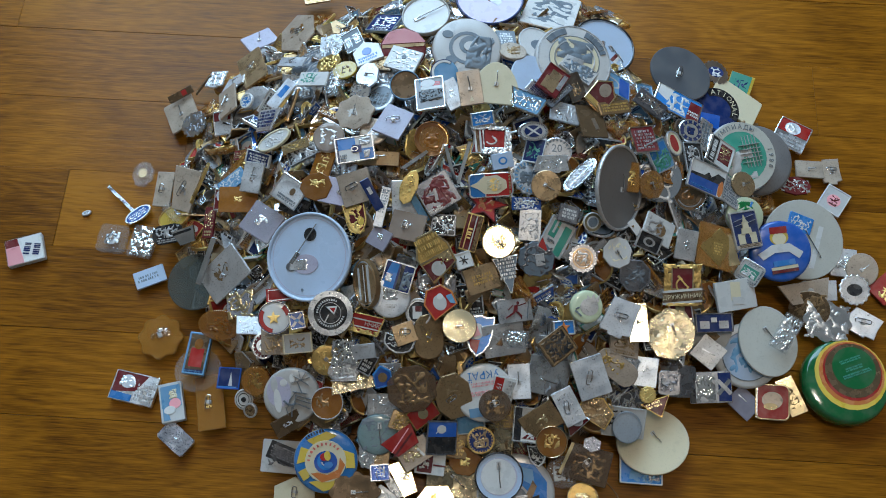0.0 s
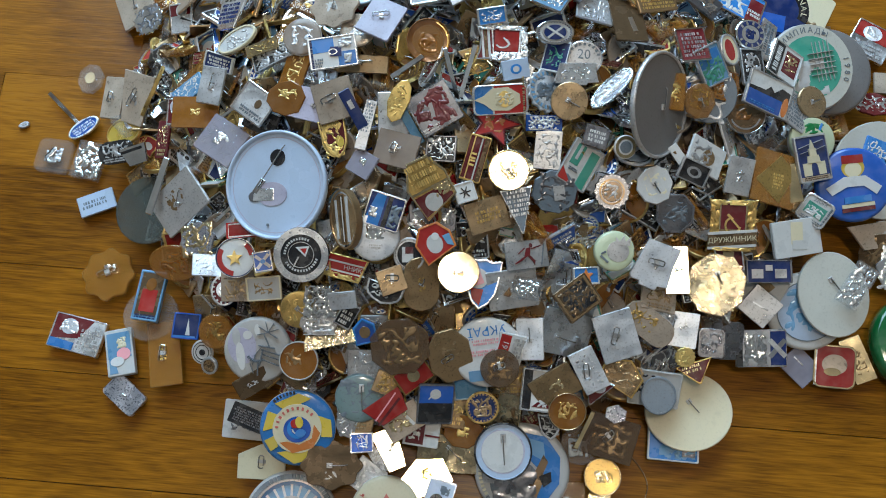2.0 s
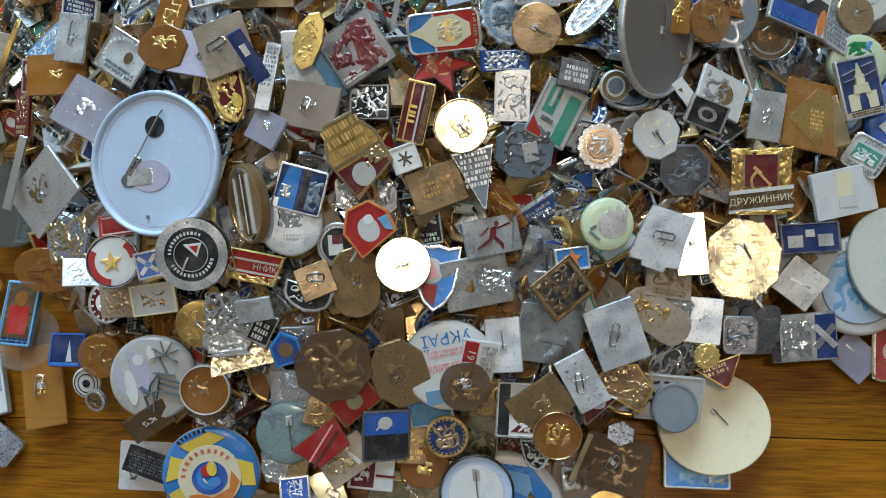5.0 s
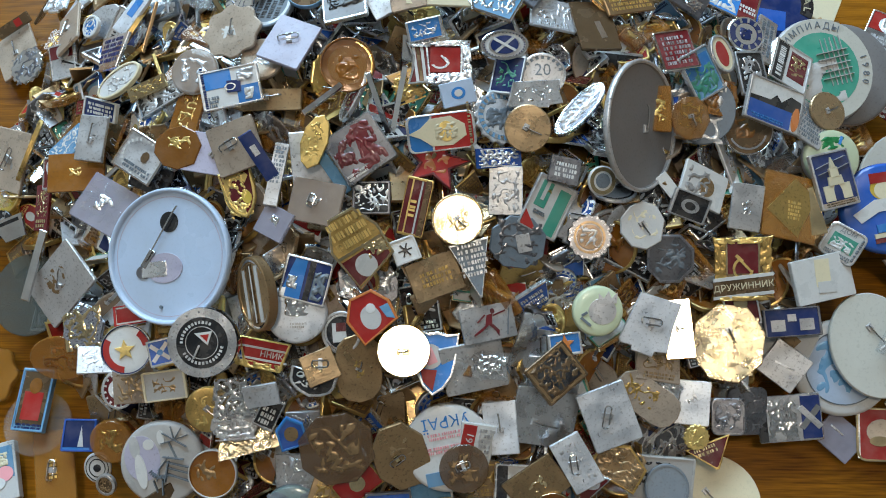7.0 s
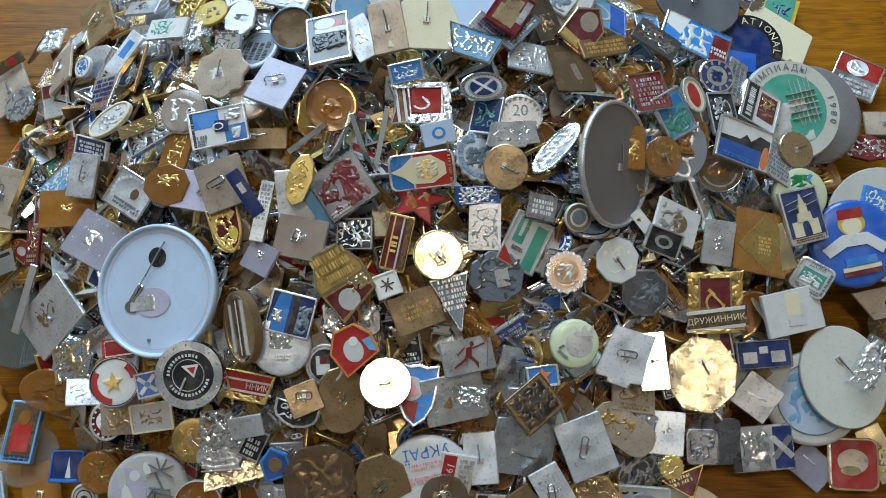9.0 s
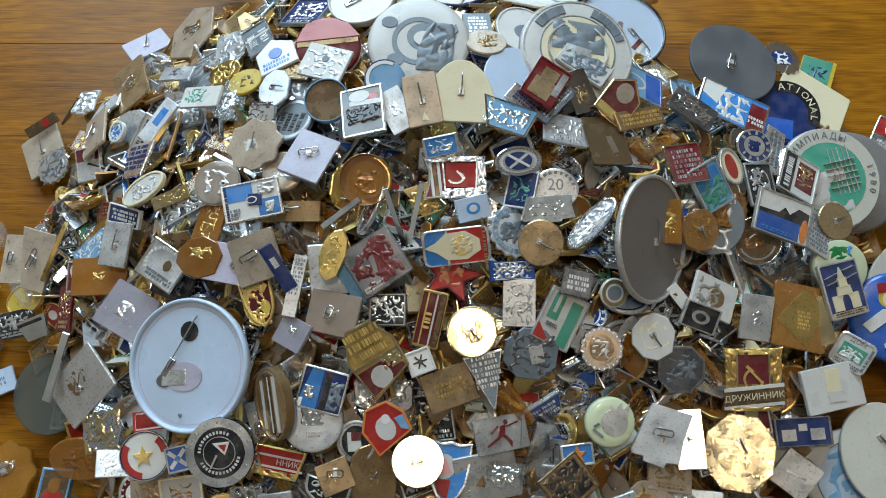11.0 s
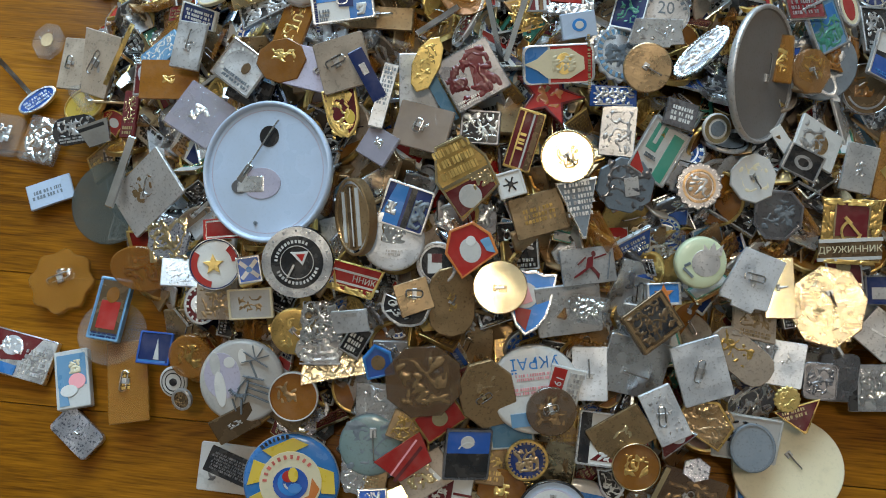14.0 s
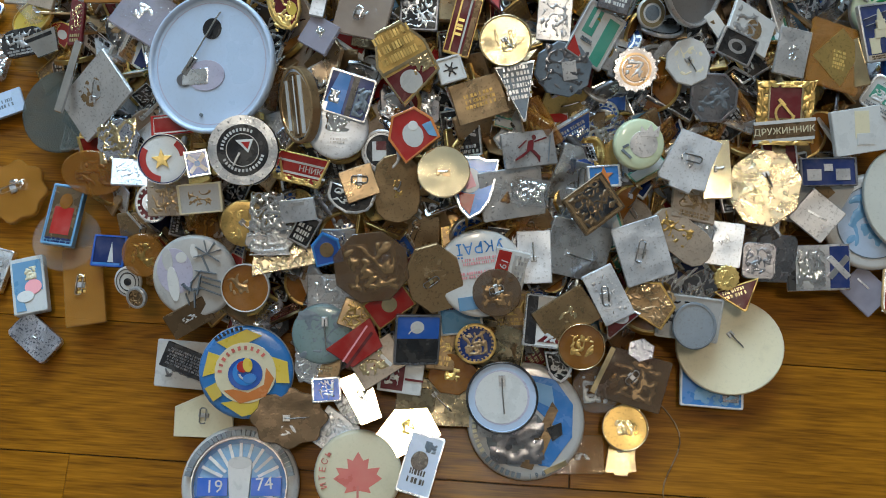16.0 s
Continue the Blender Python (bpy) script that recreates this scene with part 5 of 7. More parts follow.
badge("oval", 0.0069, 0.0231, (-0.0047, 0.2652, 0.0952), (19.7, -28.4, -39.2), "clear", [("l", "darkred", 4, 0, 0, 1, 1)], "clear plastic oval badge with raised design", rim="silver")
badge("tri", 0.0140, 0.0139, (0.0159, 0.2692, 0.0927), (22.9, 0.4, 18.8), "tan", [], "tan anodised pennant-shaped badge with raised design")
button(0.0215, (-0.0071, 0.277, 0.0978), (21.4, 4.3, -1.3), "amber", [("o", "brass", 0.86, 0.92, -60, 70), ("o", "clearamber", 0.3, 0.72, 0, 360), ("l", "amber", 8, 0, -0.1, 0.8, 0.8)], "hollow brass round badge, face down", "amber", hollow=True, height=0.006)
badge("rect", 0.0240, 0.0157, (-0.0535, 0.2704, 0.0976), (13.4, -2.2, 8.9), "white", [("r", "sky", -0.38, 0.5, 0.9, 0.92, 0), ("r", "sky", 0.58, -0.5, 0.78, 0.92, 0), ("b", "navy", -0.86, -0.1, 1.7, 0.2, 1, 90), ("b", "slate", -0.62, -0.6, 0.34, 0.6, 2, 0), ("r", "navy", 0.12, 0, 0.46, 0.6, -6), ("o", "silver", 0.14, 0.19, 0, 360), ("l", "white", 4, 0.6, -0.5, 0.3, 0.5), ("l", "palesteel", 5, 0.55, 0.5, 0.5, 0.5)], "silver and blue enamel badge with square fields", rim="silver")
badge("rect", 0.0132, 0.0299, (-0.0731, 0.2687, 0.0858), (6.9, -15.3, -18.1), "amber", [("l", "brass", 8, 0, -0.2, 1, 1)], "amber lacquered rectangular badge with raised design")
badge("drop", 0.0203, 0.0179, (-0.0776, 0.2517, 0.0846), (17.6, -6.6, -5.0), "amber", [("l", "gold", 7, 0.1, 0.2, 0.9, 0.5)], "amber lacquered irregular rounded badge with raised design")
badge("rect", 0.0202, 0.0200, (-0.0525, 0.2483, 0.0903), (17.0, -13.7, 12.8), "beige", [("loop", 10, 0.4, -0.2, 0)], "pinkish beige anodised rectangular badge face down, pin showing")
badge("rect", 0.0195, 0.0164, (-0.066, 0.2487, 0.0843), (15.3, -1.8, -13.7), "lilac", [("pin", 60, 0.5, 0.3, 0)], "lilac-grey anodised rectangular badge face down, pin showing")
badge("rect", 0.0059, 0.0220, (-0.0424, 0.2416, 0.0934), (26.8, -6.2, 29.3), "navy", [("r", "silver", 0, 0.3, 0.8, 0.4, 0)], "navy enamel rectangular badge with raised design")
badge("rect", 0.0056, 0.0255, (-0.0365, 0.2356, 0.0893), (9.0, 0.5, -12.5), "dull", [("b", "slate", 0, 0.3, 1.4, 1.2, 6, 0)], "dull grey metal rectangular badge with raised design")
badge("rect", 0.0201, 0.0171, (-0.0947, 0.2513, 0.0779), (14.4, -0.9, -36.3), "dull", [("ab", "white", 26, 0.84, 0, 360, 0.16), ("b", "slate", 0.1, -0.6, 1.4, 0.4, 1, 0), ("d", "brown", 0.2, 0.1, 0.2, 0.28)], "dull grey metal rectangular badge with raised design", rim="chrome")
badge("rect", 0.0255, 0.0171, (-0.1315, 0.2565, 0.055), (9.4, -3.1, -1.2), "amber", [("l", "brass", 4, 0, 0, 0.4, 0.4)], "amber lacquered rectangular badge with raised design")
badge("rect", 0.0100, 0.0145, (-0.1431, 0.2583, 0.0509), (12.8, -12.5, -5.6), "darkred", [("d", "palesteel", 0, 0.4, 0.75, 0.7), ("l", "silver", 8, 0, 0.4, 0.98, 0.91)], "dark red enamel rectangular badge with raised design", rim="silver")
badge("rect", 0.0213, 0.0209, (-0.1129, 0.2356, 0.066), (3.0, 7.4, -31.2), "clearlilac", [("l", "clear", 12, 0, 0, 1.7, 1.7), ("l", "silver", 4, 0, 0, 0.6, 0.6)], "lilac-tinged clear plastic badge case", thick=0.003)
badge("oval", 0.0248, 0.0122, (-0.1069, 0.2883, 0.0757), (-5.7, -25.5, 18.4), "white", [("l", "dull", 14, 0.1, 0, 1.2, 1.2)], "white oval badge with raised design", rim="cream")
badge("rect", 0.0249, 0.0099, (-0.0857, 0.2761, 0.082), (-4.7, -22.0, 17.8), "black", [], "black enamel rectangular badge with raised design", rim="silver")
badge("rect", 0.0177, 0.0062, (-0.0923, 0.2804, 0.0827), (7.8, -13.3, 15.3), "palegold", [("l", "brass", 12, 0, 0, 1.6, 1.4)], "polished pale gold rectangular badge with raised design")
badge("rect", 0.0184, 0.0086, (-0.1183, 0.2808, 0.0655), (29.2, -13.2, -24.1), "navy", [("b", "white", 0, 0, 1.5, 1.2, 2, 0)], "navy enamel rectangular badge with raised design", rim="white")
badge("rect", 0.0136, 0.0200, (-0.1212, 0.267, 0.0658), (14.5, -9.1, -13.4), "dull", [("pin", 80, 0.9), ("l", "silver", 4, 0, 0, 0.6, 0.6)], "dull grey metal rectangular badge face down, pin showing")
badge("rect", 0.0203, 0.0111, (-0.1368, 0.2701, 0.053), (-8.6, -21.4, 31.5), "paleblue", [("l", "white", 16, 0, 0, 1.7, 1.5)], "pale blue enamel rectangular badge with raised design")
badge("rect", 0.0187, 0.0121, (-0.0923, 0.2448, 0.0714), (23.4, -4.1, -26.7), "black", [("l", "slate", 8, 0, 0, 1, 1)], "black enamel rectangular badge with raised design")
badge("trap", 0.0228, 0.0291, (-0.1743, 0.2759, 0.0293), (24.9, -16.5, -22.8), "beige", [("loop", 70, 0.5), ("l", "dull", 4, 0, 0, 0.5, 0.5)], "pinkish beige anodised tapered badge face down, pin showing")
badge("rect", 0.0126, 0.0252, (-0.1936, 0.2835, 0.0133), (8.0, -7.6, -7.0), "beige", [("loop", 85, 0.5)], "pinkish beige anodised rectangular badge face down, pin showing")
badge("oval", 0.0083, 0.0303, (-0.1619, 0.2769, 0.0368), (20.4, -60.1, -39.2), "gold", [], "shiny gold-coloured oval badge with raised design", rim="brass")
badge("oval", 0.0281, 0.0161, (-0.1826, 0.2606, 0.0175), (8.1, -29.9, 0.8), "yellow", [("l", "gold", 4, 0, 0, 1, 1)], "yellow oval badge with raised design", rim="gold")
badge("oct", 0.0147, 0.0183, (-0.2129, 0.3003, 0.0023), (-0.0, -0.0, -7.4), "clear", [("d", "tan", 0, 0, 0.4, 0.5)], "clear plastic octagonal badge with raised design", thick=0.003)
badge("oval", 0.0200, 0.0097, (-0.2126, 0.2683, 0.0039), (0.0, -0.0, 39.9), "blue", [("b", "silver", 0, 0, 1.4, 1, 2, 0)], "stick pin with an oval blue enamel head", rim="silver")
badge("rect", 0.0276, 0.0023, (-0.2266, 0.281, 0.0036), (-0.0, -0.0, -43.9), "chrome", [], "slim steel shaft of a stick pin", kind="stick_pin")
badge("drop", 0.0069, 0.0040, (-0.25, 0.2709, 0.0009), (0.0, -0.0, 18.7), "dull", [("l", "steel", 3, 0, 0, 1, 1)], "tiny grey metal clasp on the floor", kind="pin_clasp")
badge("round", 0.0208, 0.0206, (-0.2288, 0.2512, 0.0009), (-0.0, -0.0, -7.4), "clear", [("loop", 60, 0.4), ("l", "silver", 5, 0, 0, 0.8, 0.8)], "clear plastic round-cornered badge face down, pin showing", thick=0.003)
badge("rect", 0.0176, 0.0228, (-0.2069, 0.2478, 0.0031), (-0.0, -0.0, -11.2), "clear", [("l", "chrome", 16, 0, 0, 1.6, 1.7)], "clear plastic rectangular badge with raised design", thick=0.003)
badge("pill", 0.0229, 0.0132, (-0.1856, 0.2477, 0.0184), (13.2, -12.9, 5.1), "black", [], "black enamel pill-shaped badge with raised design")
badge("trap", 0.0168, 0.0105, (-0.1711, 0.2422, 0.0286), (22.2, -16.3, 12.8), "chrome", [("r", "black", -0.1, 0.6, 1.6, 0.3, 0)], "bright chromed tapered badge with raised design")
badge("rect", 0.0210, 0.0125, (-0.1987, 0.2217, 0.005), (-0.0, -0.0, 22.0), "bluewhite", [("b", "slate", -0.1, 0, 1.4, 0.8, 1, 0)], "white rectangular badge with raised design")
badge("rect", 0.0255, 0.0199, (-0.2869, 0.2416, 0.0018), (0.0, -0.0, 16.8), "white", [("p", "pink", [(-0.97, -0.95), (-0.1, -0.95), (-0.3, 0.95), (-0.97, 0.95)]), ("p", "darkred", [(-0.97, 0.4), (-0.25, 0.4), (-0.3, 0.95), (-0.97, 0.95)]), ("b", "navy", 0.4, 0, 0.8, 1.3, 2, 70)], "plastic-cased pink and white badge lying alone", rim="clear", thick=0.004)
badge("disc", 0.0378, 0.0381, (-0.1637, 0.2129, 0.0194), (7.6, -8.7, -1.2), "smoke", [], "smoky translucent plastic round badge with raised design")
badge("rect", 0.0354, 0.0233, (-0.1391, 0.2103, 0.0425), (8.1, -35.1, 30.8), "dull", [("l", "bronze", 8, 0, 0.2, 0.8, 0.8), ("pin", 30, 0.6)], "dull grey metal rectangular badge face down, pin showing")
badge("rect", 0.0036, 0.0318, (-0.1512, 0.2188, 0.0434), (19.1, -6.3, -22.3), "chrome", [], "slim bright pin badge on edge")
badge("rect", 0.0082, 0.0211, (-0.1532, 0.2481, 0.0368), (13.4, -21.5, -10.0), "darkred", [], "dark red enamel rectangular badge with raised design")
badge("scallop", 0.0299, 0.0308, (-0.1862, 0.1789, 0.0056), (0.0, -0.0, 0.0), "clearamber", [("loop", 25, 0.35), ("l", "chrome", 3, 0.1, 0.2, 0.5, 0.3)], "amber translucent plastic scalloped round badge face down, pin showing", thick=0.003)
badge("disc", 0.0304, 0.0291, (-0.1585, 0.1555, 0.01), (0.0, -0.0, 0.5), "clear", [], "clear plastic round badge with raised design", thick=0.002)
badge("rect", 0.0143, 0.0277, (-0.1584, 0.1649, 0.0147), (-0.0, -0.0, -7.2), "paleblue", [("r", "brown", 0, 0.05, 1.66, 1.7, 0), ("r", "red", 0, -0.2, 1.2, 0.9, 0), ("d", "amber", 0, 0.45, 0.4, 0.5), ("b", "navy", 0, -0.85, 1.6, 0.2, 1, 0)], "blue framed badge with a red and amber picture", rim="paleblue", thick=0.003)
badge("rect", 0.0295, 0.0195, (-0.2002, 0.145, 0.0027), (-0.0, -0.0, -13.0), "silver", [("p", "darkred", [(-0.95, -0.2), (0.3, 0.95), (-0.95, 0.95)]), ("p", "darkred", [(-0.95, -0.5), (0.1, -0.2), (0.5, 0.95), (-0.95, 0.95)]), ("d", "palesteel", -0.35, 0.35, 0.5, 0.45), ("l", "silver", 8, -0.35, 0.35, 0.65, 0.59), ("p", "sky", [(-0.95, -0.95), (0.0, -0.95), (0.0, -0.5), (-0.95, -0.45)]), ("b", "dull", 0.5, -0.2, 0.8, 1.2, 3, 0)], "red, white and silver badge on the floorboards", rim="silver", thick=0.003)
badge("rect", 0.0149, 0.0257, (-0.174, 0.135, 0.0054), (0.0, -0.0, 12.1), "white", [("r", "paleblue", 0, 0.3, 1.7, 1.1, 0), ("p", "paleblue", [(-0.8, -0.9), (-0.2, -0.9), (-0.6, 0.2), (-0.8, 0.2)]), ("d", "pink", 0.3, -0.1, 0.5, 0.45), ("d", "white", -0.2, -0.4, 0.5, 0.35), ("l", "cream", 4, 0.2, 0.4, 0.6, 0.4)], "white plastic badge with a sky-blue and pink picture", thick=0.004)
badge("rect", 0.0177, 0.0355, (-0.1486, 0.1344, 0.0101), (0.0, -0.0, 9.2), "clearamber", [("loop", 78, 0.5), ("b", "gold", -0.1, 0.05, 0.4, 0.5, 3, 0)], "amber translucent plastic rectangular badge face down, pin showing", thick=0.0015)
badge("round", 0.0223, 0.0138, (-0.1699, 0.1125, 0.0035), (-0.0, -0.0, -39.6), "glitter", [("pin", 0, 0.3)], "crackled glittery silver round-cornered badge face down, pin showing", thick=0.003)
badge("rect", 0.0145, 0.0141, (-0.1362, 0.1483, 0.0171), (-0.0, -0.0, -3.4), "navy", [("p", "white", [(0, -0.7), (0.35, -0.7), (0.1, 0.6)]), ("r", "sky", -0.1, -0.85, 1.7, 0.2, 0)], "navy enamel rectangular badge with raised design", rim="blue")
badge("disc", 0.0177, 0.0186, (-0.1167, 0.1441, 0.0297), (27.9, 0.8, 0.5), "clearamber", [("l", "brass", 6, 0, 0, 1, 1)], "amber translucent plastic round badge with raised design", thick=0.003)
badge("disc", 0.0116, 0.0132, (-0.1246, 0.1338, 0.0232), (23.9, -0.3, -0.0), "white", [("o", "black", 0.55, 0.62, 0, 360), ("o", "black", 0.8, 0.85, 0, 360), ("d", "black", 0, 0, 0.28, 0.28)], "white round badge with raised design")
badge("disc", 0.0088, 0.0094, (-0.1194, 0.1265, 0.0254), (29.1, -8.8, -4.8), "brown", [], "dark brown round badge with raised design", rim="dull")
button(0.0345, (-0.093, 0.1341, 0.0331), (19.8, 0.5, 8.9), "greyprint", [("d", "lilac", -0.42, 0.2, 0.42, 0.55), ("d", "white", -0.22, 0.5, 0.13, 0.13), ("d", "white", -0.55, 0.5, 0.12, 0.28), ("d", "white", -0.5, -0.1, 0.13, 0.42), ("d", "white", 0.1, 0.6, 0.09, 0.18), ("r", "slate", 0.5575692404819533, 0.5277837084267089, 0.34, 0.02, 10), ("r", "slate", 0.5028460175498464, 0.6225671108990365, 0.34, 0.02, 50), ("r", "slate", 0.3860550811603747, 0.6593911516946793, 0.34, 0.02, 95), ("r", "slate", 0.27743288910096353, 0.6028460175498463, 0.34, 0.02, 140), ("r", "slate", 0.24060884830532073, 0.4860550811603747, 0.34, 0.02, 185), ("r", "slate", 0.5225671108990365, 0.39715398245015365, 0.34, 0.02, 320), ("r", "slate", 0.33, 0.25, 0.03, 0.45, 15), ("r", "slate", 0.05, 0, 0.4, 0.02, 42), ("r", "slate", -0.12, -0.25, 0.3, 0.02, 65), ("r", "slate", -0.22, -0.5, 0.3, 0.02, 100), ("r", "slate", 0.3, 0.08, 0.5, 0.02, -18), ("r", "slate", 0.4, -0.1, 0.6, 0.02, -24), ("r", "slate", 0.42, -0.25, 0.6, 0.02, -26), ("r", "slate", 0.36, -0.4, 0.5, 0.02, -30), ("r", "slate", 0.1, -0.2, 0.03, 0.5, -20), ("r", "slate", -0.05, -0.55, 0.03, 0.35, -8), ("ab", "slate", 9, 0.3, 200, 300, 0.06)], "blue-white tin button with a black line drawing", "greyprint")
badge("rect", 0.0183, 0.0109, (-0.0952, 0.1168, 0.0314), (29.1, -1.7, 30.2), "brown", [("l", "dull", 3, 0, 0, 0.6, 0.4)], "dark brown rectangular badge with raised design")
badge("rect", 0.0231, 0.0201, (-0.101, 0.0997, 0.0141), (12.4, 1.9, -4.4), "greyprint", [("l", "pewter", 10, 0, 0, 1.2, 1)], "grey printed rectangular badge with raised design")
badge("rect", 0.0199, 0.0108, (-0.0979, 0.1, 0.0212), (10.8, 6.0, -20.9), "black", [("b", "pewter", 0, 0, 1.7, 1.4, 4, 0)], "black enamel rectangular badge with raised design")
button(0.0390, (-0.0714, 0.0958, 0.0237), (15.8, 1.0, 8.9), "sky", [("ab", "black", 7, 0.93, 125, 85, 0.08), ("p", "yellow", [(-0.9, 0.05), (-0.7, 0.55), (-0.45, 0.42), (-0.5, 0.1)]), ("p", "yellow", [(-0.5, 0.72), (0.15, 0.9), (0.45, 0.72), (0.1, 0.6), (-0.3, 0.55)]), ("p", "yellow", [(0.5, 0.3), (0.9, 0.1), (0.88, -0.35), (0.6, -0.3), (0.62, 0.05)]), ("p", "yellow", [(-0.6, -0.55), (-0.2, -0.9), (0.35, -0.85), (0.2, -0.6), (-0.3, -0.55)]), ("p", "yellow", [(-0.88, -0.2), (-0.75, -0.5), (-0.55, -0.4), (-0.6, -0.1)]), ("d", "cream", 0, 0, 0.64, 0.64), ("p", "orange", [(-0.5, -0.3), (-0.2, -0.62), (0.35, -0.55), (0.58, -0.2), (0.45, 0.05), (0.35, -0.3), (0, -0.42), (-0.3, -0.3)]), ("ab", "leafred", 10, 0.53, 175, 30, 0.085), ("d", "blue", 0, -0.02, 0.36, 0.34), ("o", "sky", 0.16, 0.26, 100, 330), ("o", "white", 0.1, 0.14, 180, 340), ("d", "sky", 0.08, -0.12, 0.14, 0.1), ("d", "red", -0.02, 0.14, 0.13, 0.12), ("d", "yellow", 0.08, 0.16, 0.1, 0.15)], "sky-blue and yellow tin button with cream ring", "greyprint")
badge("pent", 0.0252, 0.0186, (-0.0917, 0.0788, 0.0094), (11.6, -0.6, -1.8), "cream", [("loop", 88, 0.35, 0.1, 0, "dull")], "cream plastic pentagonal badge face down, pin showing")
badge("scallop", 0.0321, 0.0252, (-0.0534, 0.0769, 0.0217), (8.7, 8.6, 1.7), "brown", [("pin", 0, 0.6), ("l", "dull", 3, 0, -0.4, 0.4, 0.3)], "dark brown scalloped round badge face down, pin showing")
button(0.0489, (-0.0749, 0.0503, 0.0058), (4.0, 4.7, 0.8), "greyprint", [("d", "sky", 0, 0, 0.78, 0.78), ("d", "paleblue", 0, 0, 0.7, 0.7), ("r", "white", 0.5121000315663482, 0.09029705238680377, 0.38, 0.05, 10), ("r", "white", 0.46737290407556686, 0.22795299633032026, 0.38, 0.05, 26), ("r", "white", 0.38643530924824504, 0.3479479153066063, 0.38, 0.05, 42), ("r", "white", 0.27555801740126656, 0.4409850100013415, 0.38, 0.05, 58), ("r", "white", 0.14333142502483956, 0.49985608188792585, 0.38, 0.05, 74), ("r", "white", 3.1840816777831187e-17, 0.52, 0.38, 0.05, 90), ("r", "white", -0.1433314250248395, 0.49985608188792585, 0.38, 0.05, 106), ("r", "white", -0.2755580174012665, 0.44098501000134155, 0.38, 0.05, 122), ("r", "white", -0.38643530924824493, 0.34794791530660635, 0.38, 0.05, 138), ("r", "white", -0.46737290407556686, 0.2279529963303202, 0.38, 0.05, 154), ("r", "white", -0.5121000315663482, 0.09029705238680374, 0.38, 0.05, 170), ("r", "white", -0.5168309414322497, -0.1881110788291178, 0.32, 0.05, 200), ("r", "white", -0.45597066490527305, -0.3075560969089107, 0.32, 0.05, 214), ("r", "white", -0.368021833497372, -0.40872965401256695, 0.32, 0.05, 228), ("r", "white", 0.36802183349737183, -0.40872965401256706, 0.32, 0.05, 312), ("r", "white", 0.45597066490527305, -0.3075560969089106, 0.32, 0.05, 326), ("r", "white", 0.5168309414322497, -0.18811107882911773, 0.32, 0.05, 340), ("r", "blue", -0.45, -0.02, 0.5, 0.3, 0), ("r", "blue", 0.45, -0.02, 0.5, 0.3, 0), ("t", "white", "19", -0.42, -0.02, 0.3, 0), ("t", "white", "74", 0.42, 0.02, 0.3, 6), ("p", "greyprint", [(-0.2, 0.35), (0.2, 0.35), (0.15, -0.3), (-0.15, -0.3)]), ("d", "greyprint", 0, 0.38, 0.2, 0.1), ("ab", "slate", 30, 0.88, 170, 10, 0.1), ("o", "dull", 0.79, 0.81, 0, 360)], "grey and blue tin button with rays and 1974", "greyprint")
button(0.0363, (-0.0255, 0.0552, 0.0102), (5.5, 3.7, 0.8), "cream", [("p", "leafred", [(0, 0.5), (0.12, 0.3), (0.25, 0.35), (0.22, 0.12), (0.5, 0.15), (0.42, 0), (0.55, -0.1), (0.25, -0.3), (0.3, -0.42), (0, -0.36), (-0.3, -0.42), (-0.25, -0.3), (-0.55, -0.1), (-0.42, 0), (-0.5, 0.15), (-0.22, 0.12), (-0.25, 0.35), (-0.12, 0.3)]), ("r", "leafred", 0, -0.45, 0.05, 0.4, 0), ("a", "leafred", "ИТЕСЬ", 0.8, 172, 0.2, 13)], "cream tin button with a red maple leaf", "white")
badge("drop", 0.0140, 0.0165, (-0.0453, 0.0988, 0.0232), (15.9, 5.3, 1.8), "chrome", [("l", "silver", 20, 0, 0, 1.6, 1.6)], "bright chromed irregular rounded badge with raised design")
badge("rect", 0.0121, 0.0102, (-0.0385, 0.0885, 0.0223), (6.6, 5.3, 5.0), "blue", [("l", "silver", 9, 0, 0, 1, 1.4)], "blue enamel rectangular badge with raised design", rim="silver")
badge("rect", 0.0128, 0.0117, (-0.0395, 0.0966, 0.0223), (11.7, 0.8, -9.7), "tan", [("b", "palegold", 0, 0, 1, 0.7, 2, 0)], "tan anodised rectangular badge with raised design")
badge("drop", 0.0166, 0.0071, (-0.0301, 0.0813, 0.0132), (6.0, 5.7, -49.3), "silver", [("l", "dull", 16, 0, 0, 1.6, 1.4)], "silver aluminium irregular rounded badge with raised design")
badge("rect", 0.0166, 0.0164, (-0.0365, 0.072, 0.0107), (6.3, 7.8, -33.8), "palesteel", [], "bluish grey aluminium rectangular badge with raised design")
badge("rect", 0.0145, 0.0256, (0.0004, 0.059, 0.0128), (3.5, 3.6, -16.1), "bluewhite", [("d", "black", -0.1, 0.1, 0.5, 0.55), ("b", "black", 0, -0.4, 1.1, 0.55, 1, 0), ("b", "slate", 0.7, 0, 0.3, 1.7, 1, 90), ("l", "slate", 4, 0.3, 0.6, 0.6, 0.3)], "silver badge with a columned building in black", rim="silver")
badge("trap", 0.0134, 0.0214, (-0.024, 0.0853, 0.0207), (3.9, 2.9, 22.3), "gilt", [("loop", -50, 0.4)], "polished gilt tapered badge face down, pin showing")
badge("pent", 0.0253, 0.0187, (-0.0064, 0.0733, 0.0129), (2.5, 1.6, 28.0), "gilt", [("l", "gold", 4, 0.1, 0, 0.4, 0.6)], "polished gilt pentagonal badge with raised design")
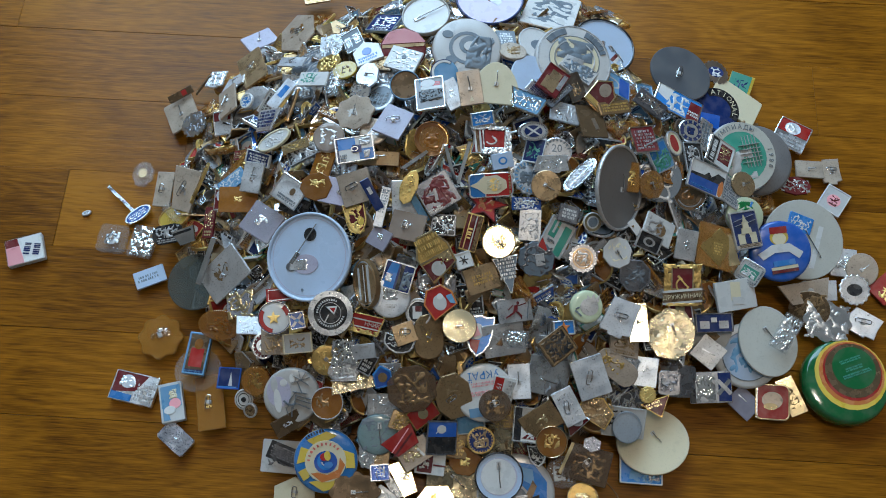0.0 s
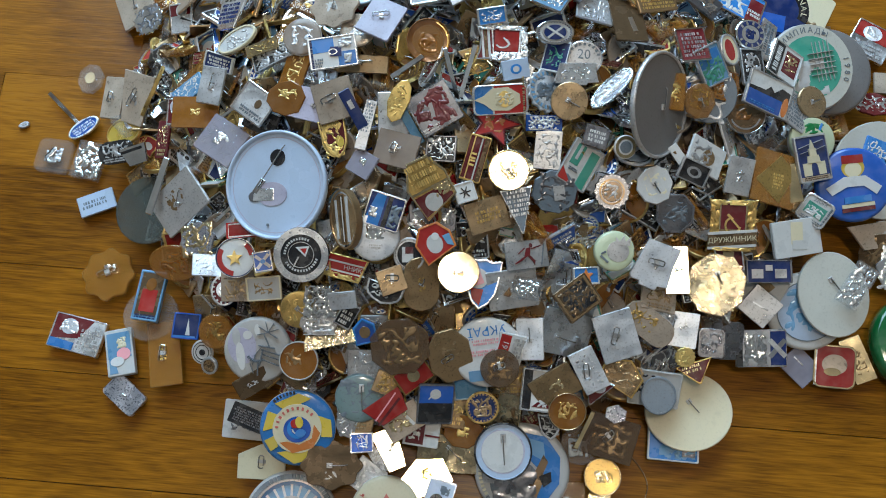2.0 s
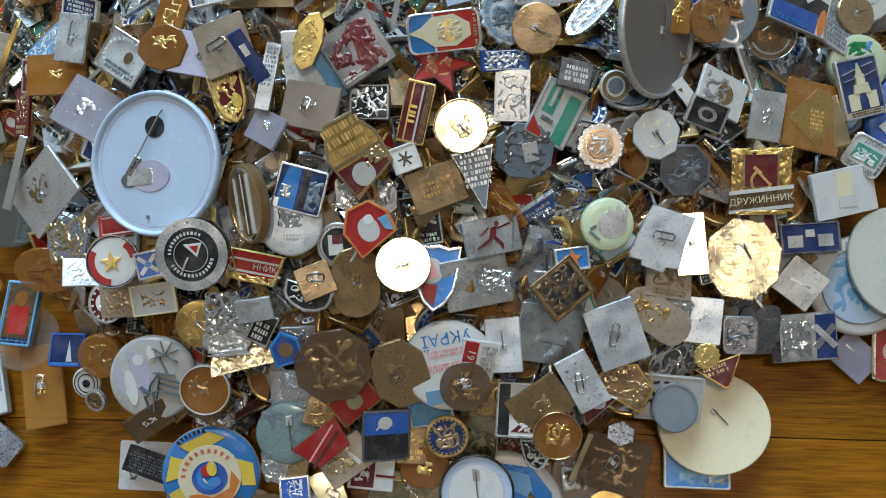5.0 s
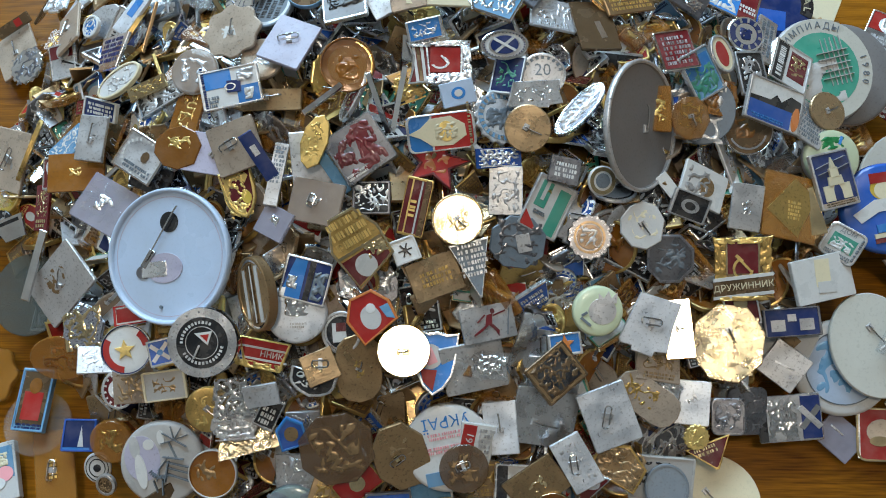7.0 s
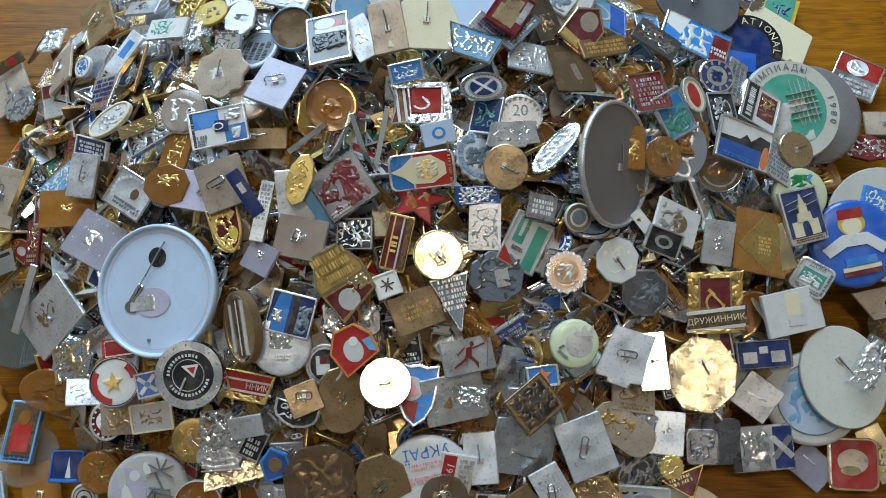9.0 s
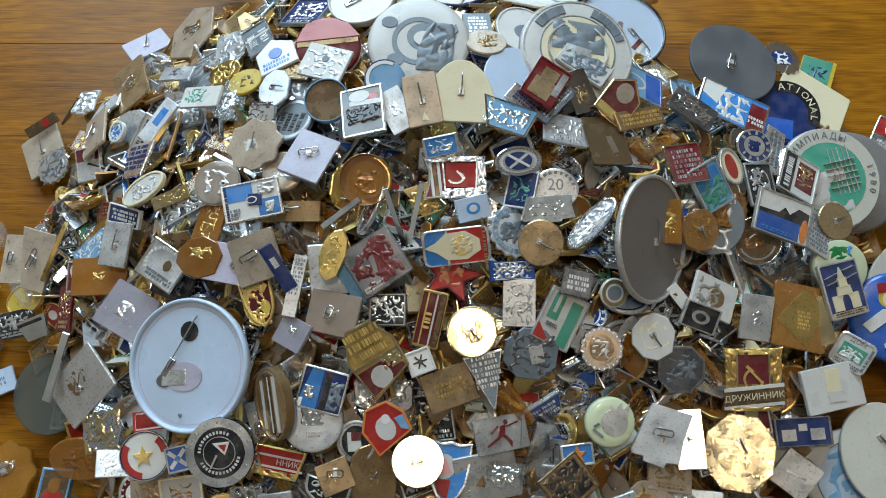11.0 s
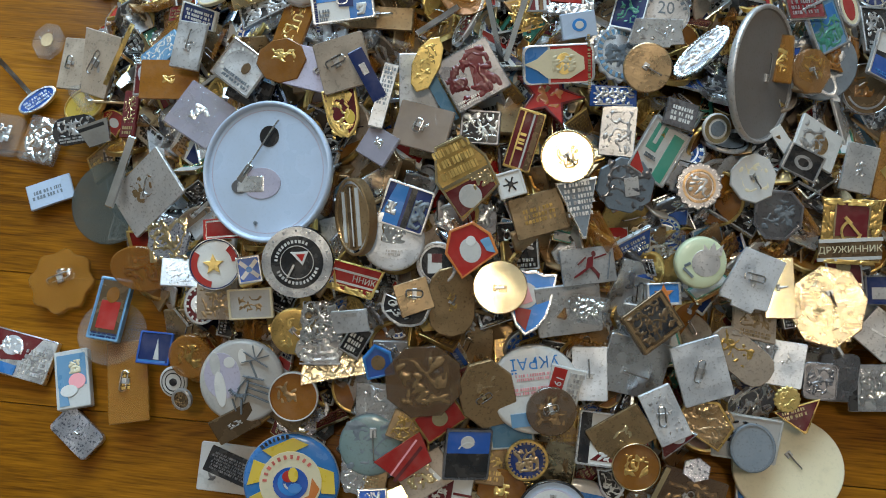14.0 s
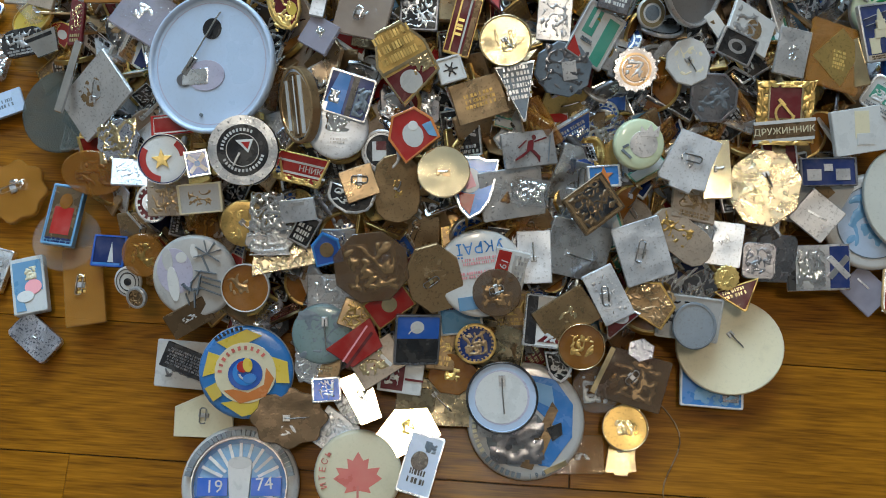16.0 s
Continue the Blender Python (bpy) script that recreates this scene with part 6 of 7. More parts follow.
badge("trap", 0.0224, 0.0124, (-0.025, 0.1049, 0.0352), (15.8, -14.0, 33.8), "red", [("r", "pink", 0, 0.2, 1.6, 0.12, 20), ("r", "darkred", 0, -0.3, 1.6, 0.2, 18)], "red enamel tapered badge with raised design")
badge("rect", 0.0207, 0.0148, (-0.0171, 0.0994, 0.0291), (12.4, -4.2, 32.2), "beige", [("r", "white", 0.3, -0.1, 0.15, 1, 15), ("l", "palegold", 10, -0.2, 0, 1, 1)], "pinkish beige anodised rectangular badge with raised design")
badge("rect", 0.0183, 0.0144, (-0.0077, 0.0944, 0.0232), (12.1, 1.1, -7.6), "white", [("r", "darkred", -0.35, 0, 1, 1.7, 0), ("l", "white", 7, -0.4, -0.1, 0.6, 0.9), ("b", "darkred", 0.62, 0, 0.35, 1.6, 1, 90)], "white and dark red badge with a figure and lettering")
badge("rect", 0.0188, 0.0211, (-0.001, 0.1083, 0.0322), (27.2, 13.4, 2.5), "black", [("r", "blue", 0, 0.5, 1.85, 0.9, 0), ("d", "white", -0.05, 0.5, 0.3, 0.28), ("o", "white", 0.45, 0.5, 60, 150)], "black enamel rectangular badge with raised design", rim="pewter")
badge("rect", 0.0119, 0.0235, (0.0091, 0.1083, 0.0252), (2.9, 11.0, -4.9), "bronze", [], "dark bronze rectangular badge with raised design")
button(0.0251, (-0.0399, 0.111, 0.0288), (16.4, 1.8, 0.8), "verdigris", [("pin", -88, 0.8, 0.1, 0.3), ("l", "slate", 16, 0, 0, 1.4, 1.4)], "worn blue-green grey tin button, pin upward", "slate")
badge("rect", 0.0216, 0.0164, (-0.0357, 0.1266, 0.0336), (18.6, -7.2, -2.2), "dull", [], "dull grey metal rectangular badge with raised design")
badge("disc", 0.0171, 0.0167, (0.023, 0.1069, 0.0301), (15.4, -4.6, 9.4), "navy", [("ab", "tan", 26, 0.84, 0, 360, 0.16), ("l", "tan", 14, 0, 0, 1, 1)], "navy enamel round badge with raised design", rim="brass")
badge("rect", 0.0246, 0.0223, (0.031, 0.1076, 0.0204), (22.8, -2.5, -9.5), "foil", [("r", "palegold", 0.2, 0.1, 0.5, 0.12, -40), ("r", "palegold", 0.1, -0.2, 0.12, 0.7, -40)], "pale gold foil badge, face down and creased", rim="palegold")
badge("rect", 0.0178, 0.0144, (0.0168, 0.1182, 0.0296), (24.5, -4.9, 4.4), "paleblue", [("b", "darkred", -0.2, 0.6, 1, 0.3, 1, 0)], "pale blue enamel rectangular badge with raised design", rim="white")
badge("oct", 0.0197, 0.0169, (0.0134, 0.0954, 0.0223), (16.1, 0.6, -7.9), "amber", [("l", "gold", 5, 0, 0, 0.6, 0.6)], "amber lacquered octagonal badge with raised design")
badge("rect", 0.0229, 0.0199, (0.011, 0.0847, 0.0121), (12.9, -1.4, -2.1), "foil", [("pin", -45, 0.9, -0.4, 0.3), ("l", "palegold", 6, 0.3, -0.2, 0.7, 0.7)], "pale gold rectangular badge face down, pin showing")
badge("rect", 0.0167, 0.0145, (-0.0021, 0.0839, 0.0126), (18.9, 4.8, -2.4), "foil", [], "pale gold foil badge lying face down")
button(0.0295, (0.0338, 0.086, 0.0244), (13.0, -0.6, 0.2), "bluewhite", [("d", "lilac", 0, 0, 0.76, 0.76), ("d", "white", -0.02, 0, 0.72, 0.72), ("pin", -88, 0.75, 0, 0.35)], "white tin button face down with black edge", "black", hollow=True)
button(0.0492, (0.0444, 0.0775, 0.0089), (10.6, -2.6, -0.1), "greyprint", [("d", "slate", -0.15, -0.25, 0.52, 0.5), ("p", "sky", [(-0.1, 0.82), (0.5, 0.72), (0.8, 0.3), (0.78, -0.25), (0.4, -0.75), (0.2, -0.72), (0.5, -0.1), (0.1, 0.3)]), ("p", "paleblue", [(0.1, 0.7), (0.45, 0.6), (0.5, 0.2), (0.2, 0.35)]), ("p", "brown", [(-0.1, -0.75), (0.1, -0.8), (0.55, 0.2), (0.45, 0.35)]), ("p", "bronze", [(0.15, -0.5), (0.3, -0.55), (0.45, -0.2), (0.3, -0.15)]), ("p", "black", [(0.35, -0.1), (0.6, 0.0), (0.62, -0.2), (0.45, -0.32)]), ("l", "pewter", 12, -0.15, -0.3, 0.8, 0.7), ("l", "dull", 8, -0.6, 0.2, 0.4, 0.8), ("ab", "slate", 8, 0.9, 265, 215, 0.09), ("a", "slate", "1961", 0.9, -75, 0.13, 7), ("ab", "cream", 9, 0.88, 215, 165, 0.07), ("r", "palegold", 0.5, -0.75, 0.4, 0.08, 25)], "large grey tin button with a blue painted picture", "greyprint")
badge("shield", 0.0113, 0.0138, (0.0582, 0.0994, 0.0191), (17.7, -8.1, 3.9), "black", [("l", "white", 10, 0, 0.1, 1.4, 1.4)], "black enamel shield-shaped badge with raised design", rim="silver")
button(0.0194, (0.0662, 0.1066, 0.0282), (18.6, -2.1, -0.5), "amber", [("l", "brass", 10, 0, 0, 0.9, 0.9)], "round brass badge face down, polished edge", "palegold", hollow=True, height=0.004)
badge("trap", 0.0143, 0.0171, (0.0358, 0.1342, 0.0450), (25.4, 11.9, -9.5), "white", [("r", "red", -0.45, 0, 0.75, 1.8, 0), ("t", "white", "1917", -0.45, 0.05, 0.5, -98), ("b", "dull", 0.5, 0.1, 0.8, 1.5, 4, 0)], "white and red paper-faced badge with 1917")
button(0.0358, (0.0248, 0.1342, 0.0403), (-18.5, 0.2, -171.4), "white", [("t", "sky", "УКРАЇ", -0.05, -0.62, 0.36, 0), ("b", "pink", 0, -0.3, 0.8, 0.18, 1, 0), ("b", "pink", 0.1, 0, 1, 0.18, 1, 0), ("p", "sky", [(0.45, -0.2), (0.75, -0.2), (0.6, 0.0)]), ("r", "paleblue", 0.05, 0.62, 1.1, 0.3, 0)], "white tin button with sky-blue lettering, upside down", "dull")
badge("rect", 0.0138, 0.0215, (0.0466, 0.1403, 0.0427), (14.2, -11.2, -0.5), "palesteel", [("pin", 88, 0.8)], "bluish grey aluminium rectangular badge face down, pin showing")
badge("rect", 0.0273, 0.0232, (0.0644, 0.1442, 0.0399), (21.7, 18.2, -7.6), "silver", [("pin", -8, 0.7, -0.2, -0.2)], "bright silver aluminium rectangular badge face down, pin showing")
badge("rect", 0.0201, 0.0251, (0.0904, 0.143, 0.0423), (20.9, -4.5, 17.6), "palesteel", [("loop", 60, 0.45)], "bluish grey aluminium rectangular badge face down, pin showing")
badge("rect", 0.0131, 0.0226, (0.0763, 0.1256, 0.0392), (17.5, -11.0, 25.1), "palesteel", [("loop", 70, 0.6), ("l", "silver", 10, 0, 0, 1.4, 1.6)], "bluish grey aluminium rectangular badge face down, pin showing")
badge("rect", 0.0164, 0.0183, (0.1251, 0.1485, 0.0341), (13.9, -3.7, -8.9), "palesteel", [("pin", 80, 0.6, -0.6, 0), ("l", "silver", 6, 0, 0.2, 0.6, 0.6)], "bluish grey aluminium rectangular badge face down, pin showing")
badge("rect", 0.0193, 0.0117, (0.1132, 0.1555, 0.0367), (11.9, 16.7, -37.2), "palesteel", [], "bluish grey aluminium rectangular badge with raised design")
badge("rect", 0.0205, 0.0175, (0.0692, 0.1595, 0.0532), (16.0, 4.0, 38.0), "brown", [("r", "bronze", 0, 0.86, 1.9, 0.12, 0), ("r", "bronze", 0, -0.86, 1.9, 0.12, 0), ("r", "bronze", 0.86, 0, 0.12, 1.7, 0), ("r", "bronze", -0.86, 0, 0.12, 1.7, 0), ("r", "black", 0, 0, 1.5, 1.5, 0), ("l", "brown", 24, 0, 0, 1.5, 1.5)], "dark brown carved-look badge with black pattern", rim="brown")
badge("rect", 0.0253, 0.0201, (0.0368, 0.1632, 0.0556), (28.0, 1.3, 9.6), "dull", [("pin", 85, 0.4), ("l", "silver", 8, -0.2, 0, 1.2, 1.2)], "dull grey metal rectangular badge face down, pin showing")
badge("rect", 0.0222, 0.0141, (0.0431, 0.1782, 0.0649), (12.6, 14.8, 12.7), "dull", [("d", "darkred", 0.22, 0.62, 0.13, 0.15), ("p", "darkred", [(-0.02, 0.45), (0.2, 0.5), (0.12, -0.1), (-0.14, -0.1)]), ("r", "darkred", 0.45, 0.45, 0.5, 0.09, 12), ("r", "darkred", -0.25, 0.3, 0.4, 0.09, 35), ("p", "darkred", [(0.0, -0.1), (0.14, -0.1), (0.34, -0.5), (0.28, -0.82), (0.2, -0.5)]), ("p", "darkred", [(-0.14, -0.1), (0.0, -0.1), (-0.3, -0.4), (-0.62, -0.6), (-0.62, -0.5)]), ("r", "slate", 0.72, -0.1, 0.03, 1.5, -14)], "grey metal badge with a red running figure")
badge("disc", 0.0208, 0.0207, (0.0098, 0.1684, 0.0658), (6.6, 3.3, -2.2), "gilt", [("r", "tan", 0.1, -0.05, 0.3, 0.26, 0), ("pin", 0, 0.3, -0.15, -0.05, "tan")], "polished gilt round badge face down, pin showing")
badge("shield", 0.0166, 0.0255, (0.0218, 0.1646, 0.0576), (12.5, 1.7, -8.5), "sky", [("p", "red", [(-0.7, -0.2), (0.1, -0.2), (0, -0.85), (-0.5, -0.6)]), ("d", "white", -0.3, 0.2, 0.6, 0.6), ("r", "pink", -0.3, 0.2, 0.5, 0.5, 30)], "sky-blue enamel shield-shaped badge with raised design", rim="silver")
badge("pill", 0.0183, 0.0272, (-0.0087, 0.1638, 0.0593), (22.2, 12.6, 5.3), "bronze", [("pin", 60, 0.3), ("l", "brass", 5, 0, 0, 0.4, 0.5)], "dark bronze pill-shaped badge face down, pin showing")
badge("rect", 0.0133, 0.0126, (-0.0229, 0.1636, 0.0661), (15.9, 1.7, 20.5), "tan", [("loop", -20, 0.5), ("l", "palegold", 4, 0, 0, 0.8, 0.6)], "tan anodised rectangular badge face down, pin showing")
badge("shield", 0.0191, 0.0104, (-0.0269, 0.1583, 0.0602), (15.7, -0.1, -17.4), "black", [("l", "white", 8, -0.3, 0.2, 1, 1)], "black enamel shield-shaped badge with raised design", rim="silver")
badge("rect", 0.0187, 0.0173, (-0.0272, 0.1966, 0.0743), (16.4, 7.0, -15.4), "navy", [("p", "sky", [(-0.96, -0.95), (-0.1, -0.95), (-0.1, 0.95), (-0.6, 0.95)]), ("r", "black", 0.15, 0, 0.25, 1.9, 0), ("b", "silver", 0.15, 0, 0.18, 1.7, 1, 90), ("l", "silver", 6, -0.55, -0.2, 0.4, 0.5), ("l", "slate", 6, 0.6, 0, 0.5, 1.4)], "navy enamel rectangular badge with raised design", rim="silver")
badge("penthigh", 0.0216, 0.0298, (-0.005, 0.2062, 0.084), (26.1, -9.0, 25.7), "brass", [("p", "darkred", [(-0.78, -0.9), (0.85, -0.55), (0.85, -0.1), (-0.85, -0.15)]), ("d", "white", -0.1, -0.5, 0.4, 0.42), ("l", "palegold", 8, 0.5, -0.2, 0.7, 0.4), ("b", "gold", 0, 0.5, 1.5, 0.85, 2, 0), ("r", "palegold", 0, -0.02, 1.8, 0.08, 2)], "gold badge with raised lettering over red enamel", rim="palegold")
badge("penthigh", 0.0190, 0.0189, (-0.002, 0.181, 0.0737), (16.8, -10.0, 21.3), "red", [("d", "white", 0, -0.05, 0.42, 0.5), ("d", "white", 0.15, 0.3, 0.2, 0.2), ("p", "paleblue", [(0.5, 0.2), (0.9, 0.2), (0.9, -0.5), (0.6, -0.3)])], "red enamel badge with a white medallion", rim="orange")
badge("rect", 0.0205, 0.0160, (0.0234, 0.1961, 0.0727), (21.8, -1.5, 17.9), "tan", [("b", "brass", 0, 0, 1.2, 0.8, 2, 0)], "tan anodised rectangular badge with raised design")
button(0.0243, (-0.0317, 0.185, 0.0696), (19.8, 8.0, -0.1), "palesteel", [("l", "chrome", 9, 0, 0.2, 0.7, 0.6), ("b", "dull", 0, -0.4, 0.5, 0.2, 1, 0)], "pale grey round badge, face down", "palesteel", height=0.002)
badge("oval", 0.0176, 0.0293, (-0.0441, 0.1913, 0.0778), (25.4, -34.4, -9.3), "bronze", [("o", "chrome", 0.86, 0.97, 0, 360), ("r", "white", -0.45, 0, 0.16, 1.3, 0), ("r", "white", 0.35, 0, 0.2, 1.5, 0), ("r", "brown", -0.05, 0, 0.3, 1.6, 0), ("r", "white", 0.02, 0, 0.06, 1.5, 0)], "dark bronze oval badge with raised design", rim="bronze", thick=0.004)
button(0.0542, (-0.0792, 0.2082, 0.0765), (15.5, -15.0, -3.0), "bluewhite", [("o", "lilac", 0.86, 0.875, 0, 360), ("d", "black", 0.03, 0.5, 0.15, 0.15), ("d", "lilac", -0.08, -0.16, 0.3, 0.22), ("d", "pewter", -0.42, -0.2, 0.13, 0.1), ("r", "dull", -0.25, -0.17, 0.4, 0.09, 8), ("l", "silver", 6, -0.3, -0.17, 0.45, 0.2), ("pin", 53, 0.75, -0.27, 0.08, "steel"), ("d", "slate", -0.16, -0.72, 0.025, 0.025)], "large blue-white tin button lying face down", "bluewhite", hollow=True, height=0.006)
button(0.0202, (-0.1024, 0.1762, 0.0575), (15.8, 1.7, 5.9), "white", [("o", "navy", 0.93, 0.97, 0, 360), ("o", "red", 0.68, 0.92, 145, 258), ("o", "red", 0.68, 0.92, 5, 48), ("s", "gold", -0.05, -0.02, 0.42), ("o", "silver", 0.97, 1.0, 0, 360)], "white and red enamel badge with gold star", "silver", height=0.003)
badge("rect", 0.0094, 0.0107, (-0.0888, 0.1741, 0.0585), (14.5, 6.1, 13.2), "blue", [("r", "white", 0, 0, 2.0, 0.3, 45), ("r", "white", 0, 0, 2.0, 0.3, -45), ("d", "sky", 0, 0, 0.25, 0.25)], "blue enamel badge with a white diagonal cross", rim="chrome")
badge("rect", 0.0167, 0.0081, (-0.0996, 0.1899, 0.0604), (8.7, -3.1, 4.8), "silver", [("r", "red", 0, 0, 1.7, 1.4, 0)], "silver aluminium rectangular badge with raised design", rim="red")
button(0.0273, (-0.0664, 0.1747, 0.0714), (18.0, -0.8, 9.4), "black", [("o", "silver", 0.72, 0.97, 0, 360), ("ab", "chrome", 15, 0.86, 0, 360, 0.06), ("d", "black", 0, 0, 0.72, 0.72), ("ab", "greyprint", 12, 0.57, 172, 50, 0.085), ("ab", "greyprint", 14, 0.57, -165, -20, 0.085), ("o", "dull", 0.44, 0.46, 0, 360), ("p", "white", [(-0.15, 0.3), (0.35, 0.26), (0.15, -0.1)]), ("p", "red", [(0, 0.22), (0.25, 0.2), (0.15, 0)]), ("r", "dull", -0.2, -0.22, 0.05, 0.4, -35)], "black round badge in a chrome-edged case", "chrome", height=0.008)
badge("trap", 0.0215, 0.0119, (-0.0462, 0.1705, 0.0624), (18.5, 0.8, -13.2), "red", [("r", "white", 0, 0.4, 1.9, 0.14, 0), ("r", "white", 0, -0.35, 1.9, 0.14, 0), ("t", "white", "ННИК", 0.35, 0.03, 0.55, 0), ("l", "gold", 8, -0.1, -0.75, 1.6, 0.4)], "red enamel tapered badge with raised design", rim="gold")
badge("drop", 0.0187, 0.0191, (-0.1269, 0.1893, 0.044), (11.8, -6.2, 6.1), "glitter", [("l", "palegold", 20, 0, 0, 1.6, 1.6)], "crackled glittery silver irregular rounded badge with raised design")
badge("rect", 0.0151, 0.0119, (-0.1213, 0.1757, 0.0426), (-3.2, 14.0, 2.5), "palesteel", [], "bluish grey aluminium rectangular badge with raised design")
badge("disc", 0.0277, 0.0202, (-0.143, 0.1812, 0.0271), (32.4, 1.0, -2.5), "clearamber", [("l", "amber", 6, 0, 0, 1, 1)], "amber lacquered round badge with raised design")
badge("disc", 0.0141, 0.0167, (-0.1118, 0.1637, 0.0393), (14.0, 6.9, -1.1), "darkred", [("d", "palesteel", 0, 0, 0.6, 0.6), ("l", "silver", 8, 0, 0, 0.78, 0.78), ("ab", "white", 16, 0.8, 0, 360, 0.16)], "dark red enamel round badge with raised design", rim="silver")
badge("rect", 0.0173, 0.0165, (-0.1033, 0.1645, 0.0462), (17.1, -4.8, -0.2), "beige", [], "pinkish beige anodised rectangular badge with raised design")
badge("rect", 0.0180, 0.0122, (-0.0887, 0.1623, 0.0504), (21.7, -2.6, 4.5), "greyprint", [("l", "bronze", 6, 0, 0, 1, 1)], "grey printed rectangular badge with raised design", rim="cream")
button(0.0189, (-0.0704, 0.1519, 0.0501), (22.7, 5.0, 2.2), "brass", [("pin", -45, 0.6), ("l", "gold", 8, 0, 0, 1.2, 1.2)], "round yellow brass badge, face down", "gold", height=0.002)
badge("drop", 0.0164, 0.0167, (-0.0596, 0.1557, 0.0537), (16.5, -1.6, -0.2), "clear", [("l", "chrome", 22, 0, 0, 1.6, 1.6)], "clear plastic irregular rounded badge with raised design", thick=0.004)
badge("rect", 0.0141, 0.0091, (-0.0476, 0.1551, 0.0579), (29.1, -5.7, 5.7), "palesteel", [("r", "dull", 0, 0.6, 0.9, 0.3, 0)], "bluish grey aluminium rectangular badge with raised design")
badge("half", 0.0272, 0.0145, (-0.0557, 0.1413, 0.0436), (5.9, 4.7, 12.8), "foil", [("l", "foil", 18, 0, -0.2, 1.5, 1.3)], "polished pale gold half-round badge with raised design")
badge("drop", 0.0202, 0.0137, (-0.06, 0.1454, 0.0485), (19.1, 5.1, 2.0), "dull", [], "dull grey metal irregular rounded badge with raised design")
badge("rect", 0.0090, 0.0135, (-0.0456, 0.1492, 0.0518), (24.8, 12.9, -26.5), "black", [("b", "white", 0, -0.2, 1.4, 1.2, 2, 0)], "black enamel rectangular badge with raised design", rim="silver")
badge("pent", 0.0111, 0.0135, (-0.0365, 0.1409, 0.0541), (32.2, 2.2, 14.9), "blue", [("d", "bronze", 0, -0.1, 0.5, 0.55)], "blue enamel pentagonal badge with raised design", rim="sky")
badge("rect", 0.0136, 0.0117, (-0.0321, 0.1441, 0.0494), (30.3, 1.6, 1.0), "dull", [], "dull grey metal rectangular badge with raised design")
badge("oct", 0.0297, 0.0281, (-0.0186, 0.1342, 0.0501), (22.2, -1.7, 5.9), "cola", [("l", "bronze", 10, 0, 0, 1.2, 1.2)], "dark brown translucent plastic octagonal badge with raised design", thick=0.003)
badge("oct", 0.0221, 0.0301, (0.0061, 0.1305, 0.0466), (39.1, -0.3, 16.0), "bronze", [("loop", 20, 0.3, -0.1, -0.1, "palegold"), ("l", "tan", 5, 0, 0.2, 0.8, 0.6)], "dark bronze octagonal badge face down, pin showing")
badge("rect", 0.0187, 0.0129, (-0.0123, 0.1213, 0.0395), (28.3, -3.9, 35.5), "red", [("d", "palegold", 0, 0, 0.5, 0.5)], "red enamel rectangular badge with raised design", rim="brass")
badge("rect", 0.0152, 0.0115, (-0.0248, 0.117, 0.0347), (10.1, 10.3, -18.1), "tan", [], "tan anodised rectangular badge with raised design")
button(0.0199, (-0.0703, 0.1283, 0.0383), (19.5, -1.9, 5.9), "amber", [("l", "bronze", 5, -0.3, 0.2, 0.8, 0.8)], "round amber badge with bright white edge", "white", hollow=True, height=0.005)
badge("pill", 0.0293, 0.0152, (0.107, 0.15, 0.039), (14.3, 14.4, -35.5), "beige", [("l", "brass", 14, -0.3, 0.1, 1, 1)], "pinkish beige anodised pill-shaped badge with raised design")
badge("pent", 0.0211, 0.0167, (0.0948, 0.1256, 0.0307), (17.4, 2.1, -32.7), "bronze", [("l", "tan", 24, 0, 0, 1.6, 1.6)], "dark bronze pentagonal badge with raised design", rim="brass")
badge("rect", 0.0235, 0.0168, (0.0599, 0.1182, 0.0337), (23.4, -15.5, 30.1), "bronze", [("l", "palegold", 5, 0, 0, 0.6, 0.6)], "dark bronze rectangular badge with raised design")
badge("disc", 0.0215, 0.0164, (0.0389, 0.1218, 0.0302), (17.7, 9.6, 3.3), "bronze", [], "dark bronze round badge with raised design", rim="clear")
badge("tri", 0.0160, 0.0153, (0.0809, 0.1165, 0.0283), (26.6, -7.4, -25.5), "darkred", [("d", "palesteel", 0, 0.4, 0.6, 0.4), ("l", "silver", 8, 0, 0.4, 0.78, 0.52)], "dark red enamel pennant-shaped badge with raised design", rim="silver")
badge("rect", 0.0202, 0.0215, (0.0523, 0.116, 0.0299), (5.3, 12.0, -4.4), "white", [("r", "black", -0.72, 0, 0.5, 1.9, 0), ("b", "white", -0.72, 0, 0.35, 1.7, 1, 90), ("p", "darkred", [(-0.4, -0.8), (0.9, -0.8), (0.9, 0.3)]), ("l", "white", 9, 0.25, -0.3, 0.8, 0.9)], "white rectangular badge with raised design", rim="silver")
badge("rect", 0.0265, 0.0188, (0.1122, 0.1197, 0.0226), (24.0, 2.2, -6.5), "greyprint", [("l", "black", 12, -0.3, 0.2, 1, 1), ("o", "black", 0.4, 0.46, 20, 300)], "grey printed rectangular badge with raised design", rim="white")
badge("disc", 0.0460, 0.0415, (0.1316, 0.1092, 0.011), (0.0, -0.0, 4.4), "cream", [("pin", -58, 0.3, 0.05, 0.2)], "cream plastic disc badge lying face down", thick=0.0022)
badge("disc", 0.0179, 0.0195, (0.1131, 0.1152, 0.0272), (9.3, -3.9, -0.3), "slate", [], "small round grey metal badge, face down", rim="slate")
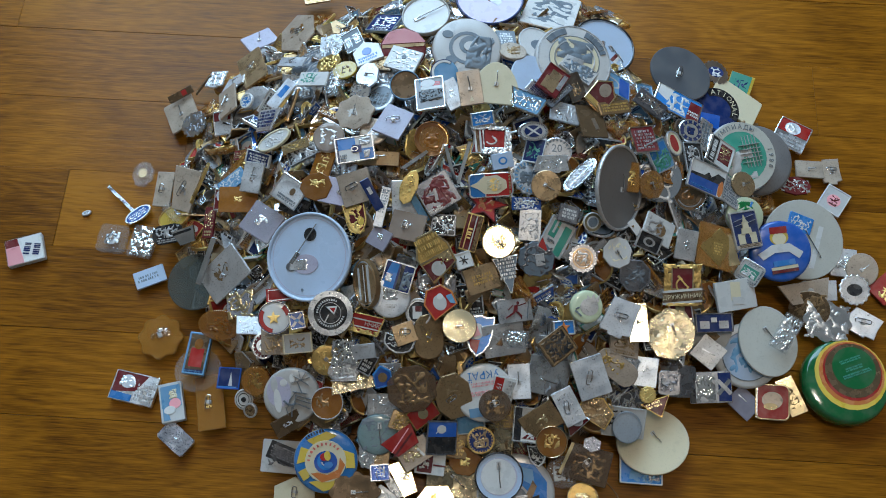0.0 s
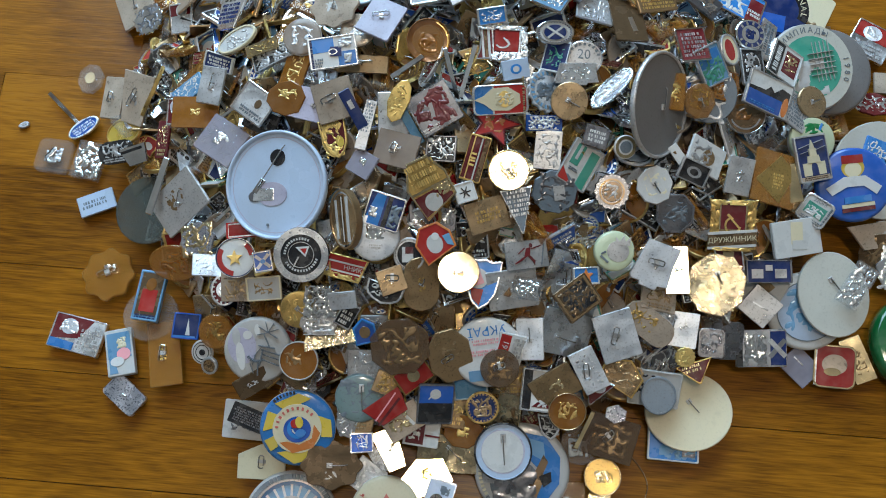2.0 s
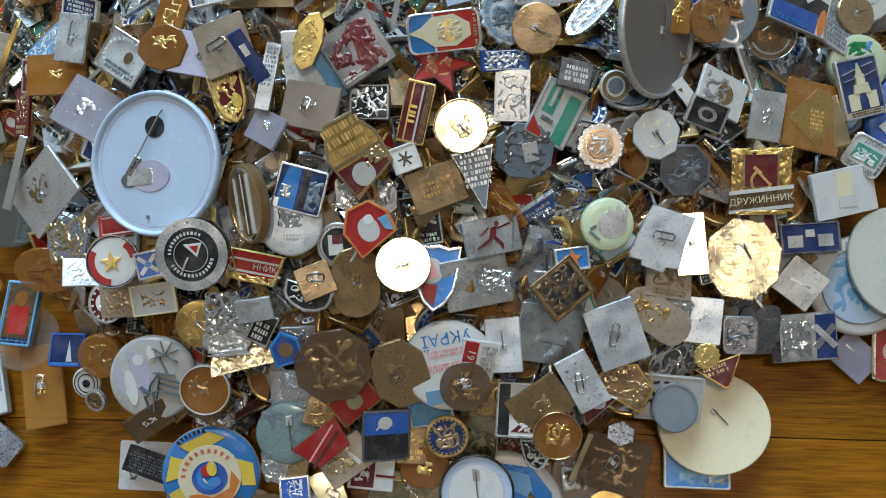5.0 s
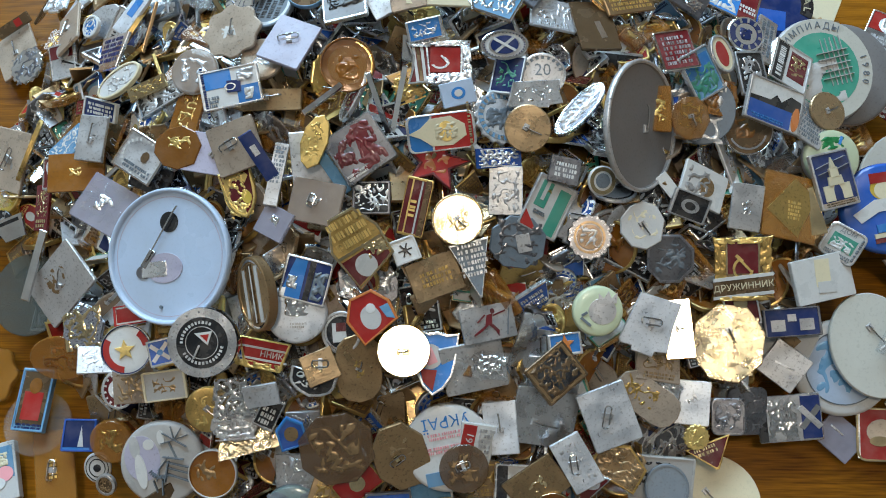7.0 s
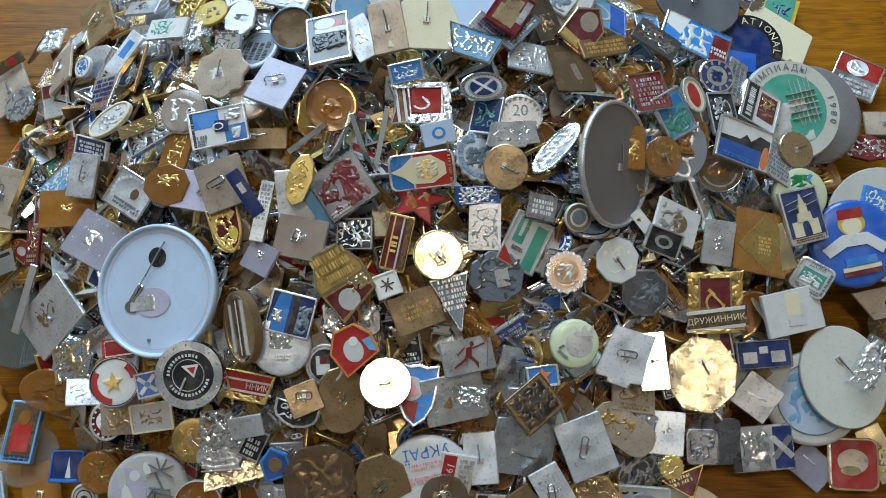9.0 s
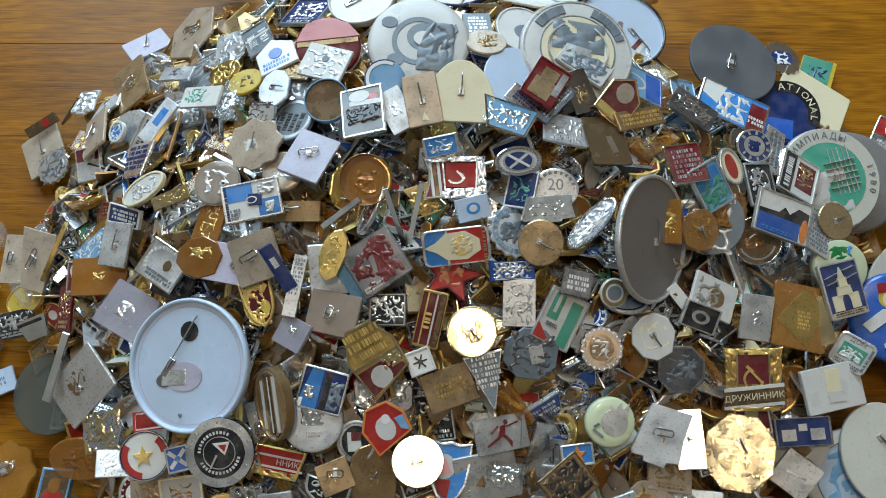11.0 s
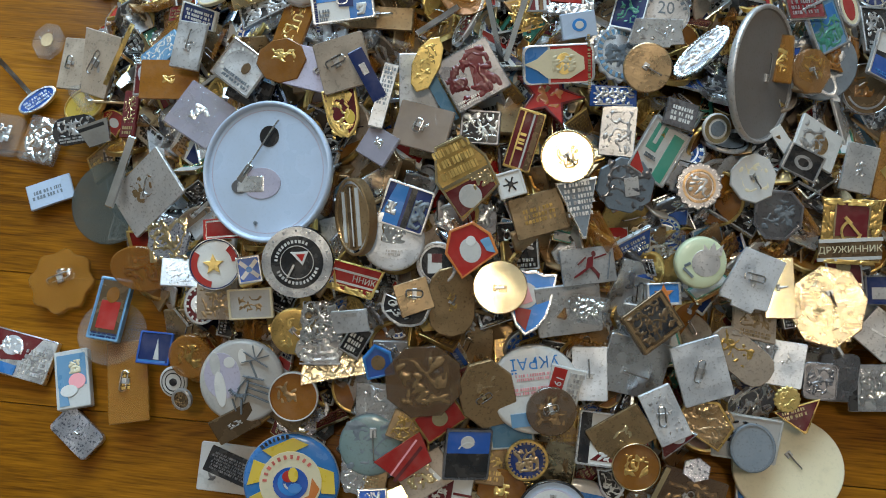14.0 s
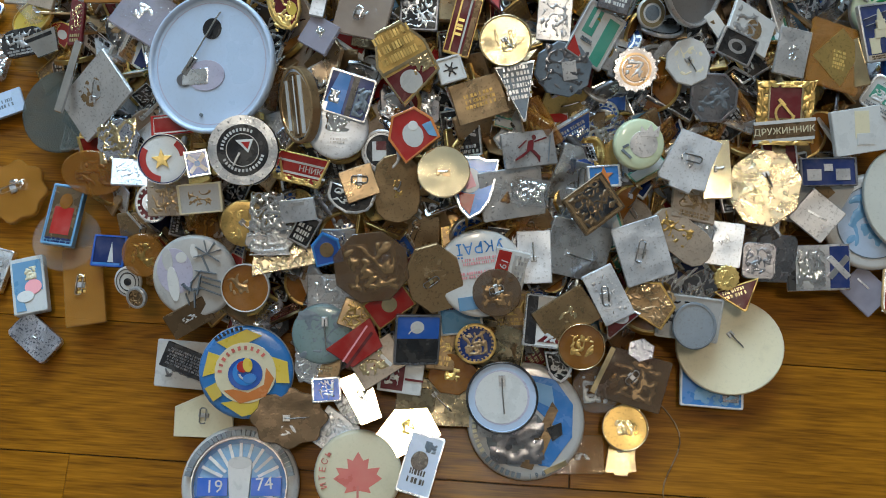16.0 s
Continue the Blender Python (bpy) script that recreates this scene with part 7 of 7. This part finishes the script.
badge("rect", 0.0268, 0.0223, (0.1241, 0.0947, 0.0066), (-0.0, -0.0, -4.3), "sky", [("l", "paleblue", 18, 0.2, -0.5, 1.4, 0.7), ("r", "pewter", 0.6, -0.4, 0.5, 0.7, 0)], "sky-blue enamel rectangular badge with raised design", rim="white")
badge("cog", 0.0108, 0.0108, (0.1265, 0.1346, 0.0317), (18.6, 1.0, 0.6), "gold", [("l", "gold", 10, 0, 0, 1.2, 1.2)], "shiny gold-coloured toothed round badge with raised design")
badge("tri", 0.0195, 0.0117, (0.1339, 0.1276, 0.0243), (8.5, -9.0, 17.1), "darkred", [("b", "palegold", -0.2, 0.5, 1, 0.7, 1, 0)], "dark red enamel pennant-shaped badge with raised design", rim="brass")
button(0.0197, (0.086, 0.0748, 0.0074), (0.0, -0.0, 0.5), "brass", [("l", "palegold", 8, 0, 0, 0.8, 0.6)], "round brass badge face down, polished edge", "palegold", hollow=True, height=0.004)
badge("notch", 0.0138, 0.0146, (0.0849, 0.0624, 0.0027), (-0.0, -0.0, -3.4), "palegold", [("pin", 0, 0.7, 0, 0.5)], "polished pale gold notched square badge face down, pin showing")
badge("rect", 0.0270, 0.0222, (0.0896, 0.0943, 0.0162), (11.7, -1.1, -16.3), "cola", [("loop", 60, 0.3), ("l", "bronze", 9, 0, 0, 1.3, 1.3)], "brown translucent plastic badge face down")
badge("disc", 0.0204, 0.0198, (0.0742, 0.0904, 0.0124), (7.0, -1.9, 0.2), "clear", [("l", "dull", 6, 0, 0, 1, 1)], "clear plastic round badge with raised design", thick=0.002)
badge("rect", 0.0021, 0.0209, (0.0753, 0.0972, 0.0242), (12.2, 3.2, -25.7), "palegold", [], "slim bright pin badge on edge")
badge("hex", 0.0120, 0.0104, (0.0924, 0.1061, 0.02), (11.0, -9.6, -11.7), "glitter", [], "crackled glittery silver six-sided badge with raised design")
badge("rect", 0.0230, 0.0164, (0.0663, 0.0639, 0.0027), (0.0, -0.0, 0.5), "clearamber", [("l", "dull", 4, 0.2, 0, 0.5, 0.5)], "amber translucent plastic rectangular badge with raised design", thick=0.0015)
badge("rect", 0.0196, 0.0176, (-0.0957, 0.4458, 0.0155), (0.0, -0.0, 11.2), "tan", [], "tan anodised rectangular badge with raised design")
badge("rect", 0.0215, 0.0170, (-0.0211, 0.2243, 0.0865), (14.0, -8.0, -17.0), "clearpink", [("l", "silver", 4, 0, 0, 0.4, 0.4), ("loop", 80, 0.3)], "pinkish clear plastic badge face down, pin showing", thick=0.002)
badge("rect", 0.0130, 0.0125, (-0.0379, 0.2175, 0.0840), (12.0, -4.0, -32.0), "clearlilac", [("l", "chrome", 5, 0, 0.1, 0.5, 0.6)], "small lilac clear plastic badge face down", thick=0.002)
badge("shield", 0.0135, 0.0200, (-0.0526, 0.2320, 0.0805), (16.0, -8.0, 12.0), "darkred", [("o", "gold", 0.62, 0.98, 40, 250), ("l", "gold", 14, -0.2, 0, 1.2, 1.6), ("d", "yellow", 0.35, -0.2, 0.3, 0.4)], "dark red enamel badge with a gold wreath", rim="gold")
button(0.0200, (-0.0705, 0.2828, 0.0890), (6.0, -6.0, 0.0), "clearpink", [("l", "dull", 7, 0, 0, 1, 1)], "small pinkish badge with a white edge", "white", height=0.003)
button(0.0180, (-0.0426, 0.2858, 0.0905), (4.0, -4.0, 0.0), "beige", [("l", "palesteel", 5, 0, 0, 0.8, 0.8)], "round pinkish beige badge, face down", "clearpink", height=0.003)
badge("rect", 0.0250, 0.0090, (-0.0392, 0.2688, 0.0885), (10.0, -3.0, -4.0), "bronze", [("pin", 2, 1.2, -0.1, 0.2)], "narrow dark bronze badge face down, pin showing")
badge("rect", 0.0105, 0.0100, (0.0122, 0.2053, 0.0790), (14.0, 4.0, 20.0), "white", [("r", "black", 0, 0, 1.1, 0.12, 0), ("r", "black", 0, 0, 1.1, 0.12, 60), ("r", "black", 0, 0, 1.1, 0.12, 120), ("d", "black", 0, 0, 0.2, 0.2)], "small white badge with a black snowflake", rim="greyprint")
badge("tri", 0.0160, 0.0225, (0.0389, 0.1974, 0.0755), (18.0, 2.0, 12.0), "slate", [("b", "silver", 0, 0.35, 1.4, 1.2, 4, 0)], "grey pennant badge with rows of silver lettering", rim="silver")
badge("rect", 0.0150, 0.0130, (0.0004, 0.2252, 0.0860), (14.0, -4.0, -4.0), "black", [("l", "silver", 22, 0, 0, 1.7, 1.6)], "black and silver badge with dense raised machinery", rim="pewter")
badge("rect", 0.0105, 0.0230, (0.0171, 0.2214, 0.0840), (22.0, 6.0, -14.0), "darkred", [("r", "white", 0.2, 0, 0.14, 1.9, 0), ("r", "gold", -0.5, 0, 0.12, 1.9, 0), ("b", "gold", -0.2, 0, 1.6, 0.3, 1, 90), ("r", "brown", 0.65, 0, 0.4, 1.9, 0)], "dark red badge with white and gold stripes", rim="brass")
badge("rect", 0.0135, 0.0090, (0.0737, 0.1708, 0.0540), (16.0, 4.0, 6.0), "sky", [("s", "orange", 0, 0, 0.9), ("r", "white", 0, -0.85, 1.8, 0.2, 0)], "sky-blue badge with an orange star", rim="silver")
badge("disc", 0.0160, 0.0170, (-0.0146, 0.1776, 0.0640), (18.0, -4.0, 0.0), "black", [("o", "silver", 0.75, 0.85, 0, 360), ("r", "white", -0.1, 0, 0.7, 0.9, 0), ("r", "darkred", 0, 0.25, 0.5, 0.4, 0)], "round black badge with a red and white field", rim="dull")
badge("rect", 0.0150, 0.0110, (0.0441, 0.1628, 0.0580), (16.0, 2.0, -8.0), "clear", [("l", "chrome", 10, 0, 0, 1.4, 1.3)], "clear plastic badge case with a crumpled lining", thick=0.003)
badge("disc", 0.0195, 0.0190, (0.0310, 0.1245, 0.0475), (16.0, 4.0, 0.0), "cola", [("l", "bronze", 8, 0, 0, 1.1, 1.1), ("loop", 20, 0.3)], "round brown translucent plastic badge, face down", thick=0.002)

# ---- the rest of the heap: commoner badges, under and between the others ----


def mound(x, y):
    """The height of the heap."""
    top, cx, cy, left, right, near, far, power = 0.0845, -0.0033, 0.2994, 0.1537, 0.1939, 0.1720, 0.1359, 3.1003
    u = (x - cx) / (left if x < cx else right)
    v = (y - cy) / (near if y < cy else far)
    return top * math.exp(-(u * u + v * v) ** (power / 2))


AWAY = ((0, 0, -3), (0, 0, 0))
PROTO = [
    badge("rect", 0.022, 0.026, *AWAY, "silver", [("loop", 20, 0.4)], "bluish silver aluminium badge, face down in the heap"),
    badge("rect", 0.024, 0.02, *AWAY, "tan", [("loop", 70, 0.45)], "tan anodised badge, face down in the heap"),
    badge("hex", 0.024, 0.024, *AWAY, "brass", [("pin", 30, 0.5)], "yellow brass six-sided badge, face down in the heap"),
    badge("disc", 0.024, 0.024, *AWAY, "dull", [("pin", -40, 0.5), ("o", "steel", 0.8, 0.88, 0, 360)], "round grey metal badge, face down in the heap"),
    badge("pent", 0.019, 0.026, *AWAY, "bronze", [("loop", 90, 0.4)], "dark bronze badge, face down in the heap"),
    badge("rect", 0.02, 0.028, *AWAY, "white", [("r", "navy", 0, 0.35, 1.7, 1.0, 0), ("b", "black", 0, -0.6, 1.5, 0.5, 2, 0)], "white and navy enamel badge with lettering", rim="silver"),
    badge("shield", 0.02, 0.024, *AWAY, "red", [("d", "white", 0.1, 0.2, 0.4, 0.5), ("b", "gold", 0, -0.5, 1.2, 0.4, 1, 0)], "red enamel shield badge with a pale medallion", rim="gold"),
    badge("disc", 0.022, 0.022, *AWAY, "amber", [("pin", 10, 0.5)], "round amber lacquered badge, face down in the heap", rim="brass"),
    badge("rect", 0.026, 0.014, *AWAY, "paleblue", [("b", "silver", 0, 0, 1.6, 1.2, 2, 0)], "narrow pale blue badge with silver lettering", rim="silver"),
    badge("drop", 0.022, 0.026, *AWAY, "pewter", [("l", "silver", 14, 0, 0, 1.4, 1.4)], "dark pewter badge with a raised design"),
    badge("oval", 0.02, 0.03, *AWAY, "beige", [("loop", 60, 0.5)], "oval pinkish beige badge, face down in the heap"),
    badge("rect", 0.024, 0.024, *AWAY, "palesteel", [("l", "silver", 10, 0, 0, 1.2, 1.2)], "square silvery badge with a raised design"),
    badge("rect", 0.02, 0.024, *AWAY, "black", [("l", "silver", 9, 0, 0.2, 1.4, 1.0), ("b", "silver", 0, -0.7, 1.6, 0.4, 1, 0)], "black enamel badge with a silver design", rim="silver"),
    badge("tri", 0.02, 0.03, *AWAY, "blue", [("b", "silver", 0, 0.5, 1.2, 0.6, 2, 0)], "blue enamel pennant badge with silver lettering", rim="silver"),
    badge("rect", 0.02, 0.026, *AWAY, "clear", [("l", "silver", 6, 0, 0, 1.2, 1.2)], "clear plastic badge over a silver design", thick=0.003),
    badge("oct", 0.024, 0.024, *AWAY, "gold", [("l", "gold", 12, 0, 0, 1.5, 1.5)], "gold-coloured badge with a raised design"),
    badge("rect", 0.016, 0.022, *AWAY, "silver", [("r", "black", 0, 0.45, 1.6, 0.8, 0), ("l", "silver", 10, 0, 0.4, 1.3, 0.8), ("b", "black", 0, -0.5, 1.6, 0.7, 2, 0)], "silver and black badge", rim="chrome"),
    badge("disc", 0.018, 0.018, *AWAY, "blue", [("o", "silver", 0.6, 0.68, 0, 360), ("ab", "silver", 14, 0.82, 0, 360, 0.2), ("l", "silver", 7, 0, 0, 0.7, 0.7)], "blue badge", rim="silver"),
    badge("star", 0.022, 0.022, *AWAY, "darkred", [("d", "gold", 0, 0, 0.28, 0.28)], "red star badge", rim="gold"),
    badge("rect", 0.026, 0.013, *AWAY, "darkred", [("b", "palegold", 0, 0, 1.7, 1.2, 2, 0)], "red badge", rim="palegold"),
    badge("shield", 0.017, 0.021, *AWAY, "silver", [("l", "dull", 16, 0, 0.1, 1.4, 1.5)], "silver shield badge", rim="chrome"),
    badge("oval", 0.015, 0.023, *AWAY, "brass", [("l", "gold", 14, 0, 0, 1.4, 1.4)], "brass badge", rim="gold"),
    badge("rect", 0.018, 0.024, *AWAY, "teal", [("r", "white", 0, -0.6, 1.7, 0.5, 0), ("l", "palegold", 9, 0, 0.3, 1.3, 1.0)], "teal badge", rim="palegold"),
    badge("tri", 0.018, 0.026, *AWAY, "white", [("r", "red", 0, 0.6, 1.5, 0.4, 0), ("b", "navy", 0, 0.1, 0.8, 0.5, 2, 0)], "white pennant badge", rim="silver"),
    badge("rect", 0.022, 0.022, *AWAY, "clearamber", [("l", "brass", 8, 0, 0, 1.3, 1.3)], "amber plastic badge", thick=0.0025),
    badge("drop", 0.02, 0.022, *AWAY, "glitter", [("l", "chrome", 8, 0, 0, 1.3, 1.3)], "crackled silver badge"),
    badge("rect", 0.005, 0.028, *AWAY, "chrome", [], "slim chromed bar badge", thick=0.002),
    badge("notch", 0.02, 0.024, *AWAY, "palesteel", [("loop", 10, 0.45)], "bluish badge"),
    badge("trap", 0.02, 0.02, *AWAY, "bronze", [("b", "brass", 0, 0.2, 1.3, 1.2, 3, 0)], "bronze badge", rim="brass"),
    badge("rect", 0.02, 0.02, *AWAY, "paleblue", [("d", "white", 0, 0.1, 0.6, 0.6), ("s", "red", 0, 0.1, 0.4), ("b", "navy", 0, -0.75, 1.6, 0.3, 1, 0)], "pale blue badge", rim="chrome"),
]
rnd = random.Random(11)
VERTS, FACES, SLOTS, HEAP_MATS = [], [], [], []


def heaped(proto, x, y, z, spread, size=1.0):
    """Lays one more badge into the joined mass of the heap."""
    d = 0.01
    n = Vector(((mound(x - d, y) - mound(x + d, y)) / (2 * d) + rnd.gauss(0, spread), (mound(x, y - d) - mound(x, y + d)) / (2 * d) + rnd.gauss(0, spread), 1)).normalized()
    m = Matrix.Translation((x, y, z)) @ n.to_track_quat("Z", "Y").to_matrix().to_4x4() @ Matrix.Rotation(rnd.uniform(0, 6.28), 4, "Z") @ Matrix.Scale(size * rnd.uniform(0.75, 1.12), 4)
    for ob in proto.children:
        material = ob.data.materials[0]
        if material not in HEAP_MATS:
            HEAP_MATS.append(material)
        base, slot = len(VERTS), HEAP_MATS.index(material)
        VERTS.extend((m @ v.co)[:] for v in ob.data.vertices)
        for p in ob.data.polygons:
            FACES.append([base + i for i in p.vertices])
            SLOTS.append(slot)


CHOICE = (0, 1, 1, 1, 2, 3, 4, 4, 4, 5, 6, 7, 7, 7, 8, 9, 9, 10, 10, 11, 12, 12, 12, 13, 14, 14, 15, 16, 16, 17, 19, 19, 18, 20, 20, 21, 21, 22, 23, 24, 24, 24, 24, 24, 25, 26, 26, 27, 28, 28, 28, 28, 29, 9, 2, 12)
for depth, gap, spread, size in ((0.005, 0.024, 2.4, 0.6), (0.005, 0.027, 1.7, 0.9), (0.003, 0.0135, 0.8, 0.6), (0.0045, 0.0155, 0.6, 1.0), (0.008, 0.0155, 0.45, 1.0), (0.014, 0.017, 0.3, 1.0), (0.023, 0.019, 0.25, 1.0)):
    y = 0.02
    while y < 0.54:
        x = -0.25
        while x < 0.31:
            px, py = x + rnd.uniform(-0.007, 0.007), y + rnd.uniform(-0.007, 0.007)
            z = mound(px, py) - depth
            if z > 0.006 and z + depth > 0.0175 and (px > -0.03 or py < min(0.416, px + 0.514)) and not (px > 0.125 and py > 0.335):
                heaped(PROTO[rnd.choice(CHOICE)], px, py, z, spread, size)
            x += gap
        y += gap
heap = bpy.data.meshes.new("badge_heap")
heap.from_pydata(VERTS, [], FACES)
for material in HEAP_MATS:
    heap.materials.append(material)
heap.polygons.foreach_set("material_index", SLOTS)
tagged(new("badge_heap", heap), "jumbled mass of small metal and enamel pin badges", "badges", kind="stuff")
for p in PROTO:
    for o in (*p.children_recursive, p):
        bpy.data.objects.remove(o)

# ---- oak strips ----


def strip_mesh(length, g):
    bm = bmesh.new()
    c = 0.00016
    x, y = length / 2 - g, PITCH / 2 - g
    rings(bm, [[(sx * (x - i), sy * (y - i), z) for sx, sy in ((1, 1), (-1, 1), (-1, -1), (1, -1))] for i, z in ((0, -0.012), (0, -c), (c, 0))], False, True)
    bmesh.ops.recalc_face_normals(bm, faces=bm.faces)
    me = bpy.data.meshes.new("strip")
    bm.to_mesh(me)
    bm.free()
    me.materials.append(MATS["oak"])
    return me


STRIP, LOOSE = strip_mesh(LONG, 0.00006), strip_mesh(LONG, 0.0003)
JOINTS = {0: -0.155, 1: 0.06, 2: -0.02, 3: -0.1, 4: -0.285, 5: 0.215, 6: -0.167, 7: 0.07}
rnd = random.Random(5)
tilt = Matrix.Rotation(radians(SKEW), 4, "Z")
for row in range(-12, 22):
    v = 0.0535 + PITCH * (row - 0.5)
    start = JOINTS.get(row, rnd.uniform(-0.3, 0.3))
    for col in range(-3, 3):
        u = start + LONG * (col + 0.5)
        p = tilt @ Vector((u, v, 0))
        if not (-0.85 < p.x < 0.85 and -0.65 < p.y < 1.15):
            continue
        ob = new("strip", LOOSE if row == 1 else STRIP)
        ob.parent = floor
        ob.matrix_local = Matrix.Translation((p.x, p.y, rnd.uniform(-0.0003, 0.0002))) @ tilt @ Matrix.Rotation(math.pi * rnd.choice((0, 1)), 4, "Z")
bm = bmesh.new()
for x0, x1, y0, y1 in ((X0, -0.62, Y0, Y1), (0.62, X1, Y0, Y1), (-0.62, 0.62, Y0, -0.56), (-0.62, 0.62, 1.06, Y1)):
    box(bm, x0, x1, y0, y1, -0.0035, -0.0012)
part("outer_strips", bm, "oak", floor)

# a loose thread on the floorboards
bm = bmesh.new()
wire(bm, [(0.103 + 0.006 * math.sin(i * 0.5) + 0.0006 * i, 0.086 - 0.0042 * i, 0.0006) for i in range(14)], 0.0003)
tagged(part("thread", bm, "tan"), "thin pale loose thread lying on the floorboards", "thread")
